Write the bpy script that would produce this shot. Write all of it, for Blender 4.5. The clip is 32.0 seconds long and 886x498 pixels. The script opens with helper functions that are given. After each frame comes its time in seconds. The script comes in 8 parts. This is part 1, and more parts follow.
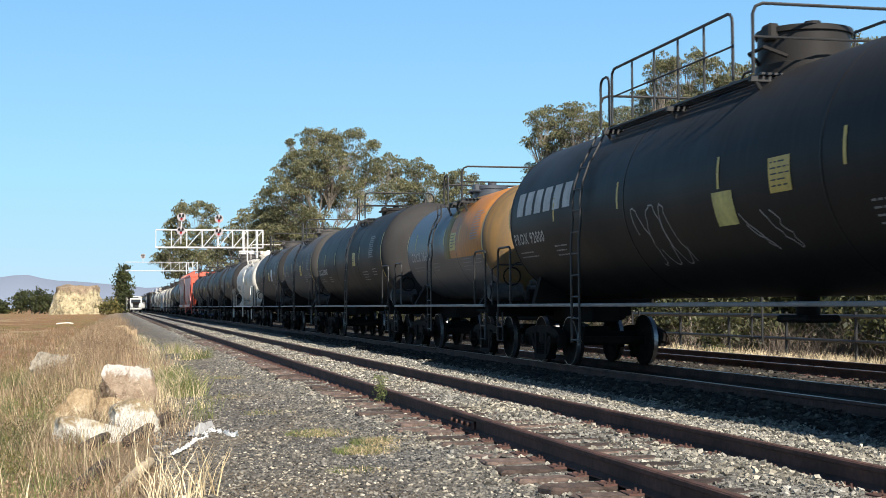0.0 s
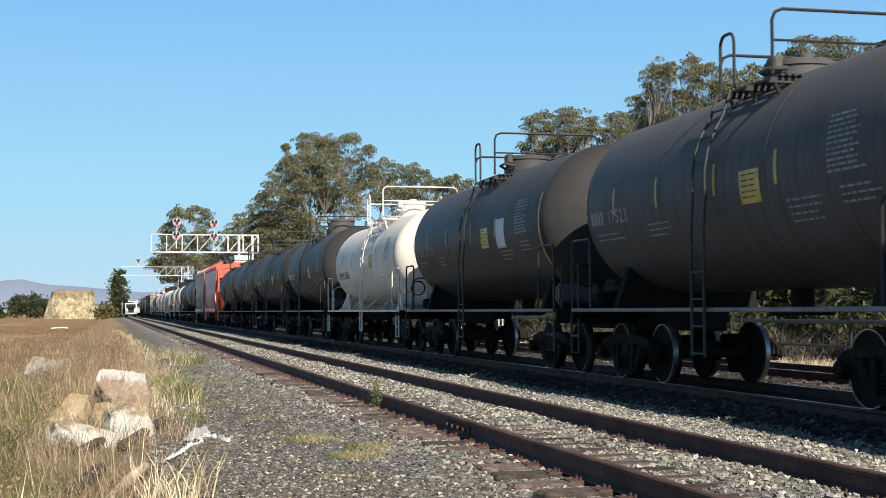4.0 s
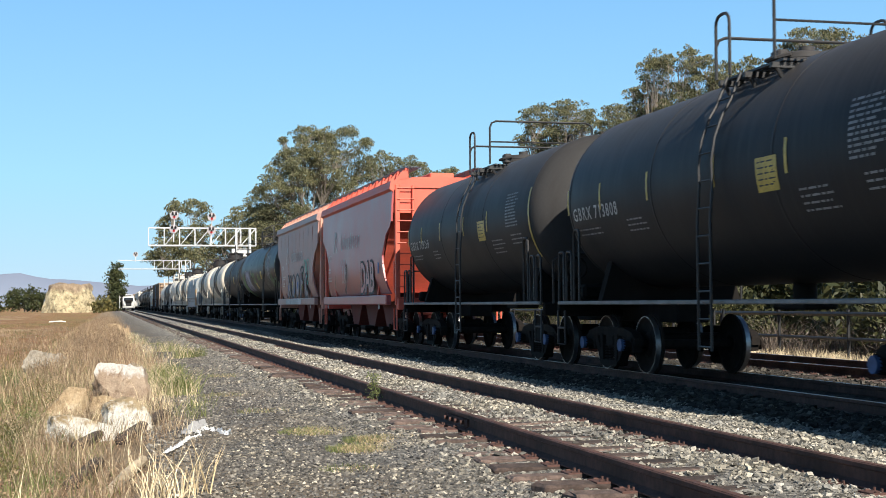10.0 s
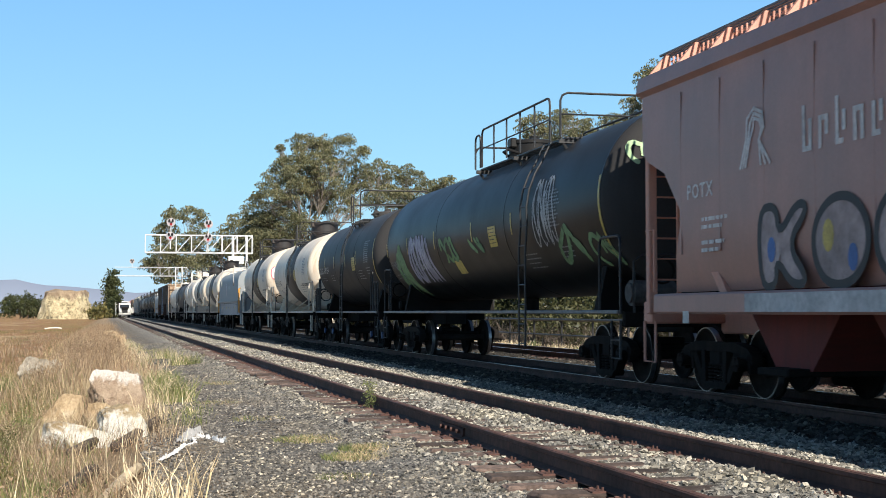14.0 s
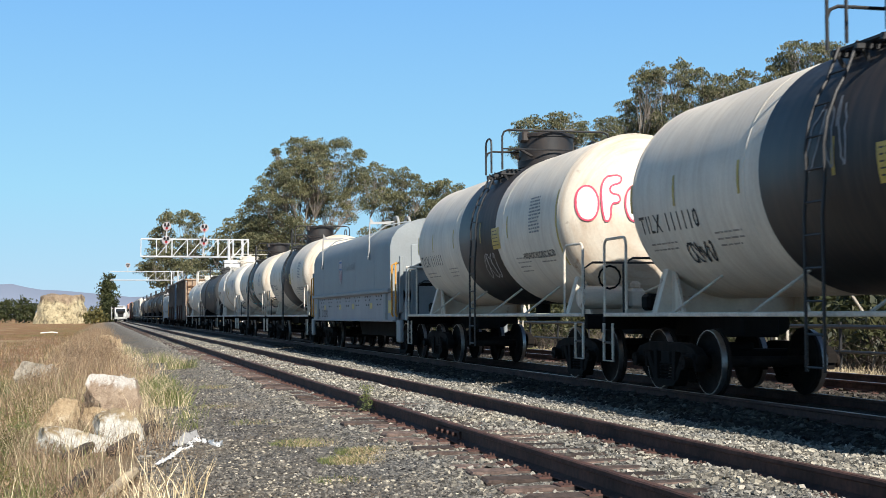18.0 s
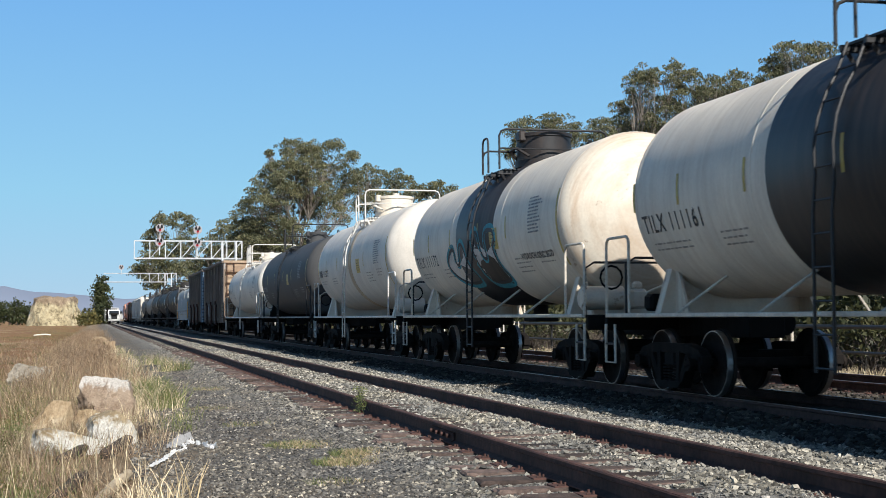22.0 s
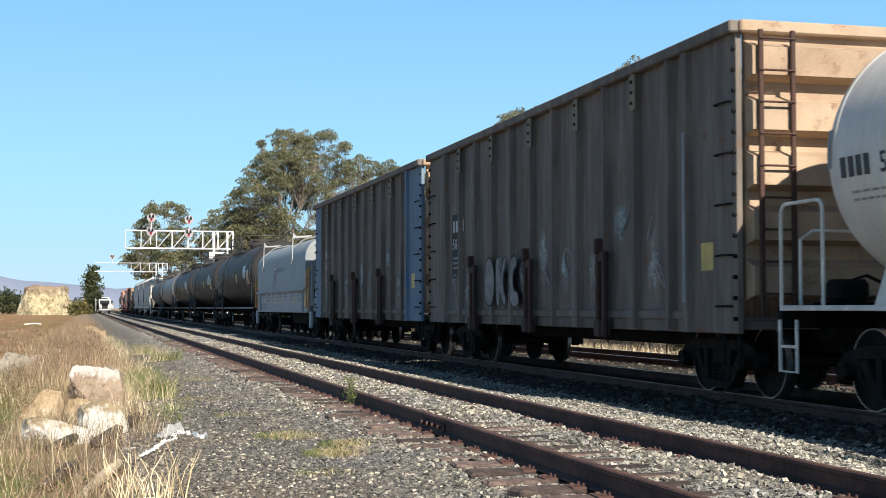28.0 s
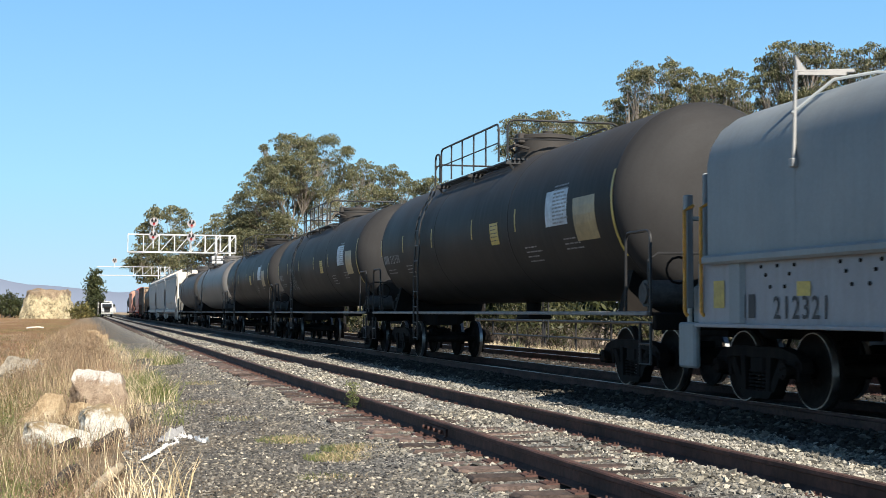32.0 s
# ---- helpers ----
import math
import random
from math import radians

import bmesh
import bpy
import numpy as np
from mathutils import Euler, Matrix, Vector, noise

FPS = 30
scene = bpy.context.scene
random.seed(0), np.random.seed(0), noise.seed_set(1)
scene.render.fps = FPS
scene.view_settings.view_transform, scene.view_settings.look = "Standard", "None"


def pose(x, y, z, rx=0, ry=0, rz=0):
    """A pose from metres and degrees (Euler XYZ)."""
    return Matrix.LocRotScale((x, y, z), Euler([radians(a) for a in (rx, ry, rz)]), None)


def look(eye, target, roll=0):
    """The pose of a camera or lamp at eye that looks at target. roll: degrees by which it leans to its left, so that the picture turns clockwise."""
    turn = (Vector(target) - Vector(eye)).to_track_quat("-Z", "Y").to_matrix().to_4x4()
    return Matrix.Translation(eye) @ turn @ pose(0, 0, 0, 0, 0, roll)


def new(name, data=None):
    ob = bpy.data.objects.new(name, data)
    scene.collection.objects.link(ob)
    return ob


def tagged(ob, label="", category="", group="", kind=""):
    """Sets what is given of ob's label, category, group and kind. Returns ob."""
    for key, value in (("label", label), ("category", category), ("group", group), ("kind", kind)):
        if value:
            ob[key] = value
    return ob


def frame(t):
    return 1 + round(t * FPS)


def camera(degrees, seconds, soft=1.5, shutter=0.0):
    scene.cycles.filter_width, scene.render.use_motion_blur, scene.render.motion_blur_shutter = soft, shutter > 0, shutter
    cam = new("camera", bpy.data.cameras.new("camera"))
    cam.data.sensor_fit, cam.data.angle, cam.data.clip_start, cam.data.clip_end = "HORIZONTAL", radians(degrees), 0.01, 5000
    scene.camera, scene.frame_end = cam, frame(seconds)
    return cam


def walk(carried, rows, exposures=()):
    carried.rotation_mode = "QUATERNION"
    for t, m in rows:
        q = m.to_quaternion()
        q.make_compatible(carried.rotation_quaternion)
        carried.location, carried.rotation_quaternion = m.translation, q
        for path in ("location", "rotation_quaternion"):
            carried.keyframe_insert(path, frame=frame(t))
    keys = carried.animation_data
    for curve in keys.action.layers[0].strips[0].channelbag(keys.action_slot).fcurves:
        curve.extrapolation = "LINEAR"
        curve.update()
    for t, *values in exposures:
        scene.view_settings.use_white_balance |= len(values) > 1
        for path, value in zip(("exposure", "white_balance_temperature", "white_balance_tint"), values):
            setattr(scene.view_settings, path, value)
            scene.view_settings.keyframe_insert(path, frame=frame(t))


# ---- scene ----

# ---- camera: a hand-held camera at eye level beside the siding, turning slowly ----
EYE = Vector((0.0, 0.0, 1.08))


def gaze(yaw, pitch, roll):
    """A pose at EYE, turned right from +Y by yaw, up by pitch."""
    a, b = radians(yaw), radians(pitch)
    way = Vector((math.sin(a) * math.cos(b), math.cos(a) * math.cos(b), math.sin(b)))
    return look(EYE, EYE + way, roll)


cam = camera(35.48, 32.0, soft=0.5, shutter=0.12)
walk(cam, [(t, gaze(y, p, r)) for t, y, p, r in (
    (0, 13.271, 2.334, -0.304), (0.5, 13.239, 2.414, -0.285), (1, 13.225, 2.496, -0.276), (1.5, 13.244, 2.553, -0.266),
    (2, 13.286, 2.579, -0.242), (2.5, 13.328, 2.579, -0.217), (3, 13.370, 2.560, -0.194), (3.5, 13.419, 2.538, -0.163),
    (5.5, 13.588, 2.562, -0.613), (6, 13.617, 2.552, -0.598), (6.5, 13.617, 2.527, -0.506), (7, 13.594, 2.482, -0.421),
    (7.5, 13.573, 2.426, -0.373), (8, 13.560, 2.376, -0.317), (8.5, 13.553, 2.330, -0.295), (9, 13.552, 2.286, -0.329),
    (9.5, 13.555, 2.255, -0.367), (10, 13.558, 2.245, -0.364), (10.5, 13.556, 2.248, -0.300), (11, 13.549, 2.257, -0.229),
    (11.5, 13.547, 2.276, -0.200), (12, 13.566, 2.317, -0.187), (12.5, 13.609, 2.385, -0.176), (13, 13.660, 2.464, -0.158),
    (13.5, 13.694, 2.537, -0.116), (14, 13.698, 2.596, -0.070), (14.5, 13.685, 2.639, -0.064), (16.5, 13.774, 2.593, -0.306),
    (17, 13.806, 2.626, -0.262), (17.5, 13.832, 2.669, -0.226), (18, 13.865, 2.730, -0.241), (18.5, 13.926, 2.790, -0.293),
    (19, 14.008, 2.834, -0.304), (19.5, 14.083, 2.857, -0.264), (20, 14.132, 2.854, -0.273), (20.5, 14.150, 2.835, -0.372),
    (21, 14.145, 2.816, -0.451), (21.5, 14.132, 2.802, -0.447), (22, 14.129, 2.777, -0.390), (22.5, 14.146, 2.723, -0.322),
    (23, 14.179, 2.640, -0.229), (23.5, 14.220, 2.545, -0.090), (24, 14.254, 2.452, 0.024), (24.5, 14.280, 2.385, 0.027),
    (25, 14.314, 2.364, -0.036), (25.5, 14.364, 2.385, -0.036), (27.5, 14.512, 2.435, -0.058), (28, 14.477, 2.429, -0.037),
    (28.5, 14.430, 2.446, 0.050), (29, 14.376, 2.480, 0.119), (29.5, 14.328, 2.524, 0.089), (30, 14.300, 2.574, 0.028),
    (30.5, 14.295, 2.616, -0.019), (31, 14.307, 2.643, -0.026), (31.5, 14.335, 2.648, 0.047), (32, 14.380, 2.628, 0.151))],
     exposures=[(0, 0.86, 6500, 10), (2, 0.86, 6500, 10), (3.5, 0.76, 6500, 10), (6, 0.66, 6500, 10), (7, 0.76, 6500, 10), (9, 0.86, 6500, 10), (14, 0.86, 6500, 10), (17, 0.86, 6500, 10), (18, 0.71, 6300, 10), (19, 0.51, 6100, 10), (22, 0.51, 6100, 10), (23.2, 0.5, 6100, 10), (24.2, 0.55, 6300, 10), (25, 0.82, 6500, 10), (28, 0.91, 6500, 10), (32, 0.86, 6500, 10)])

# ---- light: a clear sky, a fairly low sun behind the camera's right shoulder ----
SUN_WAY = Vector((0.27, -1.38, 1.05)).normalized()      # towards the sun
elevation = math.asin(SUN_WAY.z)
azimuth = math.atan2(SUN_WAY.x, SUN_WAY.y)
world = bpy.data.worlds.new("sky")
scene.world = world
world.use_nodes = True
nodes, links = world.node_tree.nodes, world.node_tree.links
sky = nodes.new("ShaderNodeTexSky")
sky.sky_type = "NISHITA"
sky.sun_disc = False
sky.sun_elevation = elevation
sky.sun_rotation = azimuth
sky.air_density, sky.dust_density, sky.ozone_density = 1.0, 0.0, 4.0
clear = nodes.new("ShaderNodeMix")                   # evens out the white rim of the sky
clear.data_type = "RGBA"
clear.inputs[0].default_value = 0.85
height_of = nodes.new("ShaderNodeSeparateXYZ")
where = nodes.new("ShaderNodeTexCoord")
links.new(where.outputs["Generated"], height_of.inputs[0])
depth = nodes.new("ShaderNodeValToRGB")               # the sky deepens towards the zenith
stops = depth.color_ramp.elements
while len(stops) < 4:
    stops.new(0.5)
for stop, (at, tone) in zip(stops, ((0.0, (0.42, 0.65, 0.87)), (0.09, (0.345, 0.69, 0.91)), (0.24, (0.215, 0.52, 0.94)), (0.62, (0.03, 0.065, 0.15)))):
    stop.position, stop.color = at, (*tone, 1)
links.new(height_of.outputs[2], depth.inputs[0])
tenfold = nodes.new("ShaderNodeVectorMath")
tenfold.operation = "SCALE"
tenfold.inputs[3].default_value = 10.0
links.new(depth.outputs[0], tenfold.inputs[0])
links.new(tenfold.outputs[0], clear.inputs[7])
links.new(sky.outputs[0], clear.inputs[6])
links.new(clear.outputs[2], nodes["Background"].inputs[0])
nodes["Background"].inputs[1].default_value = 0.0625
sun_data = bpy.data.lights.new("sun", "SUN")
sun_data.energy, sun_data.angle, sun_data.color = 5.0, radians(0.53), (1.0, 0.93, 0.82)
sun = new("sun", sun_data)
sun.matrix_basis = look((0, 0, 60), Vector((0, 0, 60)) - SUN_WAY)

# ---- materials ----
MATS = {}


def nodes_of(name, rough=0.6, metal=0.0):
    m = bpy.data.materials.new(name)
    m.use_nodes = True
    n, l = m.node_tree.nodes, m.node_tree.links
    b = n["Principled BSDF"]
    b.inputs["Roughness"].default_value = rough
    b.inputs["Metallic"].default_value = metal
    b.inputs["Specular IOR Level"].default_value = 0.4
    return m, n, l, b


def coords(n, l, scale=(1, 1, 1), kind="Object"):
    tc = n.new("ShaderNodeTexCoord")
    mp = n.new("ShaderNodeMapping")
    mp.inputs["Scale"].default_value = scale
    l.new(tc.outputs[kind], mp.inputs[0])
    return mp.outputs[0]


def noise_tex(n, l, vec, scale, detail=5.0, rough=0.6):
    t = n.new("ShaderNodeTexNoise")
    t.inputs["Scale"].default_value = scale
    t.inputs["Detail"].default_value = detail
    t.inputs["Roughness"].default_value = rough
    l.new(vec, t.inputs["Vector"])
    return t.outputs["Fac"]


def ramp(n, l, fac, stops):
    r = n.new("ShaderNodeValToRGB")
    e = r.color_ramp.elements
    while len(e) < len(stops):
        e.new(0.5)
    for el, (p, c) in zip(e, stops):
        el.position = p
        el.color = (*c, 1.0) if len(c) == 3 else c
    l.new(fac, r.inputs[0])
    return r.outputs[0]


def mix(n, l, fac, a, b, mode="MIX"):
    m = n.new("ShaderNodeMix")
    m.data_type = "RGBA"
    m.blend_type = mode
    for sock, v in ((m.inputs[0], fac), (m.inputs[6], a), (m.inputs[7], b)):
        if isinstance(v, (int, float)):
            sock.default_value = v
        elif isinstance(v, tuple):
            sock.default_value = (*v, 1.0)
        else:
            l.new(v, sock)
    return m.outputs[2]


def bump(n, l, b, fac, strength=0.3, dist=0.02):
    bp = n.new("ShaderNodeBump")
    bp.inputs["Strength"].default_value = strength
    bp.inputs["Distance"].default_value = dist
    l.new(fac, bp.inputs["Height"])
    l.new(bp.outputs[0], b.inputs["Normal"])


def paint(name, color, dirt=(0.10, 0.075, 0.05), rough=0.5, amount=0.45, rust=0.0, streak=(0.5, 5.0, 0.5), metal=0.0, gloss=0.4, sunlit_dust=0.0):
    """Weathered paint on steel: rain streaks, road dirt and, where asked, rust; dusty tops also carry painted sunlight.
    """
    if name in MATS:
        return MATS[name]
    color = tuple(0.86 * c for c in color)
    m, n, l, b = nodes_of(name, rough, metal)
    b.inputs["Specular IOR Level"].default_value = gloss
    vs = coords(n, l, streak)
    v = coords(n, l)
    f1 = noise_tex(n, l, vs, 1.6, 6.0, 0.65)
    f2 = noise_tex(n, l, v, 0.9, 3.0, 0.5)
    f3 = noise_tex(n, l, v, 22.0, 4.0, 0.7)
    mask = ramp(n, l, f1, ((0.42, (0, 0, 0)), (0.78, (amount,) * 3)))
    c = mix(n, l, mask, tuple(color), tuple(dirt))
    soft = ramp(n, l, f2, ((0.35, (0.82, 0.82, 0.82)), (0.7, (1.1, 1.09, 1.07))))
    c = mix(n, l, 0.8, c, soft, "MULTIPLY")
    grain = ramp(n, l, f3, ((0.3, (0.88, 0.88, 0.88)), (0.7, (1.08, 1.08, 1.08))))
    c = mix(n, l, 0.6, c, grain, "MULTIPLY")
    if rust:
        f4 = noise_tex(n, l, v, 3.1, 8.0, 0.72)
        rm = ramp(n, l, f4, ((0.62 - 0.22 * rust, (0, 0, 0)), (0.74 - 0.15 * rust, (1, 1, 1))))
        c = mix(n, l, rm, c, (0.16, 0.065, 0.028))
    # Paler with height: dusty tops, with the sunlit upper shell painted into the colour.
    if sunlit_dust:
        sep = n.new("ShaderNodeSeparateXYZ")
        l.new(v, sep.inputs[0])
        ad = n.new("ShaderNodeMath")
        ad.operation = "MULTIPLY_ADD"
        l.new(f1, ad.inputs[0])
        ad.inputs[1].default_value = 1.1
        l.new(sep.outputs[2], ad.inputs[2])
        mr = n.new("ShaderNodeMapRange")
        mr.inputs[1].default_value, mr.inputs[2].default_value, mr.inputs[4].default_value = 3.5, 4.6, sunlit_dust
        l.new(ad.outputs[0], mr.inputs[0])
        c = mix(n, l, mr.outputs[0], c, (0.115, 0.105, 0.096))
    l.new(c, b.inputs["Base Color"])
    rr = ramp(n, l, f2, ((0.3, (rough - 0.03,) * 3), (0.8, (min(1, rough + 0.08),) * 3)))
    l.new(rr, b.inputs["Roughness"])
    bump(n, l, b, f3, 0.08, 0.01)
    MATS[name] = m
    return m


def simple(name, color, rough=0.7, metal=0.0, scale=8.0, vary=0.25, bumps=0.15, per_object=0.0, island=0.0, tint=None, gloss=0.4):
    """A plain surface with grain at two scales."""
    if name in MATS:
        return MATS[name]
    m, n, l, b = nodes_of(name, rough, metal)
    b.inputs["Specular IOR Level"].default_value = gloss
    v = coords(n, l)
    f1 = noise_tex(n, l, v, scale, 6.0, 0.65)
    f2 = noise_tex(n, l, v, scale * 0.13, 3.0, 0.5)
    lo, hi = 1 - vary, 1 + vary
    c = mix(n, l, 1.0, tuple(color), ramp(n, l, f1, ((0.3, (lo, lo, lo)), (0.7, (hi, hi, hi)))), "MULTIPLY")
    c = mix(n, l, 1.0, c, ramp(n, l, f2, ((0.3, (lo, lo, lo)), (0.7, (hi, hi, hi)))), "MULTIPLY")
    if per_object:
        oi = n.new("ShaderNodeObjectInfo")
        c = mix(n, l, 1.0, c, ramp(n, l, oi.outputs["Random"], ((0, (1 - per_object,) * 3), (1, (1 + per_object,) * 3))), "MULTIPLY")
    if island:
        g = n.new("ShaderNodeNewGeometry")
        t2 = tint or (1, 1, 1)
        c = mix(n, l, 1.0, c, ramp(n, l, g.outputs["Random Per Island"],
                                   ((0, (1 - island,) * 3), (0.5, (1, 1, 1)), (1, tuple((1 + island) * t for t in t2)))), "MULTIPLY")
    l.new(c, b.inputs["Base Color"])
    if bumps:
        bump(n, l, b, f1, bumps, 0.02)
    MATS[name] = m
    return m


def leafy(name, color, color2, rough=0.55):
    """Leaves: colours vary from leaf to leaf, some light passes through."""
    m, n, l, b = nodes_of(name, rough)
    g = n.new("ShaderNodeNewGeometry")
    c = ramp(n, l, g.outputs["Random Per Island"], ((0, color), (1, color2)))
    v = coords(n, l)
    f = noise_tex(n, l, v, 0.35, 3.0)
    c = mix(n, l, 1.0, c, ramp(n, l, f, ((0.3, (0.7, 0.72, 0.68)), (0.7, (1.25, 1.2, 1.1)))), "MULTIPLY")
    l.new(c, b.inputs["Base Color"])
    tr = n.new("ShaderNodeBsdfTranslucent")
    l.new(c, tr.inputs[0])
    ms = n.new("ShaderNodeMixShader")
    ms.inputs[0].default_value = 0.36
    l.new(b.outputs[0], ms.inputs[1])
    l.new(tr.outputs[0], ms.inputs[2])
    l.new(ms.outputs[0], n["Material Output"].inputs[0])
    return m


def gravelly(name, stops):
    """Crushed stone: its shade changes from stone to stone, with grain on each."""
    m, n, l, b = nodes_of(name, 0.92)
    b.inputs["Specular IOR Level"].default_value = 0.2
    g = n.new("ShaderNodeNewGeometry")
    v = coords(n, l)
    f = noise_tex(n, l, v, 60.0, 4.0, 0.7)
    c = ramp(n, l, g.outputs["Random Per Island"], stops)
    c = mix(n, l, 1.0, c, ramp(n, l, f, ((0.3, (0.72, 0.72, 0.72)), (0.7, (1.25, 1.23, 1.18)))), "MULTIPLY")
    warm = noise_tex(n, l, v, 0.8, 3.0, 0.5)
    c = mix(n, l, 1.0, c, ramp(n, l, warm, ((0.35, (0.82, 0.82, 0.84)), (0.65, (1.12, 1.06, 0.96)))), "MULTIPLY")
    l.new(c, b.inputs["Base Color"])
    return m


def broken(name, dark, mid, pale, at=0.6):
    """Broken rock: stained hollows, a tan body and bleached or whitewashed patches."""
    m, n, l, b = nodes_of(name, 0.93)
    b.inputs["Specular IOR Level"].default_value = 0.15
    v = coords(n, l)
    f1 = noise_tex(n, l, v, 3.4, 9.0, 0.72)
    f2 = noise_tex(n, l, coords(n, l, (1, 1, 0.35)), 7.0, 6.0, 0.7)
    f3 = noise_tex(n, l, v, 38.0, 5.0, 0.75)
    f4 = noise_tex(n, l, v, 2.1, 5.0, 0.6)
    c = ramp(n, l, f1, ((0.32, dark), (0.55, mid), (0.75, tuple(min(1, 1.15 * q) for q in mid))))
    c = mix(n, l, ramp(n, l, f4, ((at - 0.05, (0, 0, 0)), (at + 0.06, (1, 1, 1)))), c, pale)
    c = mix(n, l, 1.0, c, ramp(n, l, f2, ((0.3, (0.66, 0.62, 0.56)), (0.6, (1.1, 1.1, 1.1)))), "MULTIPLY")
    c = mix(n, l, 1.0, c, ramp(n, l, f3, ((0.3, (0.75, 0.74, 0.72)), (0.7, (1.15, 1.15, 1.15)))), "MULTIPLY")
    l.new(c, b.inputs["Base Color"])
    ad = n.new("ShaderNodeMath")
    ad.operation = "MULTIPLY_ADD"
    l.new(f3, ad.inputs[0])
    ad.inputs[1].default_value = 0.35
    l.new(f2, ad.inputs[2])
    bump(n, l, b, ad.outputs[0], 1.0, 0.06)
    return m


BLACK = paint("black tank paint", (0.0105, 0.0105, 0.0115), (0.024, 0.022, 0.021), 0.5, 0.28, gloss=0.12, sunlit_dust=0.16)
JET = paint("glossy jet black tank paint", (0.0065, 0.0065, 0.0072), (0.016, 0.015, 0.0145), 0.42, 0.25, gloss=0.18, sunlit_dust=0.1)
CHARCOAL = paint("charcoal tank paint", (0.045, 0.0443, 0.0475), (0.07, 0.065, 0.062), 0.5, 0.45, gloss=0.17, sunlit_dust=0.36)
# Head paint paler than the black shells: sun on the heads put into the colour.
HEAD_DARK = paint("sun-paled black tank head paint", (0.046, 0.045, 0.0455), (0.028, 0.026, 0.025), 0.65, 0.6, gloss=0.12)
DULL_GREY = simple("dull grey brake gear paint", (0.07, 0.068, 0.066), 0.7, 0.0, 12.0, 0.3, gloss=0.15)
BLACK_DULL = paint("dull black tank paint", (0.023, 0.0215, 0.021), (0.042, 0.036, 0.032), 0.55, 0.45, gloss=0.12, sunlit_dust=0.32)
BLUE_BLACK = paint("blue black tank paint", (0.02, 0.021, 0.025), (0.037, 0.036, 0.037), 0.5, 0.4, gloss=0.14, sunlit_dust=0.34)
SLATE = paint("slate grey tank paint", (0.085, 0.086, 0.088), (0.04, 0.037, 0.034), 0.6, 0.5, gloss=0.2)
RAIL_CREAM = simple("cream handrail paint", (0.58, 0.52, 0.43), 0.55, 0.0, 20.0, 0.2)
SMEAR_INK = simple("faded brown lettering paint", (0.30, 0.27, 0.235), 0.65, 0.0, 30.0, 0.2, 0.03)
# Head of the grey shell, sunlight mixed into its base colour.
HEAD_SUNLIT = paint("sunlit tank head paint", (0.078, 0.074, 0.070), (0.04, 0.036, 0.033), 0.65, 0.6, gloss=0.15)
SIDE_GREY = simple("worn grey pipe paint", (0.16, 0.16, 0.16), 0.55, 0.0, 20.0, 0.25)
GREY_DARK = paint("weathered dark grey tank paint", (0.09, 0.088, 0.09), (0.026, 0.024, 0.023), 0.55, 0.85, gloss=0.2, sunlit_dust=0.4)
GREY_TANK = paint("grey tank paint", (0.17, 0.165, 0.16), (0.07, 0.055, 0.045), 0.5, 0.6)
WHITE = paint("white tank paint", (0.82, 0.765, 0.68), (0.42, 0.36, 0.28), 0.5, 0.35, gloss=0.25)
CREAM = paint("cream white tank paint", (0.86, 0.785, 0.665), (0.42, 0.31, 0.21), 0.52, 0.4, gloss=0.3)
CREAM_RUST = paint("rust stained cream paint", (0.80, 0.72, 0.595), (0.40, 0.24, 0.13), 0.55, 0.8, rust=0.06, gloss=0.3)
RUST_STREAK = paint("white paint streaked with rust", (0.70, 0.58, 0.42), (0.34, 0.17, 0.07), 0.6, 0.95, streak=(0.4, 6.0, 0.4), gloss=0.2)
BAND_BLACK = paint("black band paint", (0.022, 0.021, 0.022), (0.09, 0.065, 0.05), 0.5, 0.5)
ORANGE_FADED = paint("faded orange tank paint", (0.62, 0.24, 0.045), (0.16, 0.11, 0.07), 0.55, 0.6)
STEEL_BLUE = paint("grey blue tank paint", (0.062, 0.072, 0.09), (0.04, 0.034, 0.03), 0.4, 0.5, gloss=0.5)
RED_HOPPER = paint("red hopper paint", (0.78, 0.145, 0.09), (0.3, 0.08, 0.055), 0.5, 0.3)
RED_FADED = paint("faded pinkish hopper paint", (0.70, 0.34, 0.25), (0.36, 0.22, 0.18), 0.6, 0.5)
RED_SIDE = paint("dusty red hopper side paint", (0.47, 0.11, 0.11), (0.30, 0.13, 0.13), 0.36, 0.2, gloss=0.6, streak=(0.5, 1.6, 0.5))
GREY_HOPPER = paint("light grey hopper paint", (0.42, 0.42, 0.41), (0.2, 0.17, 0.14), 0.55, 0.5)
COIL_GREY = paint("grey coil car paint", (0.285, 0.315, 0.33), (0.2, 0.2, 0.19), 0.55, 0.35, gloss=0.3)
SILL_GREY = paint("pale lavender grey sill paint", (0.35, 0.352, 0.375), (0.22, 0.21, 0.19), 0.55, 0.4, gloss=0.3)
GOND_BROWN = paint("brown gondola paint", (0.145, 0.12, 0.103), (0.275, 0.234, 0.197), 0.7, 0.8, rust=0.22, streak=(0.5, 3.0, 0.3), gloss=0.2)
GOND_BLUE = paint("faded blue gondola paint", (0.125, 0.215, 0.315), (0.26, 0.26, 0.26), 0.65, 0.6, rust=0.2, gloss=0.2)
GOND_END = paint("tan rusted gondola end", (0.46, 0.34, 0.23), (0.2, 0.11, 0.06), 0.65, 0.8, rust=0.25)
FRAME_DARK = paint("grimy black underframe", (0.011, 0.010, 0.0095), (0.03, 0.025, 0.021), 0.8, 0.5, gloss=0.1)
TRUCK_STEEL = paint("dusty cast truck steel", (0.013, 0.0115, 0.011), (0.035, 0.028, 0.022), 0.85, 0.6, gloss=0.1)
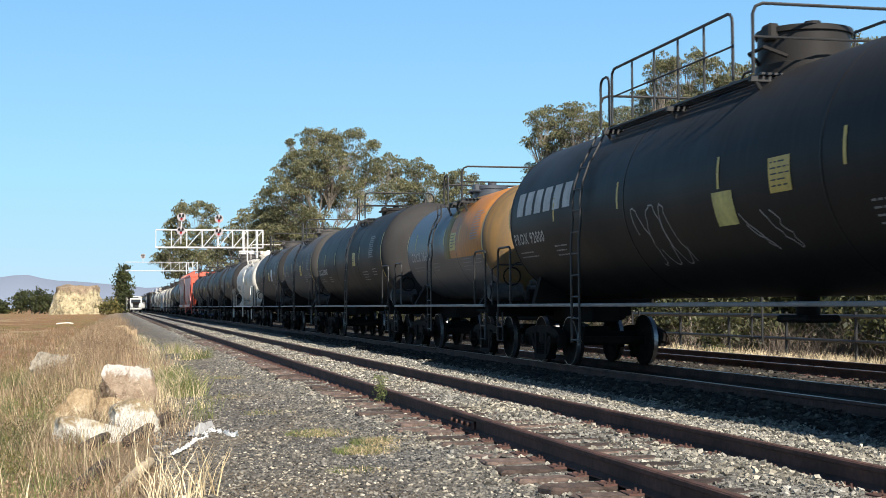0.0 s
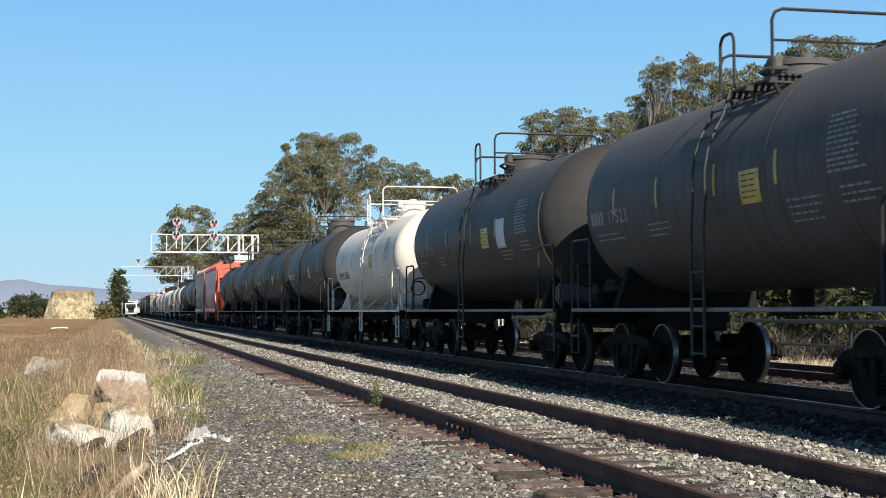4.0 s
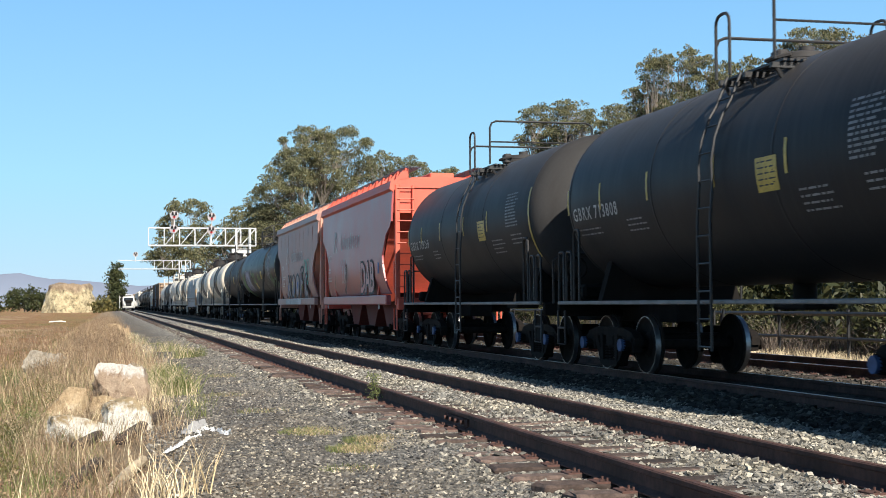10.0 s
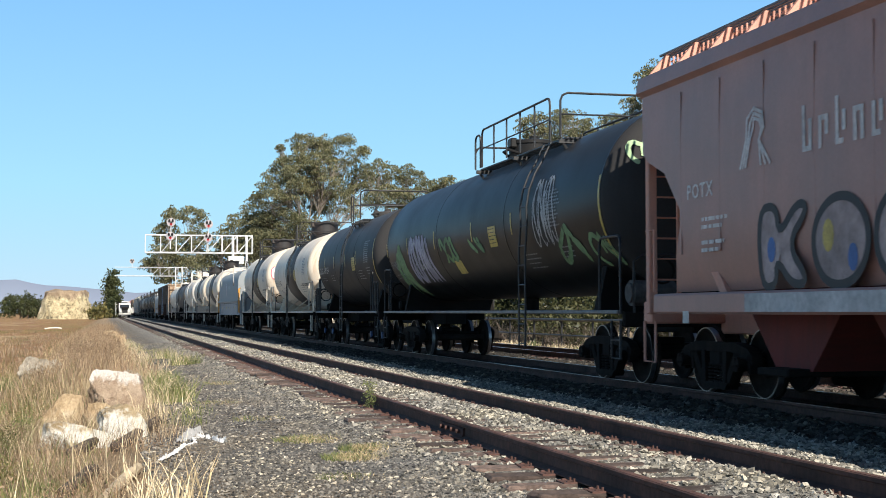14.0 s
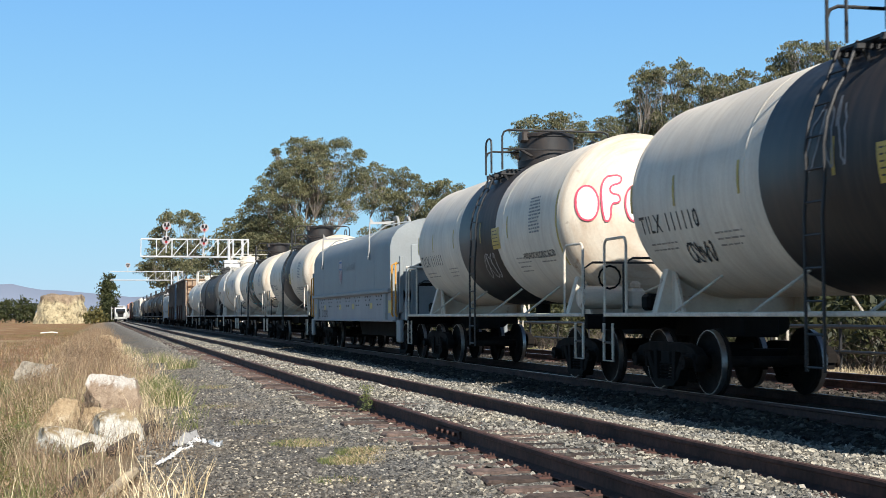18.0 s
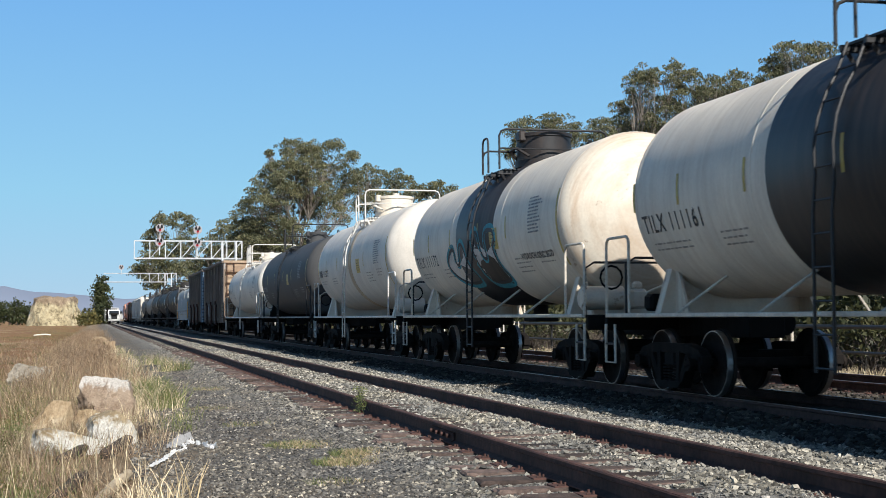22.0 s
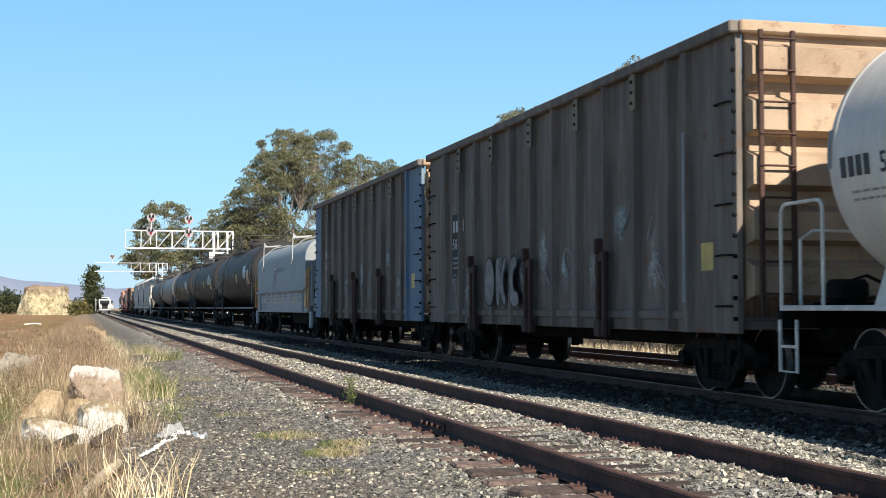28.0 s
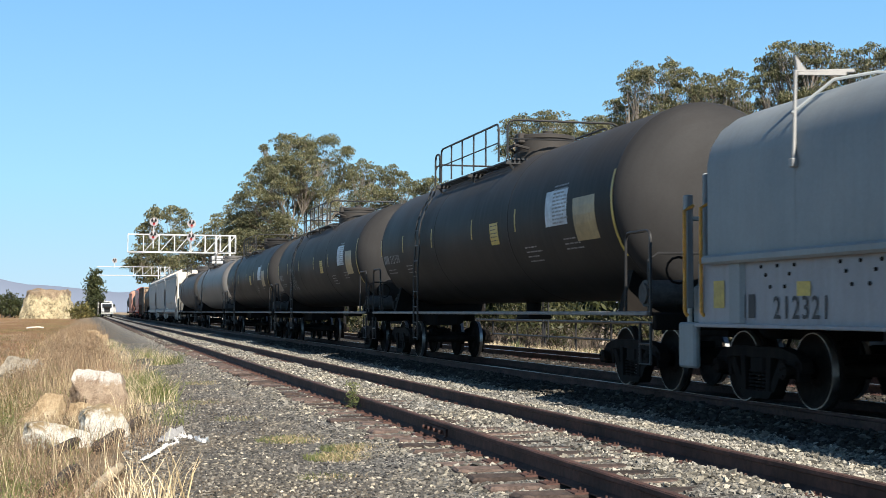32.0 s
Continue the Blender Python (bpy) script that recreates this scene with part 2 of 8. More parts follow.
WHEEL_STEEL = simple("brown wheel steel", (0.016, 0.0125, 0.0105), 0.85, 0.0, 9.0, 0.4, gloss=0.1)
TREAD = simple("polished tread steel", (0.3, 0.3, 0.3), 0.4, 1.0, 20.0, 0.2, 0.05)
RAIL_BLACK = simple("black handrail paint", (0.02, 0.02, 0.021), 0.5, 0.0, 30.0, 0.2)
RAIL_WHITE = simple("white handrail paint", (0.60, 0.57, 0.515), 0.5, 0.0, 30.0, 0.2)
YELLOW = simple("yellow reflective sheet", (0.46, 0.33, 0.06), 0.45, 0.0, 30.0, 0.2, 0.03)
WHITE_MARK = simple("white lettering paint", (0.44, 0.435, 0.42), 0.6, 0.0, 30.0, 0.2, 0.03)
GREY_MARK = simple("dull grey lettering paint", (0.22, 0.22, 0.225), 0.6, 0.0, 30.0, 0.2, 0.03)
BLACK_MARK = simple("black lettering paint", (0.03, 0.03, 0.032), 0.6, 0.0, 30.0, 0.12, 0.03)
RUST_RAIL = simple("brown rusted rail steel", (0.070, 0.034, 0.026), 0.85, 0.0, 14.0, 0.4)
RAIL_SHINE = simple("polished rail head", (0.5, 0.5, 0.52), 0.3, 1.0, 20.0, 0.1, 0.03)
TIE_WOOD = simple("weathered creosoted tie wood", (0.075, 0.053, 0.044), 0.95, 0.0, 16.0, 0.6, 0.9, per_object=0.55)
PLATE_RUST = simple("rusty tie plate", (0.07, 0.034, 0.027), 0.9, 0.0, 24.0, 0.4)
SIGNAL_WHITE = simple("white galvanised signal steel", (0.52, 0.53, 0.53), 0.5, 0.1, 12.0, 0.15)
BARK = simple("pale eucalyptus bark", (0.24, 0.205, 0.17), 0.85, 0.0, 1.2, 0.45, 0.4)
CONCRETE_ROCK = broken("tan broken rock", (0.22, 0.15, 0.085), (0.43, 0.33, 0.21), (0.54, 0.46, 0.34), 0.62)
GREY_ROCK = broken("grey tan boulder stone", (0.17, 0.15, 0.12), (0.36, 0.32, 0.26), (0.46, 0.42, 0.36))
BALLAST = gravelly("crushed grey ballast", ((0, (0.06, 0.059, 0.055)), (0.35, (0.16, 0.157, 0.145)), (0.72, (0.275, 0.269, 0.245)), (0.94, (0.39, 0.377, 0.338)), (1, (0.54, 0.515, 0.465))))
# Oil-stained stones, darkened further to paint in the train's shade.
GRIMY_SHADED_BALLAST = gravelly("oil-stained ballast with shade painted in", ((0, (0.017, 0.016, 0.015)), (0.5, (0.042, 0.04, 0.036)), (0.9, (0.085, 0.08, 0.072)), (1, (0.18, 0.17, 0.15))))
PEBBLE = gravelly("dark path gravel", ((0, (0.045, 0.045, 0.046)), (0.45, (0.11, 0.108, 0.106)), (0.78, (0.20, 0.193, 0.18)), (0.95, (0.33, 0.31, 0.27)), (1, (0.55, 0.52, 0.45))))
STRAW = simple("dry straw grass", (0.36, 0.28, 0.165), 0.8, 0.0, 6.0, 0.2, 0.0, island=0.5)
STRAW_PALE = simple("bleached grass stalks", (0.56, 0.46, 0.30), 0.8, 0.0, 6.0, 0.2, 0.0, island=0.35)
GREEN_WEED = leafy("green weed leaves", (0.095, 0.13, 0.045), (0.27, 0.28, 0.115))
MARSH_RED = leafy("red brown marsh plants", (0.18, 0.112, 0.074), (0.48, 0.36, 0.245))
MARSH_GREEN = leafy("olive marsh plants", (0.08, 0.085, 0.03), (0.23, 0.19, 0.075))
EUCALYPTUS = leafy("olive eucalyptus leaves", (0.053, 0.065, 0.033), (0.257, 0.244, 0.138))
CYPRESS = leafy("dark cypress leaves", (0.03, 0.04, 0.016), (0.09, 0.10, 0.04))
BUSH_LEAF = leafy("bush leaves", (0.03, 0.04, 0.017), (0.11, 0.11, 0.05))


def whitened(name, dark, mid, pale, level, above):
    """Tan rock with a ragged coat of white: over its rim with drips, or over its foot."""
    m, n, l, b = nodes_of(name, 0.93)
    b.inputs["Specular IOR Level"].default_value = 0.15
    v = coords(n, l)
    f1 = noise_tex(n, l, v, 4.0, 9.0, 0.72)
    f2 = noise_tex(n, l, coords(n, l, (1, 1, 0.22)), 11.0, 6.0, 0.7)
    f3 = noise_tex(n, l, v, 42.0, 5.0, 0.75)
    sep = n.new("ShaderNodeSeparateXYZ")
    l.new(v, sep.inputs[0])
    k = n.new("ShaderNodeMath")
    k.operation = "MULTIPLY_ADD"
    l.new(f2, k.inputs[0])
    k.inputs[1].default_value = 0.6 if above else 0.55
    l.new(sep.outputs[2], k.inputs[2])
    mr = n.new("ShaderNodeMapRange")
    shift = 0.3 if above else 0.275
    ends = (level + shift - 0.05, level + shift + 0.05)
    mr.inputs[1].default_value, mr.inputs[2].default_value = ends if above else ends[::-1]
    l.new(k.outputs[0], mr.inputs[0])
    c = ramp(n, l, f1, ((0.32, dark), (0.55, mid), (0.75, tuple(min(1, 1.2 * q) for q in mid))))
    c = mix(n, l, mr.outputs[0], c, pale)
    c = mix(n, l, 1.0, c, ramp(n, l, f3, ((0.3, (0.72, 0.71, 0.69)), (0.7, (1.15, 1.15, 1.15)))), "MULTIPLY")
    l.new(c, b.inputs["Base Color"])
    ad = n.new("ShaderNodeMath")
    ad.operation = "MULTIPLY_ADD"
    l.new(f3, ad.inputs[0])
    ad.inputs[1].default_value = 0.5
    l.new(f1, ad.inputs[2])
    bump(n, l, b, ad.outputs[0], 1.0, 0.07)
    return m


RIM_ROCK = whitened("tan rock with a white rim", (0.24, 0.165, 0.115), (0.42, 0.325, 0.24), (0.64, 0.60, 0.55), 0.19, True)
FOOT_ROCK = whitened("tan rock with a white foot", (0.26, 0.185, 0.10), (0.45, 0.35, 0.215), (0.76, 0.73, 0.66), 0.12, False)


def ground_material():
    """Gravel by the tracks, dry dirt on the bank, red and olive marsh beyond."""
    m, n, l, b = nodes_of("gravel and marsh ground", 0.95)
    b.inputs["Specular IOR Level"].default_value = 0.15
    v = coords(n, l)
    sep = n.new("ShaderNodeSeparateXYZ")
    l.new(v, sep.inputs[0])
    fine = noise_tex(n, l, v, 26.0, 8.0, 0.8)
    mid = noise_tex(n, l, v, 2.2, 7.0, 0.65)
    patchy = noise_tex(n, l, v, 0.55, 6.0, 0.6)
    big = noise_tex(n, l, coords(n, l, (0.09, 0.03, 1)), 1.0, 7.0, 0.65)

    def cells(scale, stops):
        vor = n.new("ShaderNodeTexVoronoi")
        vor.inputs["Scale"].default_value = scale
        l.new(v, vor.inputs["Vector"])
        return vor, ramp(n, l, vor.outputs["Color"], stops)

    vor1, stone = cells(24.0, ((0.1, (0.09, 0.086, 0.076)), (0.5, (0.215, 0.204, 0.183)), (0.95, (0.43, 0.405, 0.355))))
    vor2, path = cells(38.0, ((0.1, (0.05, 0.049, 0.048)), (0.5, (0.125, 0.121, 0.115)), (0.85, (0.23, 0.218, 0.198)), (0.97, (0.42, 0.39, 0.335))))
    dirt = ramp(n, l, fine, ((0.3, (0.11, 0.085, 0.062)), (0.7, (0.29, 0.235, 0.17))))
    path = mix(n, l, ramp(n, l, patchy, ((0.42, (0, 0, 0)), (0.62, (0.75, 0.75, 0.75)))), path, dirt)
    # Track bed stone: oil-stained, with the train's shade put into its colour.
    oily_shade = mix(n, l, 1.0, stone, (0.22, 0.205, 0.195), "MULTIPLY")
    dry = ramp(n, l, mid, ((0.3, (0.18, 0.132, 0.085)), (0.7, (0.42, 0.315, 0.20))))
    dry = mix(n, l, 1.0, dry, ramp(n, l, fine, ((0.3, (0.55, 0.55, 0.55)), (0.7, (1.3, 1.3, 1.3)))), "MULTIPLY")
    marsh = ramp(n, l, big, ((0.28, (0.15, 0.125, 0.05)), (0.42, (0.30, 0.205, 0.095)), (0.54, (0.27, 0.145, 0.075)), (0.66, (0.40, 0.30, 0.17)), (0.8, (0.19, 0.165, 0.07))))
    marsh = mix(n, l, 0.8, marsh, ramp(n, l, mid, ((0.3, (0.5, 0.5, 0.5)), (0.7, (1.35, 1.35, 1.35)))), "MULTIPLY")
    marsh = mix(n, l, 0.6, marsh, ramp(n, l, fine, ((0.3, (0.5, 0.5, 0.5)), (0.7, (1.35, 1.35, 1.35)))), "MULTIPLY")

    def across(lo, hi, wobble=0.5):
        ad = n.new("ShaderNodeMath")
        ad.operation = "MULTIPLY_ADD"
        l.new(mid, ad.inputs[0])
        ad.inputs[1].default_value = wobble
        l.new(sep.outputs[0], ad.inputs[2])
        mr = n.new("ShaderNodeMapRange")
        mr.inputs[1].default_value, mr.inputs[2].default_value = lo + wobble / 2, hi + wobble / 2
        l.new(ad.outputs[0], mr.inputs[0])
        return mr.outputs[0]

    c = mix(n, l, across(-2.8, -1.2, 1.6), marsh, dry)
    c = mix(n, l, across(0.2, 1.1, 2.2), c, path)
    c = mix(n, l, across(1.9, 2.7, 1.4), c, stone)
    c = mix(n, l, across(6.9, 7.5, 0.8), c, oily_shade)
    c = mix(n, l, across(15.6, 16.2, 1.0), c, dry)
    l.new(c, b.inputs["Base Color"])
    ad = n.new("ShaderNodeMath")
    ad.operation = "MULTIPLY_ADD"
    l.new(vor2.outputs["Distance"], ad.inputs[0])
    ad.inputs[1].default_value = -1.0
    l.new(fine, ad.inputs[2])
    bump(n, l, b, ad.outputs[0], 0.9, 0.04)
    return m


def smeared(name, pale, wear=0.0):
    """Old chalk and spray paint, worn off towards its edges and in patches."""
    m, n, l, b = nodes_of(name, 0.75)
    v = coords(n, l)
    f1 = noise_tex(n, l, v, 3.4, 9.0, 0.78)
    sep = n.new("ShaderNodeSeparateXYZ")
    l.new(coords(n, l, kind="Generated"), sep.inputs[0])

    def calc(op, *args):
        k = n.new("ShaderNodeMath")
        k.operation = op
        for s, a in zip(k.inputs, args):
            if isinstance(a, (int, float)):
                s.default_value = a
            else:
                l.new(a, s)
        return k.outputs[0]

    hump = [calc("MULTIPLY", calc("MULTIPLY", o, calc("SUBTRACT", 1.0, o)), 4.0) for o in (sep.outputs[1], sep.outputs[2])]
    edge = calc("POWER", calc("MULTIPLY", hump[0], hump[1]), 0.4)
    k = calc("MULTIPLY", calc("ADD", calc("ADD", edge, calc("MULTIPLY", f1, 2.4)), -1.95 - wear), 1.6)
    k = calc("MINIMUM", calc("MAXIMUM", k, 0.0), 0.75)
    b.inputs["Base Color"].default_value = (*pale, 1)
    clear = n.new("ShaderNodeBsdfTransparent")
    ms = n.new("ShaderNodeMixShader")
    l.new(k, ms.inputs[0])
    l.new(clear.outputs[0], ms.inputs[1])
    l.new(b.outputs[0], ms.inputs[2])
    l.new(ms.outputs[0], n["Material Output"].inputs[0])
    return m


GROUND = ground_material()

# ---- mesh helpers ----


class Geo:
    """Vertices and faces of one mesh."""

    def __init__(self):
        self.v, self.f = [], []

    def add(self, verts, faces):
        k = len(self.v)
        self.v += [tuple(p) for p in verts]
        self.f += [tuple(i + k for i in q) for q in faces]
        return self

    def box(self, c, s, m=None, bevel=0.0):
        """A box, its edges chamfered by bevel."""
        hx, hy, hz = s[0] / 2, s[1] / 2, s[2] / 2
        e = min(bevel, hx * 0.8, hy * 0.8, hz * 0.8)
        if e <= 0:
            vs = [(x, y, z) for x in (-hx, hx) for y in (-hy, hy) for z in (-hz, hz)]
            fs = [(0, 1, 3, 2), (4, 6, 7, 5), (0, 4, 5, 1), (2, 3, 7, 6), (0, 2, 6, 4), (1, 5, 7, 3)]
        else:
            vs, idx = [], {}
            for sx in (-1, 1):
                for sy in (-1, 1):
                    for sz in (-1, 1):
                        for a in range(3):
                            h = [hx - e, hy - e, hz - e]
                            h[a] += e
                            idx[sx, sy, sz, a] = len(vs)
                            vs.append((sx * h[0], sy * h[1], sz * h[2]))
            fs = []
            for a in range(3):
                for s1 in (-1, 1):
                    o = [i for i in range(3) if i != a]
                    q = []
                    for p, r in ((-1, -1), (1, -1), (1, 1), (-1, 1)):
                        k = [0, 0, 0]
                        k[a], k[o[0]], k[o[1]] = s1, p, r
                        q.append(idx[(*k, a)])
                    fs.append(tuple(q))
            for a in range(3):
                o = [i for i in range(3) if i != a]
                for p in (-1, 1):
                    for r in (-1, 1):
                        ks = []
                        for s1 in (-1, 1):
                            k = [0, 0, 0]
                            k[a], k[o[0]], k[o[1]] = s1, p, r
                            ks.append(tuple(k))
                        fs.append((idx[(*ks[0], o[0])], idx[(*ks[1], o[0])], idx[(*ks[1], o[1])], idx[(*ks[0], o[1])]))
            for sx in (-1, 1):
                for sy in (-1, 1):
                    for sz in (-1, 1):
                        fs.append(tuple(idx[sx, sy, sz, a] for a in range(3)))
        if m is not None:
            vs = [tuple(m @ Vector(p)) for p in vs]
        return self.add([(p[0] + c[0], p[1] + c[1], p[2] + c[2]) for p in vs], fs)

    def cyl(self, a, b, r, n=10, r2=None):
        """A closed cylinder or cone from a to b."""
        a, b = Vector(a), Vector(b)
        r2 = r if r2 is None else r2
        q = (b - a).to_track_quat("Z", "Y")
        vs = []
        for c, rr in ((a, r), (b, r2)):
            for i in range(n):
                t = 2 * math.pi * i / n
                vs.append(c + q @ Vector((rr * math.cos(t), rr * math.sin(t), 0)))
        fs = [(i, (i + 1) % n, n + (i + 1) % n, n + i) for i in range(n)]
        fs += [tuple(range(n - 1, -1, -1)), tuple(range(n, 2 * n))]
        return self.add(vs, fs)

    def tube(self, pts, r, n=8):
        """A bent pipe through pts."""
        pts = [Vector(p) for p in pts]
        vs, side = [], None
        for i, p in enumerate(pts):
            d = (pts[min(i + 1, len(pts) - 1)] - pts[max(i - 1, 0)]).normalized()
            if side is None:
                side = d.orthogonal().normalized()
            side = (side - d * side.dot(d)).normalized()
            up = d.cross(side)
            for k in range(n):
                t = 2 * math.pi * k / n
                vs.append(p + r * (math.cos(t) * side + math.sin(t) * up))
        fs = []
        for i in range(len(pts) - 1):
            for k in range(n):
                fs.append((i * n + k, i * n + (k + 1) % n, (i + 1) * n + (k + 1) % n, (i + 1) * n + k))
        fs += [tuple(range(n - 1, -1, -1)), tuple(range((len(pts) - 1) * n, len(pts) * n))]
        return self.add(vs, fs)

    def lathe(self, prof, n=48, z=0.0, a0=0.0, a1=2 * math.pi):
        """A body of revolution about the y axis at height z; prof: (y, radius)."""
        full = a1 - a0 > 6.28
        cols = n if full else n + 1
        vs, fs = [], []
        for y, r in prof:
            for i in range(cols):
                t = a0 + (a1 - a0) * i / n
                vs.append((r * math.sin(t), y, z + r * math.cos(t)))
        for j in range(len(prof) - 1):
            for i in range(n):
                k = (i + 1) % cols
                fs.append((j * cols + i, (j + 1) * cols + i, (j + 1) * cols + k, j * cols + k))
        return self.add(vs, fs)
    # Dark shells take the head paints that carry painted sunlight.

    def prism(self, poly, axis, a, b):
        """A polygon of (p, q) swept along axis from a to b; p, q are the other two axes in order."""
        n, vs = len(poly), []
        for t in (a, b):
            for p, q in poly:
                w = [p, q]
                w.insert(axis, t)
                vs.append(tuple(w))
        fs = [tuple(range(n)), tuple(range(2 * n - 1, n - 1, -1))]
        fs += [(i, n + i, n + (i + 1) % n, (i + 1) % n) for i in range(n)]
        return self.add(vs, fs)

    def mesh(self, name, material, smooth=35):
        me = bpy.data.meshes.new(name)
        me.from_pydata(self.v, [], self.f)
        bm = bmesh.new()
        bm.from_mesh(me)
        bmesh.ops.recalc_face_normals(bm, faces=bm.faces)
        bm.to_mesh(me)
        bm.free()
        if smooth:
            me.shade_smooth()
            me.set_sharp_from_angle(angle=radians(smooth))
        me.materials.append(material)
        return me


def put(name, mesh, parent, m=None, label=""):
    """One part, on a mesh that may be shared."""
    ob = new(name, mesh)
    ob.parent = parent
    if m is not None:
        ob.matrix_basis = m
    if label:
        ob["label"] = label
    return ob


def part(name, geo, material, parent, label="", m=None, smooth=35):
    return put(name, geo.mesh(name, material, smooth), parent, m, label)


def thing(name, m, label, category, group="", kind=""):
    ob = new(name)
    ob.empty_display_size = 0.2
    ob.matrix_basis = m
    return tagged(ob, label, category, group, kind)


def bars(geo_at, rows):
    """Rows of plain bars: geo_at(along, up, width, height) adds one bar."""
    for along, up, w, h in rows:
        geo_at(along, up, w, h)


def fast_mesh(name, verts, faces, material):
    """A mesh from arrays; faces all of one size."""
    me = bpy.data.meshes.new(name)
    k = faces.shape[1]
    me.vertices.add(len(verts))
    me.vertices.foreach_set("co", verts.astype(np.float32).ravel())
    me.loops.add(faces.size)
    me.loops.foreach_set("vertex_index", faces.astype(np.int32).ravel())
    me.polygons.add(len(faces))
    me.polygons.foreach_set("loop_start", np.arange(0, faces.size, k, dtype=np.int32))
    me.update(calc_edges=True)
    me.materials.append(material)
    return me

# ---- the plan: x across the tracks, y along them away from the camera, rail top near z = 0 ----
SIDING, MAIN, FAR_TRACK = 4.17, 9.09, 13.05          # track centres
SIDING_Z, MAIN_Z, FAR_Z = 0.0, -0.056, -0.056        # rail tops
HALF_GAUGE = 0.7525


def interp(x, table):
    return float(np.interp(x, [a for a, _ in table], [b for _, b in table]))


PROFILE = ((-400, -0.95), (-6, -0.95), (-3, -0.85), (-1.6, -0.62), (-0.5, -0.38), (0.4, -0.31), (2.2, -0.262), (2.75, -0.2), (3.2, -0.182), (3.55, -0.18), (4.15, -0.168), (4.5, -0.15), (4.8, -0.16), (5.05, -0.165), (5.5, -0.17),
           (5.9, -0.2), (6.4, -0.27), (6.9, -0.26), (7.6, -0.2), (14.8, -0.22), (16, -0.6), (18, -0.75), (60, -0.8), (400, -0.8))


def ground_z(x, y):
    rough = noise.noise((x * 0.9, y * 0.5, 0.3)) * 0.03
    if x < 0.3:
        rough += noise.noise((x * 0.35, y * 0.22, 7.1)) * 0.09 * min(1, (0.3 - x))
    return interp(x, PROFILE) + rough


def build_ground():
    xs = [-1500, -600, -250, -120, -60, -35, -22] + [-14 + 1.0 * i for i in range(10)] + [-4 + 0.25 * i for i in range(88)]
    xs += [18, 19, 20, 22, 25, 30, 40, 60, 100, 200, 500, 1500]
    ys = [-60, -30, -15, -6] + [-2 + 0.45 * i for i in range(90)] + [39 + 1.5 * i for i in range(40)]
    ys += [100, 106, 113, 122, 133, 148, 170, 200, 240, 300, 400, 600, 1000, 2000, 4200]
    vs = [(x, y, ground_z(x, y)) for y in ys for x in xs]
    k = len(xs)
    fs = [(j * k + i, j * k + i + 1, (j + 1) * k + i + 1, (j + 1) * k + i) for j in range(len(ys) - 1) for i in range(k - 1)]
    me = fast_mesh("ground", np.array(vs), np.array(fs), GROUND)
    me.shade_smooth()
    tagged(new("ground", me), "grey gravel trackside, dry bank and reddish brown marsh", "ground", kind="structure")


build_ground()



def rail_geo(y0, y1):
    """One rail: foot, web and head, top at z = 0."""
    right = [(0.030, 0.0), (0.036, -0.006), (0.036, -0.034), (0.009, -0.046), (0.009, -0.125), (0.070, -0.150), (0.070, -0.160)]
    poly = [(-x, z) for x, z in right] + list(reversed(right))
    return Geo().prism(poly, 1, y0, y1)


def track(name, x, z, label, shine, ties, tie_range):
    """Two rails on wooden ties; single ties where they lie bare."""
    at = []
    road = thing(name, pose(x, 0, z), label, "track", kind="structure")
    rail = rail_geo(-40, 460).mesh("rail", RUST_RAIL)
    cap = Geo().box((0, 210, 0.001), (0.055, 500, 0.004), bevel=0.001).mesh("rail_top", RAIL_SHINE if shine else RUST_RAIL)
    for s in (-1, 1):
        r = put("rail", rail, road, pose(s * HALF_GAUGE, 0, 0))
        put("running_surface", cap, r)
    plate = Geo()
    for s in (-1, 1):
        for d in (-1, 1):
            plate.box((d * 0.13, s * 0.06, 0.01), (0.035, 0.025, 0.02), bevel=0.005)
            plate.cyl((d * 0.085, s * 0.045, 0.0), (d * 0.085, s * 0.045, 0.032), 0.01, 6)
    plate.box((0, 0, 0), (0.36, 0.19, 0.02), bevel=0.004)
    plate_mesh = plate.mesh("tie_plate", PLATE_RUST)
    rnd = random.Random(name)
    tie_meshes = []
    for k in range(5):
        g = Geo().box((0, 0, 0), (2.6, 0.225, 0.18), bevel=0.018)
        g.v = [(a + rnd.uniform(-0.02, 0.02), b + rnd.uniform(-0.008, 0.008), c + rnd.uniform(-0.008, 0.006)) for a, b, c in g.v]
        tie_meshes.append(g.mesh("tie", TIE_WOOD, smooth=0))
    far = Geo()
    y = 0.0
    k = 0
    while y < 400:
        shift = rnd.gauss(0, 0.07)
        at.append(y)
        if tie_range[0] <= y <= tie_range[1]:
            t = put("tie", tie_meshes[k % 5], road, pose(shift, y, -0.252, rnd.uniform(-1, 1), rnd.uniform(-0.5, 0.5), rnd.gauss(0, 1.3)))
            if ties:
                for s in (-1, 1):
                    put("tie_plate", plate_mesh, t, pose(s * HALF_GAUGE - shift, 0, 0.089))
        else:
            far.box((shift, y, -0.262), (2.6, 0.225, 0.18))
        y += 0.53 * (1 + rnd.uniform(-0.06, 0.06))
        k += 1
    tagged(part("far_ties", far, TIE_WOOD, road), kind="stuff")
    return np.array(at)


siding_ties = track("siding_track", SIDING, SIDING_Z, "rusty siding rails on weathered wooden ties in ballast", False, True, (5, 52))
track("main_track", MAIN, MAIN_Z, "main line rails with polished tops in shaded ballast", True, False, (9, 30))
track("second_main_track", FAR_TRACK, FAR_Z, "second main line rails with rusty fastenings", True, True, (12, 40))


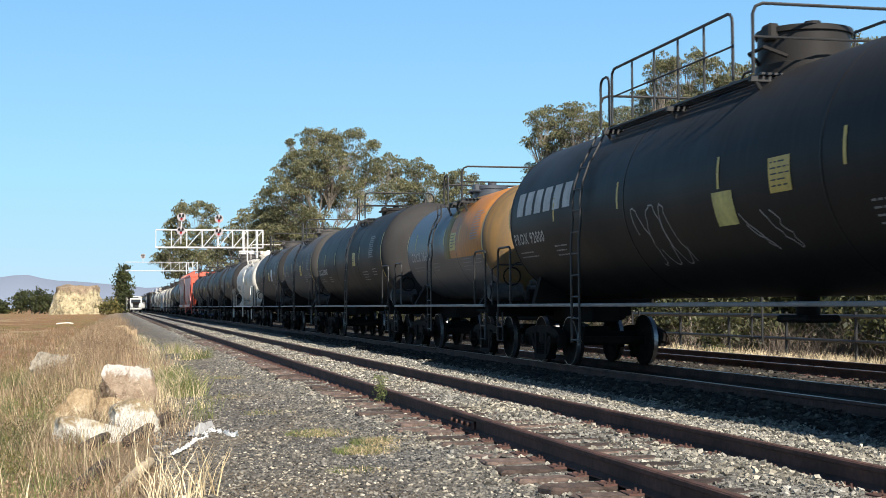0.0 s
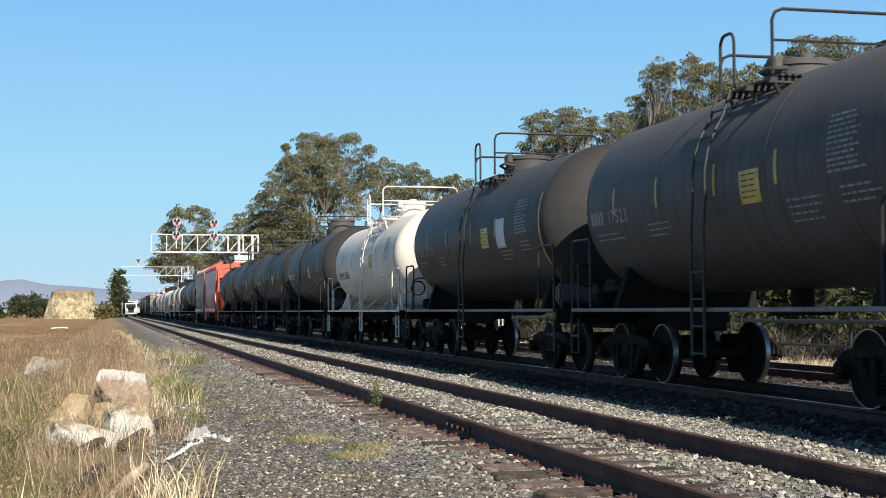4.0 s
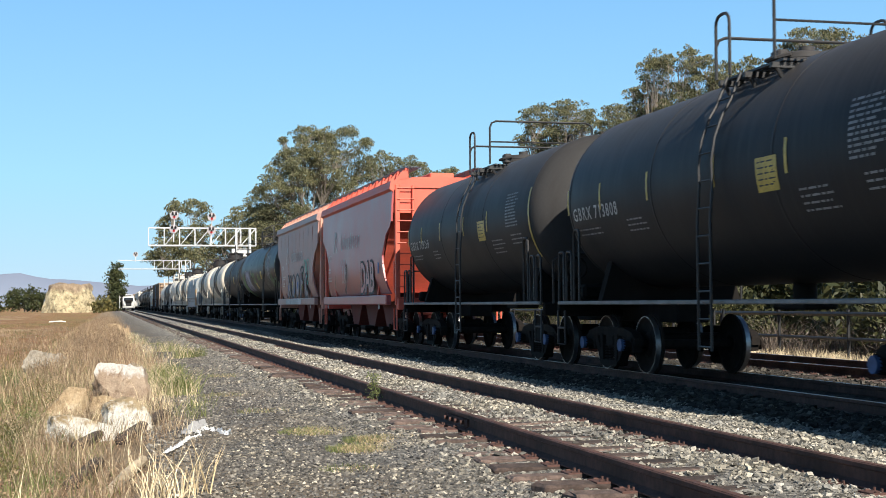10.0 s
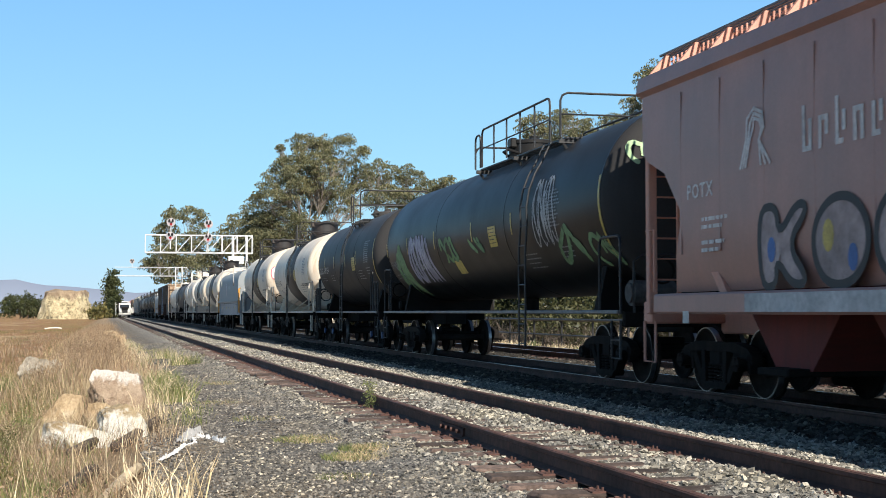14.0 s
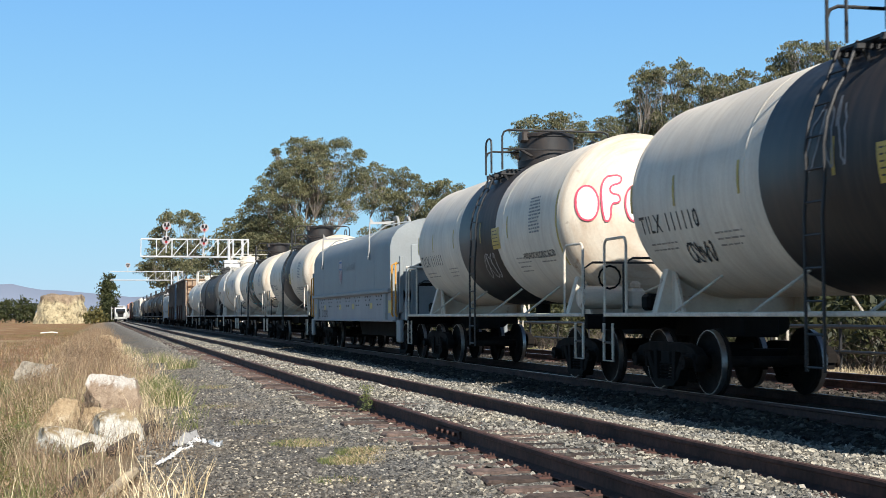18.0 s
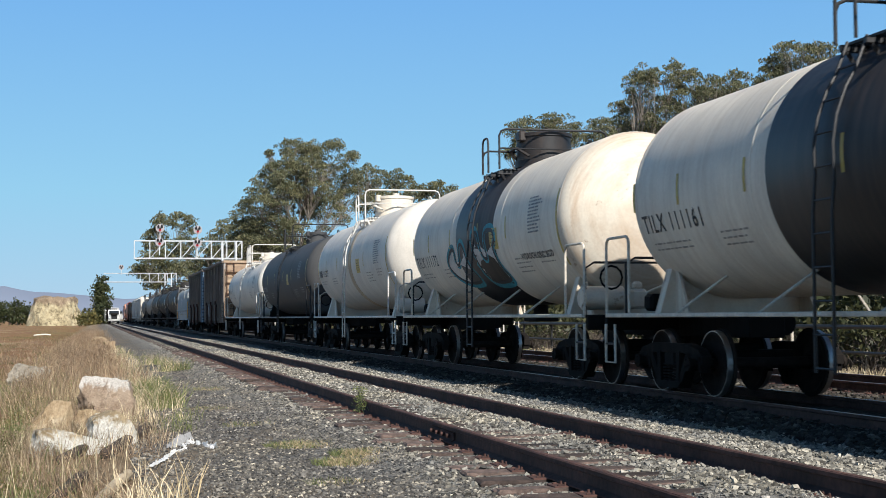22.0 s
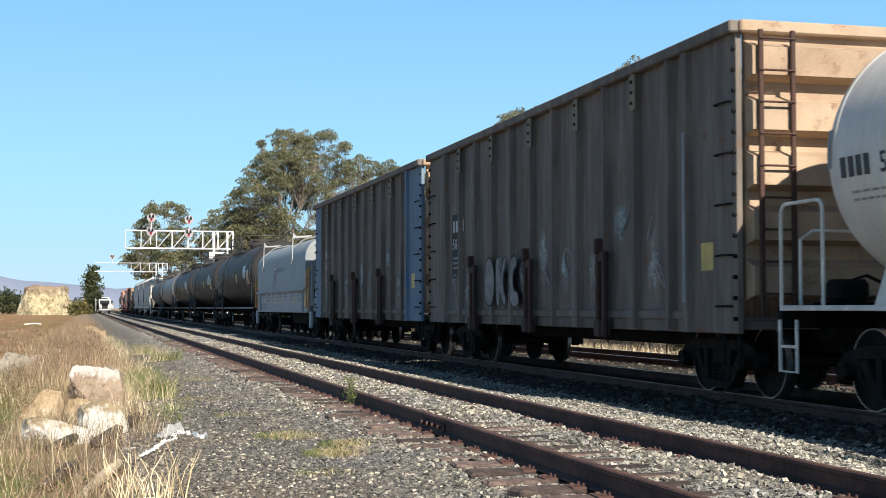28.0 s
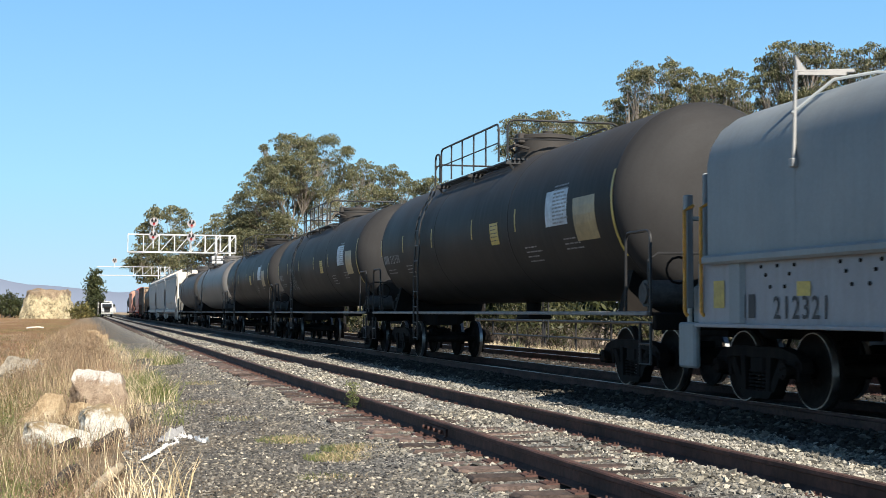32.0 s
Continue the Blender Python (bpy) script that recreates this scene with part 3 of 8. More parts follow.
joint = thing("rail_joint", pose(SIDING - HALF_GAUGE, 13.55, SIDING_Z), "rusty bolted joint bar on the siding rail", "joint bar")
for q in (-1, 1):
    part("joint_bar", Geo().prism([(q * 0.012, -0.05), (q * 0.034, -0.058), (q * 0.03, -0.12), (q * 0.06, -0.142), (q * 0.012, -0.13)], 1, -0.46, 0.46), PLATE_RUST, joint)
    for k in range(4):
        part("bolt", Geo().cyl((q * 0.03, -0.33 + 0.22 * k, -0.088), (q * 0.075, -0.33 + 0.22 * k, -0.088), 0.022, 6), PLATE_RUST, joint)


def stones(name, n, area, size, material, label, seed, flat=0.7, skip=None):
    """Loose crushed stones thrown over an area, each a small angular chip."""
    rng = np.random.default_rng(seed)
    base = np.array([(x, y, z) for x in (-1, 1) for y in (-1, 1) for z in (-1, 1)]) * 0.62
    faces = np.array([(0, 1, 3), (0, 3, 2), (4, 6, 7), (4, 7, 5), (0, 4, 5), (0, 5, 1), (2, 3, 7), (2, 7, 6), (0, 2, 6), (0, 6, 4), (1, 5, 7), (1, 7, 3)])
    # denser towards the camera
    y0, y1 = area[2], area[3]
    t = rng.random(n)
    ys = y0 * (y1 / y0) ** t
    xs = area[0] + (area[1] - area[0]) * rng.random(n)
    if skip is not None:
        keep = skip(xs, ys, rng)
        xs, ys = xs[keep], ys[keep]
        n = len(xs)
    zs = np.array([ground_z(a, b) for a, b in zip(xs, ys)])
    s = size[0] + (size[1] - size[0]) * rng.random(n) ** 2.0
    v = base[None] + 0.36 * (rng.random((n, 8, 3)) - 0.5) * 2
    v = v * (s[:, None, None] * np.stack([0.8 + 0.8 * rng.random(n), 0.7 + 0.5 * rng.random(n), 0.55 + 0.5 * rng.random(n)], 1)[:, None, :])
    q = rng.normal(size=(n, 4))
    q /= np.linalg.norm(q, axis=1)[:, None]
    a, b, c, d = q.T
    rot = np.stack([np.stack([1 - 2 * (c * c + d * d), 2 * (b * c - a * d), 2 * (b * d + a * c)], 1),
                    np.stack([2 * (b * c + a * d), 1 - 2 * (b * b + d * d), 2 * (c * d - a * b)], 1),
                    np.stack([2 * (b * d - a * c), 2 * (c * d + a * b), 1 - 2 * (b * b + c * c)], 1)], 1)
    v = np.einsum("nij,nkj->nki", rot, v)
    v[:, :, 2] *= flat
    pts = (v + np.stack([xs, ys, zs + s * flat * 0.25], 1)[:, None, :]).reshape(-1, 3)
    f = (faces[None] + (np.arange(n) * 8)[:, None, None]).reshape(-1, 3)
    me = fast_mesh(name, pts, f, material)
    me.shade_flat()
    return tagged(new(name, me), label, "gravel", kind="stuff")


def off_ties(xs, ys, rng):
    """Fewer stones over the bare ends of the siding's ties and on the rails."""
    d = xs - SIDING
    on_rail = np.abs(np.abs(d) - HALF_GAUGE) < 0.09
    end = (d < -0.55) & (d > -1.3)
    k = np.clip(np.searchsorted(siding_ties, ys), 1, len(siding_ties) - 1)
    off = np.minimum(np.abs(ys - siding_ties[k - 1]), np.abs(ys - siding_ties[k]))
    patchy = 0.86 + 0.22 * np.sin(ys * 1.9 + 1.0) * np.sin(ys * 0.71)
    bare = end & (rng.random(len(xs)) < np.where(off < 0.15, 0.985, 0.75) * patchy * np.clip((60 - ys) / 14, 0.6, 1))
    near = np.clip((17.0 - ys) / 4.5, 0, 1)
    mid = (np.abs(d) < 0.66) & (rng.random(len(xs)) < near * np.where(off < 0.14, 1.0, 0.45) * np.where(d < 0.15, 0.97, 0.6))
    thin = (d < -1.3) & (rng.random(len(xs)) < 0.62 + (-1.3 - d) * 1.2)
    return ~(on_rail | bare | mid | thin)


stones("siding_ballast", 80000, (2.3, 7.25, 6.0, 90.0), (0.011, 0.033), BALLAST, "pale grey crushed stone ballast round the siding", 3, 0.8, off_ties)
stones("main_ballast", 10000, (7.1, 8.3, 11.0, 60.0), (0.018, 0.055), GRIMY_SHADED_BALLAST, "oil-stained ballast beside the main track, darkened for the train's shade", 4)
stones("path_gravel", 50000, (0.35, 3.0, 6.5, 60.0), (0.006, 0.021), PEBBLE, "small dark angular gravel of the trackside path", 5, 0.75)
stones("far_ballast", 5000, (10.2, 15.4, 14.0, 60.0), (0.02, 0.055), GRIMY_SHADED_BALLAST, "dark ballast of the second main track", 6)

# ---- plants ----


def blades(name, spots, material, label, seed, parent=None, kind="stuff"):
    """Grass: spots of (x, y, z, count, spread, height, lean, width)."""
    rng = np.random.default_rng(seed)
    V, F, k = [], [], 0
    for x, y, z, count, spread, height, lean, width in spots:
        n = int(count)
        a = rng.random(n) * 6.283
        r = spread * np.sqrt(rng.random(n))
        bx, by = x + r * np.cos(a), y + r * np.sin(a)
        h = height * (0.45 + 0.75 * rng.random(n))
        b = rng.random(n) * 6.283
        d = lean * h * (0.25 + rng.random(n))
        dx, dy = np.cos(b) * d, np.sin(b) * d
        w = width * (0.6 + 0.8 * rng.random(n))
        c = rng.random(n) * 6.283
        wx, wy = np.cos(c) * w, np.sin(c) * w
        zz = np.full(n, z)
        p = np.stack([np.stack([bx - wx, by - wy, zz], 1), np.stack([bx + wx, by + wy, zz], 1),
                      np.stack([bx + 0.4 * dx + 0.7 * wx, by + 0.4 * dy + 0.7 * wy, zz + 0.6 * h], 1),
                      np.stack([bx + 0.4 * dx - 0.7 * wx, by + 0.4 * dy - 0.7 * wy, zz + 0.6 * h], 1),
                      np.stack([bx + dx, by + dy, zz + h], 1)], 1)
        V.append(p.reshape(-1, 3))
        i = k + 5 * np.arange(n)[:, None]
        F.append(np.concatenate([i + np.array([[0, 1, 2]]), i + np.array([[0, 2, 3]]), i + np.array([[3, 2, 4]])]))
        k += 5 * n
    ob = new(name, fast_mesh(name, np.concatenate(V), np.concatenate(F), material))
    if parent is not None:
        ob.parent = parent
        return ob
    return tagged(ob, label, "grass", kind=kind)


def bank_spots(n, x0, x1, y0, y1, seed, count, spread, height, lean, width, keep=None):
    rng = random.Random(seed)
    out = []
    while len(out) < n:
        y = y0 * (y1 / y0) ** rng.random()
        x = rng.uniform(x0, x1)
        if keep and not keep(x, y, rng):
            continue
        f = rng.uniform(0.6, 1.3)
        out.append((x, y, ground_z(x, y) - 0.02, count, spread * f, height * f, lean, width))
    return out


# leaf clouds: many small leaves round a set of centres
def leaf_cloud(centres, per, leaf, seed, squash=0.7):
    rng = np.random.default_rng(seed)
    V = []
    for (cx, cy, cz, r) in centres:
        n = int(per * r * r)
        p = rng.normal(size=(n, 3))
        p /= np.linalg.norm(p, axis=1)[:, None]
        p[:, 2] = np.where((p[:, 2] < -0.2) & (rng.random(n) < 0.75), -p[:, 2], p[:, 2])
        p *= (r * (0.3 + 0.85 * rng.random(n) ** 0.7) * (1 + 0.3 * np.sin(5 * p[:, 0] + cx) * np.cos(4 * p[:, 1] + cy + 3 * p[:, 2])))[:, None]
        p *= (0.75 + 0.6 * rng.random(3))[None]
        p[:, 2] *= squash
        p[:, 2] += p[:, 0] * (rng.random() - 0.5) * 0.5
        p += np.array([cx, cy, cz])
        u = rng.normal(size=(n, 3)) + np.array([0, 0, -0.5])
        u /= np.linalg.norm(u, axis=1)[:, None]
        w = np.cross(u, rng.normal(size=(n, 3)))
        w /= np.linalg.norm(w, axis=1)[:, None]
        s = leaf * (0.5 + rng.random(n))[:, None]
        V.append(np.stack([p - u * s, p + w * s * 0.42, p + u * s, p - w * s * 0.42], 1))
    v = np.concatenate(V).reshape(-1, 3)
    f = np.arange(len(v)).reshape(-1, 4)
    return v, f


def limb(geo, a, b, r0, r1, rng, bend=0.12, n=7):
    """A tapered, slightly crooked limb."""
    a, b = Vector(a), Vector(b)
    pts = []
    for i in range(6):
        t = i / 5
        off = Vector((rng.uniform(-1, 1), rng.uniform(-1, 1), rng.uniform(-0.5, 0.5))) * (b - a).length * bend * math.sin(math.pi * t)
        pts.append(a.lerp(b, t) + off)
    for i in range(5):
        geo.cyl(pts[i], pts[i + 1], r0 + (r1 - r0) * i / 5, n, r0 + (r1 - r0) * (i + 1) / 5)
    return pts


def leaf_domes(domes, leaf, cover, seed):
    """Hanging leaves over the upper shells of many small flattened domes: (x, y, z, radius, height)."""
    rng = np.random.default_rng(seed)
    V = []
    for cx, cy, cz, r, h in domes:
        n = max(12, int(cover * r * (r + h) / (leaf * leaf)))
        p = rng.normal(size=(n, 3))
        p /= np.linalg.norm(p, axis=1)[:, None]
        p[:, 2] = np.where(rng.random(n) < 0.8, np.abs(p[:, 2]), p[:, 2])
        p *= (0.5 + 0.55 * rng.random(n) ** 0.6)[:, None]
        p *= np.array([r, r, h])
        p[:, 2] -= 0.35 * h * (p[:, 0] ** 2 + p[:, 1] ** 2) / (r * r)
        p += np.array([cx, cy, cz])
        u = rng.normal(size=(n, 3)) * 0.6 + np.array([0, 0, -0.7])
        u /= np.linalg.norm(u, axis=1)[:, None]
        w = np.cross(u, rng.normal(size=(n, 3)))
        w /= np.linalg.norm(w, axis=1)[:, None]
        s = leaf * (0.5 + 0.9 * rng.random(n))[:, None]
        V.append(np.stack([p - u * s, p + w * s * 0.4, p + u * s, p - w * s * 0.4], 1))
    v = np.concatenate(V).reshape(-1, 3)
    return v, np.arange(len(v)).reshape(-1, 4)


def gum_tree(seed, leaf, x, y, turn, lobes, label="tall eucalyptus with pale limbs and olive grey clumps of leaves"):
    """A gum tree: a forked trunk whose limbs carry rounded masses of foliage; lobes: (across, height, half width, half height)."""
    rng = random.Random(seed)
    t = thing("eucalyptus_tree", pose(x, y, ground_z(x, y), 0, 0, turn), label, "tree", "eucalyptus row behind the tracks")
    tall = max(z + rz for _, z, _, rz in lobes)
    low = min(z for _, z, _, _ in lobes)
    wide = max(abs(a) + r for a, _, r, _ in lobes)
    masses = list(lobes)
    for k in range(9):
        masses.append((wide * rng.uniform(-0.75, 0.75), low * rng.uniform(0.5, 0.95), wide * rng.uniform(0.25, 0.42), tall * 0.065))
    limbs = Geo()
    stems = []
    for k in range(3):
        foot = Vector((rng.uniform(-0.3, 0.3) * wide, rng.uniform(-0.25, 0.25) * wide, -0.3))
        fork = Vector((foot.x * 1.3, foot.y * 1.2, tall * rng.uniform(0.3, 0.42)))
        g = Geo()
        limb(g, foot, fork, tall * 0.016, tall * 0.01, rng, 0.04, 9)
        part("trunk", g, BARK, t)
        stems.append(fork)
    domes = []
    for a, z, rx, rz in masses:
        rx, rz = rx * 1.1, rz * 1.35
        mid = Vector((a, rng.uniform(-0.5, 0.5) * wide, z))
        fork = min(stems, key=lambda p: (p - mid).length)
        pts = limb(limbs, fork, mid - Vector((0, 0, rz * 0.6)), tall * 0.0045, tall * 0.002, rng, 0.08, 5)
        size = 0.34 * (rx * rz) ** 0.5
        for i in range(max(14, int(5.0 * rx * rz / size ** 2))):
            d = Vector((rng.gauss(0, 1), rng.gauss(0, 1), rng.gauss(0.25, 0.8))).normalized() * rng.uniform(0.5, 1.0)
            c = mid + Vector((d.x * rx * 1.04, d.y * rx * 0.9, d.z * rz * 0.95))
            limbs.cyl(pts[rng.randint(3, 5)], c, tall * 0.0014, 3, tall * 0.0005)
            r = size * rng.uniform(0.55, 1.15)
            domes.append((c.x, c.y, c.z, r, r * rng.uniform(0.5, 0.75)))
    tagged(part("branchwork", limbs, BARK, t), kind="stuff")
    v, f = leaf_domes(domes, leaf, 1.75, seed)
    put("crown", fast_mesh("crown", v, f, EUCALYPTUS), t)
    return t


gum_tree(1, 0.24, 15.5, 305.6, -2.9,
         ((2.6, 22.0, 3.5, 2.42), (-1.8, 22.3, 1.91, 1.91), (-2.1, 17.6, 3.5, 2.86), (4.2, 17.6, 2.86, 2.54), (0.4, 13.8, 5.09, 2.86), (-4.4, 13.1, 2.23, 2.54), (5.5, 13.1, 2.54, 2.54)))
gum_tree(2, 0.22, 23.5, 269.0, -5.0,
         ((-1.8, 15.3, 1.98, 2.15), (1.6, 17.8, 2.54, 2.54), (0.5, 13.6, 3.1, 2.54), (3.8, 14.7, 2.82, 2.82)))
gum_tree(3, 0.14, 26.0, 180.1, -8.2,
         ((-1.2, 24.0, 1.66, 1.29), (4.0, 23.2, 3.88, 1.92), (-1.6, 20.4, 2.96, 2.03), (5.6, 20.1, 3.14, 1.85), (-4.4, 19.7, 1.66, 1.41), (-4.9, 16.2, 2.4, 1.85), (-0.1, 16.9, 3.14, 1.66), (3.6, 16.0, 3.33, 2.03), (-6.8, 14.5, 2.03, 2.03), (-3.1, 13.4, 3.7, 1.85), (-4.0, 23.2, 0.74, 0.52), (1.2, 20.6, 2.5, 1.8), (1.3, 23.6, 1.8, 1.3), (6.9, 17.4, 2.6, 1.8), (-3.0, 18.0, 2.5, 1.8), (1.6, 18.4, 2.4, 1.5)))
gum_tree(4, 0.1, 25.3, 123.4, -11.6,
         ((-1.2, 14.5, 1.54, 0.87), (1.5, 14.3, 1.34, 0.87), (0.4, 13.4, 1.8, 0.93), (3.0, 13.0, 1.16, 0.72), (-0.6, 12.0, 2.06, 1.03), (1.7, 11.4, 2.06, 1.03)))
gum_tree(5, 0.1, 29.0, 116.4, -14.0,
         ((0.2, 12.7, 1.52, 0.73), (1.5, 11.8, 0.88, 0.59), (-1.2, 12.2, 1.22, 0.73), (-0.0, 11.2, 1.96, 0.88)))
gum_tree(6, 0.065, 27.0, 81.7, -18.3,
         ((-0.1, 13.8, 1.24, 0.66), (-1.3, 13.3, 0.93, 0.62), (1.2, 13.5, 1.04, 0.58), (-0.7, 12.5, 1.24, 0.62), (0.9, 12.4, 1.35, 0.62), (1.7, 12.8, 0.72, 0.62), (-1.6, 11.9, 0.93, 0.52), (0.1, 11.4, 1.45, 0.62)))
gum_tree(7, 0.065, 29.0, 76.7, -20.7,
         ((0.1, 13.0, 0.79, 0.55), (1.0, 12.7, 0.89, 0.59), (-0.4, 12.2, 0.89, 0.55), (0.8, 11.9, 1.18, 0.59), (2.0, 12.1, 0.79, 0.59), (-0.6, 11.4, 0.98, 0.49)))
gum_tree(8, 0.062, 28.0, 65.3, -23.2,
         ((0.1, 13.8, 1.44, 0.58), (-1.1, 13.3, 0.93, 0.58), (1.6, 13.3, 1.02, 0.59), (-2.1, 12.6, 0.54, 0.41), (-0.6, 12.7, 1.19, 0.54), (1.1, 12.5, 1.27, 0.59), (2.5, 12.4, 0.76, 0.59), (-1.3, 11.7, 1.02, 0.59), (0.3, 11.6, 1.35, 0.59), (1.9, 11.4, 1.19, 0.59)))
gum_tree(9, 0.062, 29.0, 59.3, -26.1,
         ((-0.2, 12.9, 0.94, 0.37), (-0.7, 12.2, 0.78, 0.44), (0.3, 12.0, 0.78, 0.47), (-0.2, 11.4, 0.94, 0.47), (0.8, 11.5, 0.47, 0.47)))
gum_tree(10, 0.06, 30.1, 54.8, -28.8,
         ((-0.1, 13.2, 1.09, 0.5), (0.8, 13.0, 0.88, 0.5), (-1.1, 12.8, 0.73, 0.5), (-1.4, 12.0, 0.66, 0.5), (-0.3, 12.3, 1.17, 0.53), (0.9, 12.1, 0.95, 0.53), (-0.8, 11.2, 1.17, 0.5), (0.5, 11.2, 1.17, 0.5), (1.5, 12.3, 0.44, 0.44)))
gum_tree(11, 0.06, 31.4, 51.1, -31.6,
         ((-0.1, 12.3, 1.04, 0.47), (-0.8, 11.9, 0.55, 0.41), (0.6, 11.8, 0.97, 0.47), (-0.2, 11.2, 1.11, 0.47), (1.4, 12.3, 0.97, 0.55), (1.6, 11.3, 0.97, 0.55)))

# ---- left bank: broken rock, timbers, grass and marsh ----


def rock_geo(size, seed, flat_top=0.0, lean=0.0):
    """A broken block: a boxy lump cut by a few planes, its faces rough and fissured."""
    rng = random.Random(seed)
    bm = bmesh.new()
    bmesh.ops.create_icosphere(bm, subdivisions=5, radius=1.0)
    planes = [(Vector((rng.gauss(0, 1), rng.gauss(0, 1), rng.gauss(0.2, 0.5))).normalized(), rng.uniform(0.55, 0.85)) for _ in range(7)]
    if flat_top:
        planes.append((Vector((rng.uniform(-0.25, 0.25), rng.uniform(-0.2, 0.2), 1)).normalized(), flat_top))
    if lean:
        planes.append((Vector((rng.uniform(-0.2, 0.2), -1, lean)).normalized(), 0.38))
    off = Vector((seed * 1.7, 0, 0))
    for v in bm.verts:
        c = v.co
        c = c / max(abs(c.x), abs(c.y), abs(c.z)) * 0.5 + c * 0.5
        for n, d in planes:
            k = c.dot(n) - d
            if k > 0:
                c = c - n * k
        out = c.normalized()
        c = c + out * (0.09 * noise.noise(c * 2.3 + off) + 0.05 * noise.noise(c * 6.0 + off) - 0.09 * abs(noise.noise(Vector((c.x * 5, c.y * 5, c.z * 2)) + off)) + 0.022 * noise.noise(c * 17 + off))
        v.co = Vector((c.x * size[0], c.y * size[1], c.z * size[2]))
    g = Geo()
    bm.verts.ensure_lookup_table()
    g.add([v.co[:] for v in bm.verts], [[v.index for v in f.verts] for f in bm.faces])
    bm.free()
    return g


def boulder(x, y, size, seed, material, label, sink=0.25, flat=0.0, turn=0, lean=0.0):
    z = ground_z(x, y) + size[2] * (1 - sink) - 0.12
    me = rock_geo(size, seed, flat, lean).mesh("boulder", material, 24)
    ob = new("boulder", me)
    ob.matrix_basis = pose(x, y, z, 0, 0, turn)
    return tagged(ob, label, "boulder", "broken rocks along the bank")


for x, y, size, seed, m, label, flat, lean in (
        (0.2, 20.4, (0.42, 0.42, 0.34), 3, RIM_ROCK, "large tan broken rock with a whitened rim", 0.72, 0.5),
        (0.2, 16.2, (0.34, 0.5, 0.23), 5, FOOT_ROCK, "tan broken rock with a whitened lower face", 0.0, 0.9),
        (-0.27, 15.1, (0.34, 0.45, 0.19), 8, FOOT_ROCK, "pale broken rock whitened low on the bank", 0.7, 0.8),
        (-0.55, 18.5, (0.32, 0.4, 0.25), 9, CONCRETE_ROCK, "tan slanting broken rock in dry weeds", 0.0, 0.7),
        (-0.05, 18.2, (0.26, 0.35, 0.22), 14, CONCRETE_ROCK, "tan broken rock between whitened ones", 0.6, 0.6),
        (0.55, 35.0, (0.34, 0.4, 0.2), 17, CONCRETE_ROCK, "low pale rock slab at the path's edge", 0.6, 0.4),
        (-1.5, 35.8, (0.62, 0.5, 0.5), 19, GREY_ROCK, "grey pointed rock in the marsh grass", 0.0, 1.0),
        (-0.75, 36.5, (0.45, 0.4, 0.28), 13, GREY_ROCK, "low grey rock slab in the grass", 0.5, 0.3),
        (0.42, 27.5, (0.24, 0.3, 0.3), 21, GREY_ROCK, "grey broken rock at the path's edge", 0.6, 0.2),
        (0.4, 33.0, (0.3, 0.4, 0.34), 22, CONCRETE_ROCK, "tan rock block at the path's edge", 0.6, 0.3),
        (0.62, 29.8, (0.28, 0.3, 0.22), 25, CONCRETE_ROCK, "low tan rock by the path", 0.5, 0.3),
        (0.4, 40.7, (0.36, 0.4, 0.4), 23, CONCRETE_ROCK, "pale rock block by the path", 0.5, 0.3),
        (-0.1, 44.0, (0.4, 0.4, 0.3), 26, GREY_ROCK, "grey rock in reddish weeds", 0.4, 0.3),
        (0.62, 64.0, (0.36, 0.5, 0.42), 24, CONCRETE_ROCK, "tan rock far along the path", 0.5, 0.3),
        (0.3, 78.0, (0.4, 0.5, 0.42), 27, CONCRETE_ROCK, "tan rock beside the far path", 0.5, 0.3),
        (2.08, 10.4, (0.16, 0.13, 0.06), 31, CONCRETE_ROCK, "flat tan stone lying on the path", 0.7, 0.0)):
    size = (size[0], size[1], size[2] * (1.2 if size[2] > 0.1 else 1))
    boulder(x, y, size, seed, m, label, (0.08 if 15 < y < 21 else 0.6) if size[2] > 0.1 else 0.1, flat, (seed * 37) % 50 - 25, lean)

DARK_TIMBER = simple("dark rotten timber", (0.055, 0.04, 0.03), 0.9, 0.0, 12.0, 0.4, 0.8)
for a, b, label in (((-0.31, 14.1), (-0.06, 15.2), "dark rotten timber half buried by the rock"), ((0.12, 14.3), (0.66, 17.7), "dark weathered timber lying beside the rocks"),
                    ((-0.29, 11.2), (-0.09, 12.6), "dark timber end buried in dry grass")):
    A, B = Vector((*a, ground_z(*a) + 0.03)), Vector((*b, ground_z(*b) + 0.05))
    g = Geo().box((0, 0, 0), (0.12, (B - A).length, 0.11), bevel=0.025)
    g.v = [(p[0] + 0.025 * noise.noise((p[0] * 9, p[1] * 3, 1)), p[1] + 0.05 * noise.noise((p[0] * 9, p[1] * 3, 2)), p[2] + 0.03 * noise.noise((p[0] * 9, p[1] * 3, 3))) for p in g.v]
    ob = new("timber", g.mesh("timber", DARK_TIMBER))
    ob.matrix_basis = Matrix.Translation((A + B) / 2) @ (B - A).to_track_quat("Y", "Z").to_matrix().to_4x4()
    tagged(ob, label, "timber", "old timbers on the bank")

g = Geo().tube([(-0.02, 10.4, ground_z(0, 10.4) + 0.03), (0.13, 11.4, ground_z(0.13, 11.4) + 0.05), (0.29, 12.5, ground_z(0.29, 12.5) + 0.05)], 0.045, 9)
tagged(new("bleached_branch", g.mesh("bleached_branch", simple("bleached branch wood", (0.42, 0.34, 0.23), 0.9, 0.0, 9.0, 0.3, 0.6))), "bleached branch lying in the dry grass", "branch")

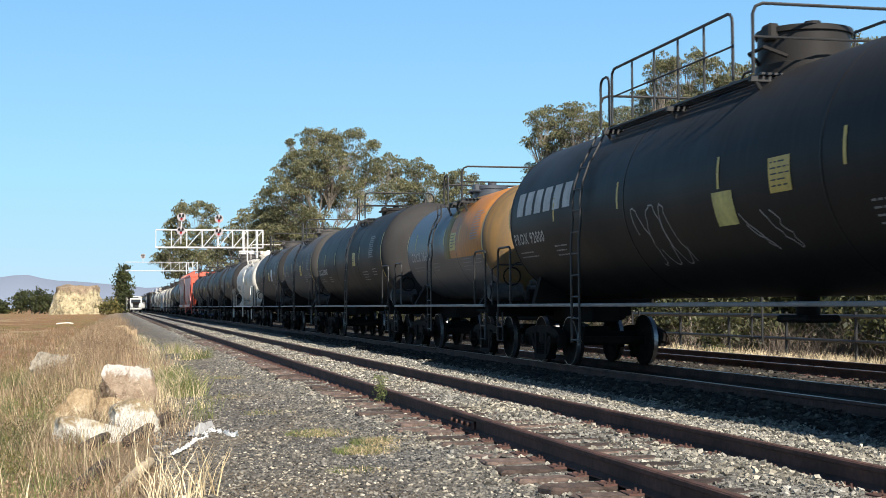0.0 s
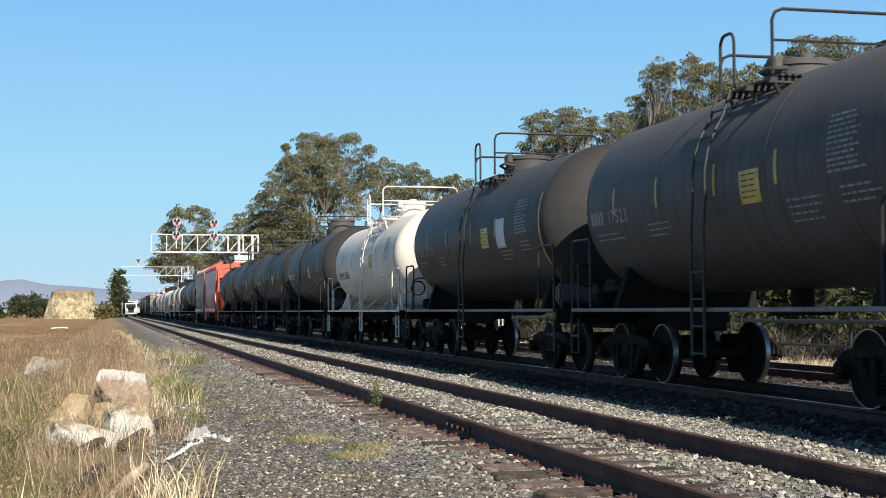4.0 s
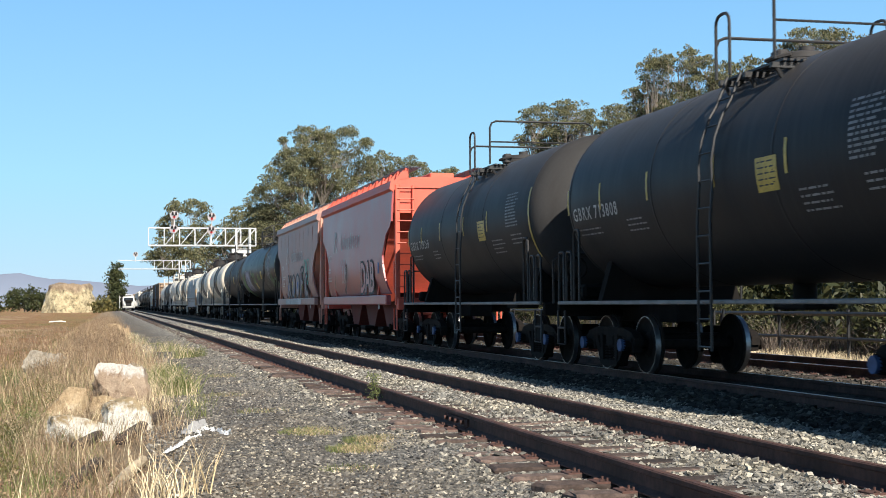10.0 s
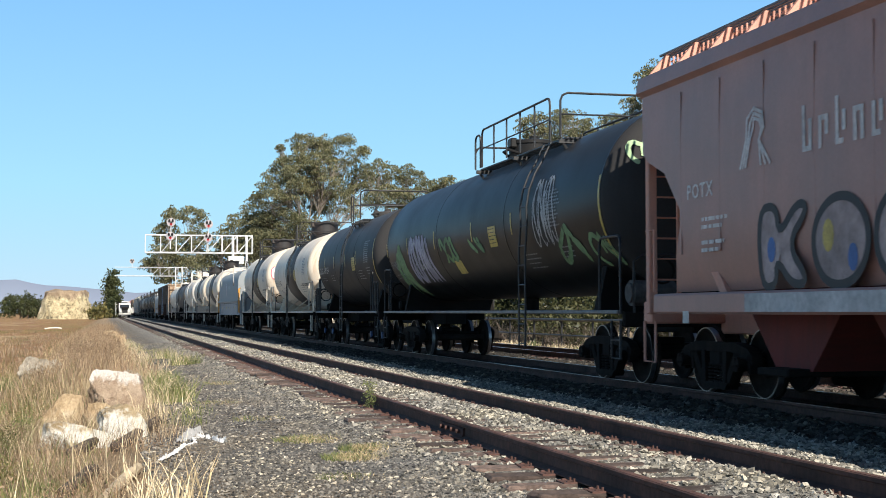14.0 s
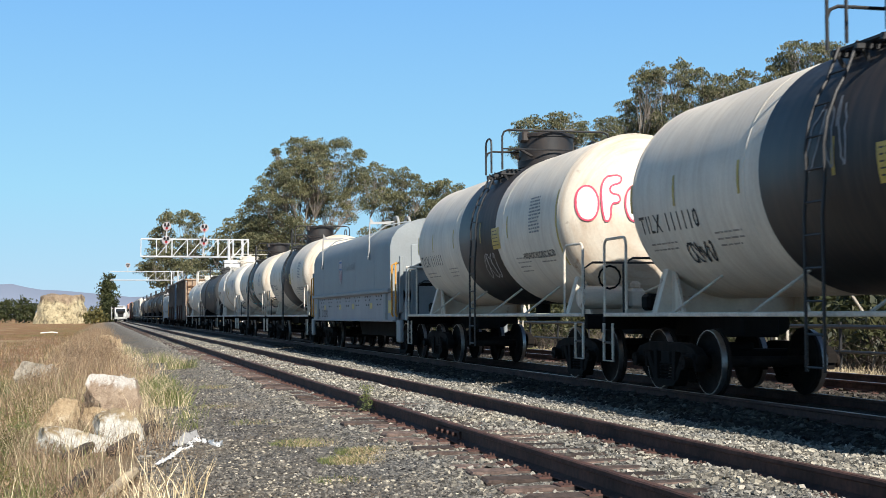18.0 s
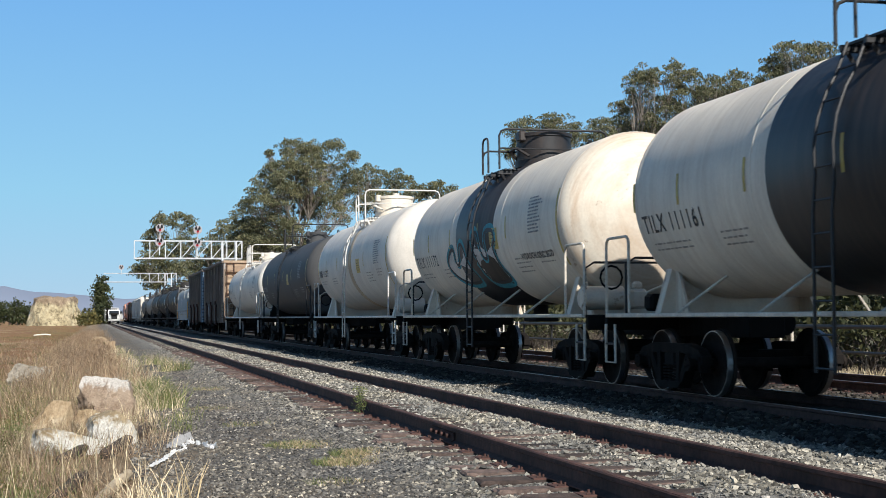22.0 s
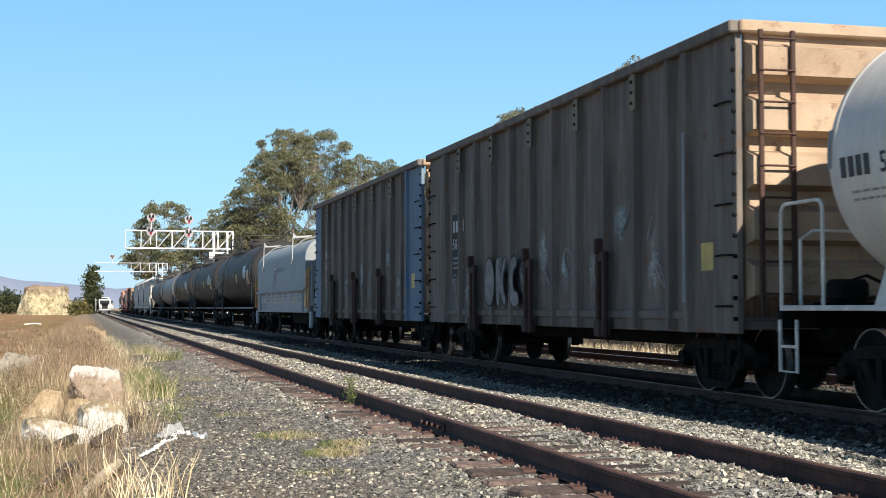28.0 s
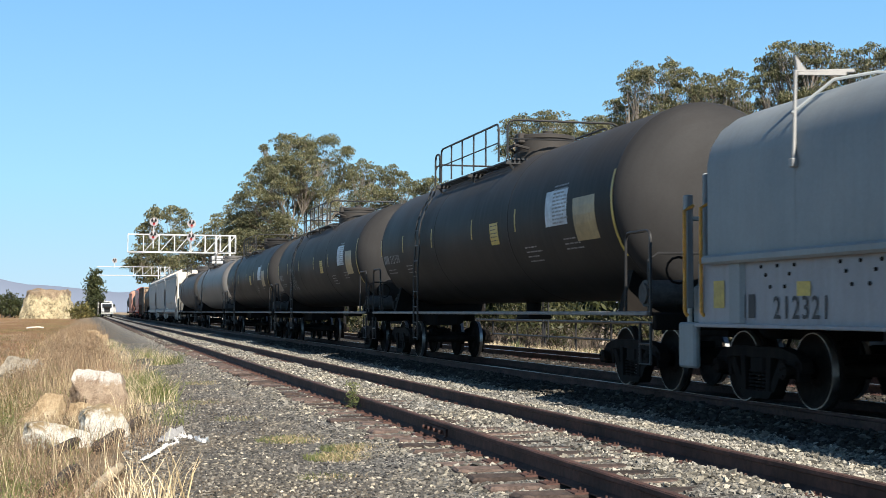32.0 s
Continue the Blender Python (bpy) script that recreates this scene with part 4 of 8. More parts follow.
# crumpled white plastic sheet on the gravel
PLASTIC = simple("crumpled white plastic", (0.68, 0.68, 0.67), 0.5, 0.0, 14.0, 0.06, 0.4)
GREY_CLOTH = simple("grey crumpled sheet", (0.32, 0.32, 0.32), 0.8, 0.0, 14.0, 0.2, 0.4)
litter = thing("plastic_litter", pose(0.5, 13.1, ground_z(0.6, 13.6)), "torn white plastic sheet crumpled on the dark gravel", "litter")


def crumpled_strip(pts, width, high, seed):
    """A torn strip of sheet that lies in folds along pts."""
    line = []
    for (ax, ay), (bx, by) in zip(pts, pts[1:]):
        line += [Vector((ax + (bx - ax) * i / 14, ay + (by - ay) * i / 14, 0)) for i in range(14)]
    g, nx, vs = Geo(), 8, []
    for j, p in enumerate(line):
        d = (line[min(j + 1, len(line) - 1)] - line[max(j - 1, 0)]).normalized()
        side = Vector((d.y, -d.x, 0))
        w = width * (0.55 + 1.1 * abs(noise.noise((j * 0.37, seed, 0))))
        for i in range(nx + 1):
            u = i / nx - 0.5
            z = high * (0.3 + 1.6 * abs(noise.noise((u * 4 + seed, j * 0.45, 3)))) * (1 - 3.0 * u * u)
            q = p + side * (u * w + 0.5 * width * noise.noise((j * 0.5, seed, 9)))
            vs.append((q.x, q.y, max(0.006, z)))
    m_ = nx + 1
    g.add(vs, [(j * m_ + i, j * m_ + i + 1, (j + 1) * m_ + i + 1, (j + 1) * m_ + i) for j in range(len(line) - 1) for i in range(nx)])
    return g


part("sheet", crumpled_strip(((0.0, 0.0), (0.17, 0.7), (0.28, 1.3), (0.46, 1.7)), 0.06, 0.035, 2), PLASTIC, litter, m=pose(0, 0, 0.01))
part("fold", crumpled_strip(((0.40, 1.75), (0.52, 2.3), (0.6, 2.0), (0.74, 1.5)), 0.07, 0.06, 5), PLASTIC, litter, m=pose(0, 0, 0.01))
part("tatter", crumpled_strip(((0.30, 1.7), (0.36, 2.1)), 0.06, 0.06, 11), PLASTIC, litter, m=pose(0, 0, 0.01))
part("grey_flap", crumpled_strip(((0.26, 1.7), (0.42, 2.4), (0.55, 2.9)), 0.12, 0.08, 8), GREY_CLOTH, litter, "grey crumpled flap", m=pose(0, 0, 0.01))

# grass and weeds: near ones tall and pale, far ones low and red
def off_rocks(x, y, rng):
    return x < -0.95 or y < 13.5 or y > 20.5 or rng.random() < 0.12


blades("dry_grass", bank_spots(190, -5.5, 0.1, 8.0, 40, 1, 10, 0.35, 0.3, 0.6, 0.0024, off_rocks), STRAW, "dry straw coloured grass on the bank", 1)
blades("pale_stalks", bank_spots(300, -4.5, 0.5, 8.0, 34, 2, 3, 0.4, 0.5, 0.4, 0.0025, off_rocks), STRAW_PALE, "bleached grass stalks on the bank", 2)
blades("green_grass", bank_spots(1300, -7.0, -0.2, 8.0, 40, 3, 36, 0.4, 0.2, 0.5, 0.004), GREEN_WEED, "low green weeds on the bank", 3)
blades("brown_weeds", bank_spots(1300, -6.0, 0.1, 8.0, 45, 14, 22, 0.35, 0.24, 0.8, 0.0028), MARSH_RED, "brown dry weeds on the bank", 14)
blades("rock_weeds", bank_spots(200, -1.0, 0.75, 14.2, 26, 15, 9, 0.16, 0.32, 0.7, 0.0026), MARSH_RED, "dry brown weeds between the rocks", 15)
blades("rock_stalks", bank_spots(110, -1.1, 0.7, 14.3, 21, 19, 5, 0.2, 0.36, 0.6, 0.0022), STRAW_PALE, "pale thin stalks among the rocks", 19)
blades("near_green", bank_spots(360, -5.0, -1.0, 9.0, 26, 18, 34, 0.3, 0.3, 0.4, 0.004), MARSH_GREEN, "olive green weeds on the bank", 18)
blades("red_weeds", bank_spots(1500, -18.0, -0.1, 18.0, 130, 4, 26, 0.6, 0.28, 0.4, 0.008), MARSH_RED, "reddish brown marsh weeds", 4)
blades("olive_weeds", bank_spots(900, -30.0, -1.0, 16.0, 160, 5, 26, 0.8, 0.22, 0.45, 0.010), MARSH_GREEN, "olive marsh weeds", 5)
blades("bank_straw", bank_spots(260, -2.2, 0.6, 22.0, 110, 6, 18, 0.3, 0.36, 0.4, 0.005), STRAW, "dry grass tufts along the rocks", 6)
blades("bank_brush", bank_spots(300, -1.6, 0.72, 26.0, 140, 16, 26, 0.42, 0.5, 0.5, 0.007), MARSH_RED, "brown brush along the path's edge", 16)
blades("path_edge_grass", bank_spots(110, 0.35, 1.15, 18.0, 60, 7, 22, 0.2, 0.24, 0.6, 0.004), STRAW_PALE, "short dry grass at the path's edge", 7)
blades("path_edge_weeds", bank_spots(90, 0.4, 1.3, 17.0, 70, 17, 20, 0.25, 0.2, 0.7, 0.004), GREEN_WEED, "short green weeds at the path's edge", 17)


def shrubs(name, n, x0, x1, y0, y1, size, leaf, per, material, label, seed):
    """Low leafy weeds: many small clumps of leaves as one stand."""
    rng = random.Random(seed)
    cs = []
    for _ in range(n):
        y = y0 * (y1 / y0) ** rng.random()
        x = rng.uniform(x0, x1)
        r = size * rng.uniform(0.5, 1.3)
        cs.append((x, y, ground_z(x, y) + r * 0.45, r))
    v, f = leaf_cloud(cs, per, leaf, seed, 0.9)
    tagged(new(name, fast_mesh(name, v, f, material)), label, "weeds", kind="stuff")


shrubs("green_shrubs", 130, -5.0, -0.75, 8.5, 34, 0.2, 0.012, 11000, GREEN_WEED, "low leafy green weeds on the bank", 31)
shrubs("olive_shrubs", 90, -6.0, -0.8, 9.0, 45, 0.22, 0.013, 9000, MARSH_GREEN, "low olive weeds on the bank", 32)
shrubs("brown_shrubs", 110, -4.5, -0.5, 9.0, 60, 0.2, 0.013, 9000, MARSH_RED, "low red brown weeds on the bank", 33)
shrubs("rock_shrubs", 60, -1.0, 0.72, 16.8, 27, 0.13, 0.010, 5000, MARSH_RED, "dry red brown weeds among the rocks", 35)
shrubs("rock_scrub", 36, -1.0, 0.3, 9.3, 14, 0.14, 0.010, 4500, MARSH_RED, "low red brown weeds below the rocks", 36)
shrubs("edge_shrubs", 60, -1.6, 0.5, 30.0, 120, 0.32, 0.022, 4500, MARSH_RED, "brown brush by the path", 34)


def tuft(x, y, count, spread, height, lean, width, material, label, seed, name="grass_tuft"):
    return blades(name, [(x, y, ground_z(x, y) - 0.02, count, spread, height, lean, width)], material, label, seed)


tuft(0.42, 9.9, 46, 0.2, 0.42, 0.95, 0.0045, STRAW_PALE, "spiky bunch of bleached grass stalks", 11)
tuft(0.25, 9.7, 30, 0.2, 0.36, 1.0, 0.004, STRAW_PALE, "bent bunch of bleached grass stalks", 12)
tuft(0.62, 10.3, 24, 0.12, 0.4, 0.6, 0.004, STRAW, "upright bunch of dry grass stalks", 18)
for x, y, n, s, h, k in ((1.08, 21.6, 190, 0.26, 0.4, 13), (2.0, 36.0, 170, 0.42, 0.34, 14), (1.75, 41.0, 120, 0.45, 0.34, 15), (0.8, 24.0, 130, 0.24, 0.4, 16), (1.15, 27.5, 110, 0.3, 0.3, 19)):
    tuft(x, y, n, s, h, 0.9, 0.007, GREEN_WEED, "green grass tuft on the gravel", k)
    tuft(x - 0.12, y + 0.2, n, s, h * 1.05, 0.95, 0.005, STRAW_PALE, "dry grass tuft on the gravel", k + 30)
v_, f_ = leaf_cloud([(3.31 + 0.05 * math.sin(2.1 * k), 17.5 + 0.05 * math.cos(1.7 * k), ground_z(3.31, 17.5) + 0.05 + 0.055 * k, 0.075) for k in range(6)], 14000, 0.014, 21, 0.9)
tagged(new("weed", fast_mesh("weed", v_, f_, GREEN_WEED)), "small leafy green weed growing beside the rail", "weed", kind="stuff")
for x, y, n, s, k in ((2.3, 12.7, 420, 0.36, 22), (2.15, 14.6, 420, 0.42, 23), (2.5, 13.3, 300, 0.3, 28), (1.9, 17.5, 80, 0.4, 24), (1.6, 21.0, 80, 0.35, 25), (2.2, 26.5, 140, 0.5, 26), (1.2, 50.0, 300, 0.7, 27), (1.9, 11.2, 60, 0.25, 29)):
    tuft(x, y, n * 3, s, 0.06, 1.0, 0.0028, GREEN_WEED, "thin low green grass in the gravel", k)
    tuft(x + 0.1, y - 0.1, n * 2, s, 0.055, 1.1, 0.0028, STRAW, "thin low dry grass in the gravel", k + 30)

# great pale rock mound out on the marsh
def mound_material():
    """Pitted yellow rock face under a cap of brown soil."""
    m, n, l, b = nodes_of("pale yellow pitted rock face", 0.95)
    v = coords(n, l)
    f1 = noise_tex(n, l, v, 1.1, 9.0, 0.75)
    f2 = noise_tex(n, l, v, 0.35, 4.0, 0.6)
    c = ramp(n, l, f1, ((0.36, (0.10, 0.08, 0.05)), (0.5, (0.38, 0.315, 0.19)), (0.66, (0.52, 0.45, 0.30))))
    sep = n.new("ShaderNodeSeparateXYZ")
    l.new(v, sep.inputs[0])
    ad = n.new("ShaderNodeMath")
    ad.operation = "MULTIPLY_ADD"
    l.new(f2, ad.inputs[0])
    ad.inputs[1].default_value = 3.2
    l.new(sep.outputs[2], ad.inputs[2])
    mr = n.new("ShaderNodeMapRange")
    mr.inputs[1].default_value, mr.inputs[2].default_value = 4.9, 5.6
    l.new(ad.outputs[0], mr.inputs[0])
    soil = ramp(n, l, f1, ((0.35, (0.15, 0.105, 0.07)), (0.65, (0.34, 0.26, 0.175))))
    l.new(mix(n, l, mr.outputs[0], c, soil), b.inputs["Base Color"])
    bump(n, l, b, f1, 1.0, 0.5)
    return m


MOUND_ROCK = mound_material()
mound = thing("rock_mound", pose(-11.1, 420, -1.0), "great pale weathered rock mound in the marsh", "rock mound")
g = Geo()
rows_, cols_ = 22, 64
vs_ = []
for r_ in range(rows_ + 1):
    f_ = r_ / rows_
    up = min(1.0, f_ / 0.72)
    for c_ in range(cols_):
        a_ = 2 * math.pi * c_ / cols_
        d_ = Vector((math.cos(a_), math.sin(a_), 0))
        rad = 5.75 - 1.75 * up ** 0.85 if f_ < 0.72 else 4.0 * (1 - (f_ - 0.72) / 0.28)
        p_ = Vector((d_.x * rad * 1.0, d_.y * rad * 0.8, 4.75 * up + (0.25 * (f_ - 0.72) if f_ > 0.72 else 0)))
        k_ = 0.55 * noise.noise(p_ * 0.45) + 0.35 * noise.noise(Vector((p_.x * 1.6, p_.y * 1.6, p_.z * 0.5))) + 0.16 * noise.noise(p_ * 3.1)
        p_ = p_ + d_ * k_ * (1 if f_ < 0.72 else 0.4) + Vector((0, 0, 0.45 * noise.noise(p_ * 0.5 + Vector((3, 0, 0))) * up))
        vs_.append(tuple(p_))
g.add(vs_, [(r * cols_ + c, r * cols_ + (c + 1) % cols_, (r + 1) * cols_ + (c + 1) % cols_, (r + 1) * cols_ + c) for r in range(rows_) for c in range(cols_)])
mound.scale = (1.45, 1.45, 1.72)
part("rock_body", g, MOUND_ROCK, mound, smooth=20)
for x, y, l, a in ((-5.7, 163, 1.9, 15), (-13.5, 150, 2.2, -10)):
    g = Geo().tube([(-l / 2, 0, 0), (-l * 0.2, 0.05, 0.06), (l * 0.2, -0.04, 0.1), (l / 2, 0.03, 0.02)], 0.08, 9)
    ob = new("driftwood_log", g.mesh("driftwood_log", simple("bleached driftwood", (0.62, 0.57, 0.48), 0.8, 0.0, 5.0, 0.2, 0.5)))
    ob.matrix_basis = pose(x, y, ground_z(x, y) + 0.15, 0, 0, a)
    tagged(ob, "bleached driftwood log lying on the marsh", "log", "driftwood on the marsh")


def cloud_tree(name, x, y, height, width, seed, leaf, material, label, category, column=False, n=26, per=30):
    rng = random.Random(seed)
    t = thing(name, pose(x, y, ground_z(x, y)), label, category)
    g = Geo()
    limb(g, (0, 0, -0.2), (0, 0, height * 0.7), height * 0.025 + 0.02, height * 0.008, rng, 0.03, 8)
    cs = []
    for i in range(n):
        f = rng.uniform(0.08, 0.93)
        w = width * (math.sin(math.pi * min(1, f * 0.9 + 0.12)) if not column else 0.55 * (1.1 - f))
        a = rng.uniform(0, 6.28)
        c = (math.cos(a) * w * rng.uniform(0.1, 0.5), math.sin(a) * w * rng.uniform(0.1, 0.5), height * f)
        g.cyl((0, 0, c[2] * 0.7), c, height * 0.008, 3, height * 0.003)
        cs.append((*c, width * rng.uniform(0.16, 0.3)))
    part("trunk", g, BARK, t)
    v, f = leaf_cloud(cs, per, leaf, seed, 0.9)
    put("crown", fast_mesh("crown", v, f, material), t)
    return t


cloud_tree("cypress_tree", 1.6, 350, 11.6, 6.2, 71, 0.35, CYPRESS, "tall dark slender cypress in the distance", "tree", True, 40, 60)
cloud_tree("bush", 2.2, 340, 4.8, 5.6, 72, 0.35, CYPRESS, "dark round bush at the line's far bend", "bush", False, 20, 40)
cloud_tree("bush", -1.5, 330, 2.6, 6.0, 73, 0.35, MARSH_GREEN, "olive scrub beside the far tracks", "bush", False, 20, 30)
for k, (ang, h) in enumerate(((-1.0, 2.6), (-0.6, 2.2), (-2.65, 6.0), (-2.95, 7.4), (-3.3, 7.0), (-3.75, 7.2), (-4.4, 3.4), (-5.2, 3.0), (-6.1, 3.2))):
    cloud_tree("far_tree", 470 * math.tan(radians(ang)), 470 + 6 * (k % 3), h, 7.5, 80 + k, 0.5, CYPRESS, "dark far tree at the marsh's edge", "tree", False, 22, 14)

# ---- beyond the second main track: fence, dry grass and scrub ----
fence = thing("pipe_fence", pose(19.5, 0, -0.78), "long dark pipe fence behind the tracks", "fence")
post = Geo().cyl((0, 0, 0), (0, 0, 1.62), 0.05, 8).mesh("post", RAIL_BLACK)
for i in range(22):
    put("post", post, fence, pose(0, 14 + 4 * i, 0))
for z, r in ((1.5, 0.06), (0.82, 0.045)):
    part("fence_rail", Geo().cyl((0, 14, z), (0, 98, z), r, 8), RAIL_BLACK, fence)
blades("verge_grass", [(x + 9.5, y * 0.62 + 8, ground_z(x + 9.5, y) - 0.02, 30, 0.4, 0.5, 0.5, 0.007) for x, y, *_ in bank_spots(420, 6.6, 9.6, 14, 110, 8, 1, 1, 1, 1, 1)], STRAW_PALE, "dry straw grass verge behind the tracks", 8)
blades("verge_weeds", bank_spots(26, 16.8, 18.5, 18, 90, 9, 60, 0.3, 0.55, 0.4, 0.012), GREEN_WEED, "bright green weeds in the verge", 9)
TWIG = simple("grey brown twigs", (0.10, 0.08, 0.065), 0.9, 0.0, 5.0, 0.3, 0.0, island=0.5)
blades("dry_brush", bank_spots(110, 20.4, 23.5, 20, 100, 10, 60, 0.6, 1.3, 0.9, 0.009), TWIG, "tangled grey dry brush behind the fence", 10)
rng_b = random.Random(5)
for i in range(34):
    y = 20 + i * 2.9 + rng_b.uniform(-1, 1)
    x = rng_b.uniform(20.8, 24.5)
    h = rng_b.uniform(1.6, 3.2)
    cloud_tree("bush", x, y, h, h * 1.1, 200 + i, 0.11, BUSH_LEAF, "leafy scrub bush behind the pipe fence", "bush", False, 16, 170)

for i in range(40):
    y = 24 + i * 5.2 + rng_b.uniform(-1.5, 1.5)
    h = rng_b.uniform(3.0, 5.0)
    cloud_tree("bush", rng_b.uniform(25.5, 30), y, h, h * 1.5, 300 + i, 0.2, BUSH_LEAF if i % 4 else CYPRESS, "tall dark scrub under the eucalyptus trees", "bush", False, 18, 60)

# ---- signal bridges ----


def beam(g, a, b, w):
    a, b = Vector(a), Vector(b)
    q = (b - a).to_track_quat("Y", "Z").to_matrix().to_4x4()
    g.box(tuple((a + b) / 2), (w, (b - a).length, w), m=q.to_3x3(), bevel=w * 0.15)


LENS_BLACK = simple("black signal hood", (0.012, 0.012, 0.013), 0.5, 0.0, 10.0, 0.1)
DISC_GREY = simple("grey signal target", (0.34, 0.315, 0.32), 0.6, 0.0, 10.0, 0.1)
LENS_RED, n_, l_, b_ = nodes_of("lit red lens", 0.3)
b_.inputs["Base Color"].default_value = (0.10, 0.008, 0.01, 1)
b_.inputs["Emission Color"].default_value = (1.0, 0.02, 0.03, 1)
b_.inputs["Emission Strength"].default_value = 0.3


def signal_head(x, z, parent, lit):
    g = Geo().cyl((x, -0.75, z), (x, -0.69, z), 0.5, 28)
    head = part("signal_head", g, DISC_GREY, parent)
    part("signal_mast", Geo().cyl((x, -0.6, z - 1.5), (x, -0.6, z + 0.3), 0.06, 8), SIGNAL_WHITE, parent)
    for dx, dz, m in ((-0.19, 0.14, LENS_BLACK), (0.19, 0.14, LENS_BLACK), (0, -0.2, LENS_RED if lit else LENS_BLACK)):
        part("lens", Geo().cyl((x + dx, -0.86, z + dz), (x + dx, -0.75, z + dz), 0.14, 14), m, head)
        part("hood", Geo().cyl((x + dx, -1.0, z + dz + 0.15), (x + dx, -0.75, z + dz + 0.15), 0.1, 10), LENS_BLACK, head)


def signal_bridge(y, x0, x1, zt, zb, mast, heads, label, first=0.0, lit=True):
    br = thing("signal_bridge", pose(0, y, 0), label, "signal bridge", "signal bridges over the line")
    n = max(6, round((x1 - x0) / 1.7))
    for d in (-0.5, 0.5):
        for z in (zt, zb):
            g = Geo()
            beam(g, (x0, d, z), (x1, d, z), 0.1)
            part("chord", g, SIGNAL_WHITE, br)
        for i in range(n + 1):
            x = x0 + (x1 - x0) * i / n
            if x < x0 + first:
                continue
            g = Geo()
            beam(g, (x, d, zb), (x, d, zt), 0.075)
            part("upright", g, SIGNAL_WHITE, br)
            if i < n and i > 0:
                g = Geo()
                x2 = x0 + (x1 - x0) * (i + 1) / n
                beam(g, (x, d, zb), (x2, d, zt), 0.065)
                part("diagonal", g, SIGNAL_WHITE, br)
    for x in mast:
        for d in (-0.5, 0.5):
            g = Geo()
            beam(g, (x, d, -0.8), (x, d, zt), 0.2)
            part("mast", g, SIGNAL_WHITE, br)
    part("walkway", Geo().box(((x0 + x1) / 2, 0, zb + 0.1), (x1 - x0, 0.9, 0.05), bevel=0.01), SIGNAL_WHITE, br)
    for x, z in heads:
        signal_head(x, z, br, lit)
    return br


bridge = signal_bridge(165, 4.45, 16.9, 10.1, 8.0, (14.6, 16.2), ((7.36, 11.55), (7.3, 9.95), (11.7, 11.4), (11.65, 9.8)), "white steel signal bridge with four round signal heads")
part("cabinet", Geo().box((14.9, -0.8, 7.2), (1.8, 0.6, 0.9), bevel=0.03), SIGNAL_WHITE, bridge, "white equipment cabinet")
signal_bridge(288, 1.75, 16.2, 10.2, 8.4, (13.9, 15.2), ((5.2, 11.4),), "distant white steel signal bridge over the line", 6.2, False)

# ---- white work truck standing on the far siding ----
TRUCK_WHITE = paint("white truck paint", (0.62, 0.62, 0.61), (0.2, 0.18, 0.16), 0.4, 0.6)
GLASS_DARK = simple("dark window glass", (0.02, 0.025, 0.03), 0.08, 0.0, 3.0, 0.05, 0.0)
lorry = thing("work_truck", pose(4.3, 325, -0.15), "white railway work truck with equipment on its bed", "truck")
lorry.scale = (1.12, 1.12, 1.12)
part("cab", Geo().prism([(-1.0, 0.9), (-0.95, 2.0), (-0.6, 2.85), (1.1, 2.9), (1.2, 0.9)], 0, -1.15, 1.15), TRUCK_WHITE, lorry)
part("hood", Geo().box((0, -1.7, 1.35), (2.0, 1.6, 0.9), bevel=0.12), TRUCK_WHITE, lorry)
part("grille", Geo().box((0, -2.51, 1.3), (1.1, 0.06, 0.7), bevel=0.02), LENS_BLACK, lorry)
part("windscreen", Geo().box((0, -0.86, 2.3), (1.9, 0.05, 0.75), m=Matrix.Rotation(radians(-22), 3, "X"), bevel=0.02), GLASS_DARK, lorry)
part("bumper", Geo().box((0, -2.6, 0.75), (2.4, 0.18, 0.3), bevel=0.04), TRUCK_WHITE, lorry)
part("bed", Geo().box((0, 3.6, 1.1), (2.5, 5.0, 0.3), bevel=0.03), FRAME_DARK, lorry)
part("side_box", Geo().box((1.35, 1.5, 1.5), (0.9, 2.2, 1.3), bevel=0.08), TRUCK_WHITE, lorry)
part("tool_rack", Geo().box((-1.2, 1.6, 1.7), (0.7, 2.0, 1.6), bevel=0.05).box((-1.2, 0.55, 2.7), (0.5, 0.2, 0.9), bevel=0.04), FRAME_DARK, lorry)
for x in (-0.55, 0.55):
    part("side_window", Geo().box((x, -0.93, 2.25), (0.8, 0.06, 0.8), m=Matrix.Rotation(radians(-22), 3, "X"), bevel=0.02), GLASS_DARK, lorry)
for z in (1.0, 1.9, 2.7):
    part("rack_bar", Geo().tube([(-1.75, 0.6, z), (-1.75, 3.4, z), (-0.4, 3.6, z)], 0.06, 6), TRUCK_WHITE, lorry)
for y in (0.6, 1.9, 3.4):
    part("rack_post", Geo().tube([(-1.75, y, 0.5), (-1.75, y, 3.1)], 0.06, 6), TRUCK_WHITE, lorry)
part("toolbox", Geo().box((0, -2.66, 1.9), (1.3, 0.3, 0.5), bevel=0.04), FRAME_DARK, lorry)
part("roof_beacon", Geo().box((0, 0.2, 3.02), (1.1, 0.3, 0.2), bevel=0.05), LENS_BLACK, lorry)
part("crane_body", Geo().box((0.3, 2.6, 2.3), (1.5, 1.8, 2.0), bevel=0.1).cyl((-0.4, 2.0, 2.6), (-0.4, 5.4, 3.3), 0.16, 10), TRUCK_WHITE, lorry)
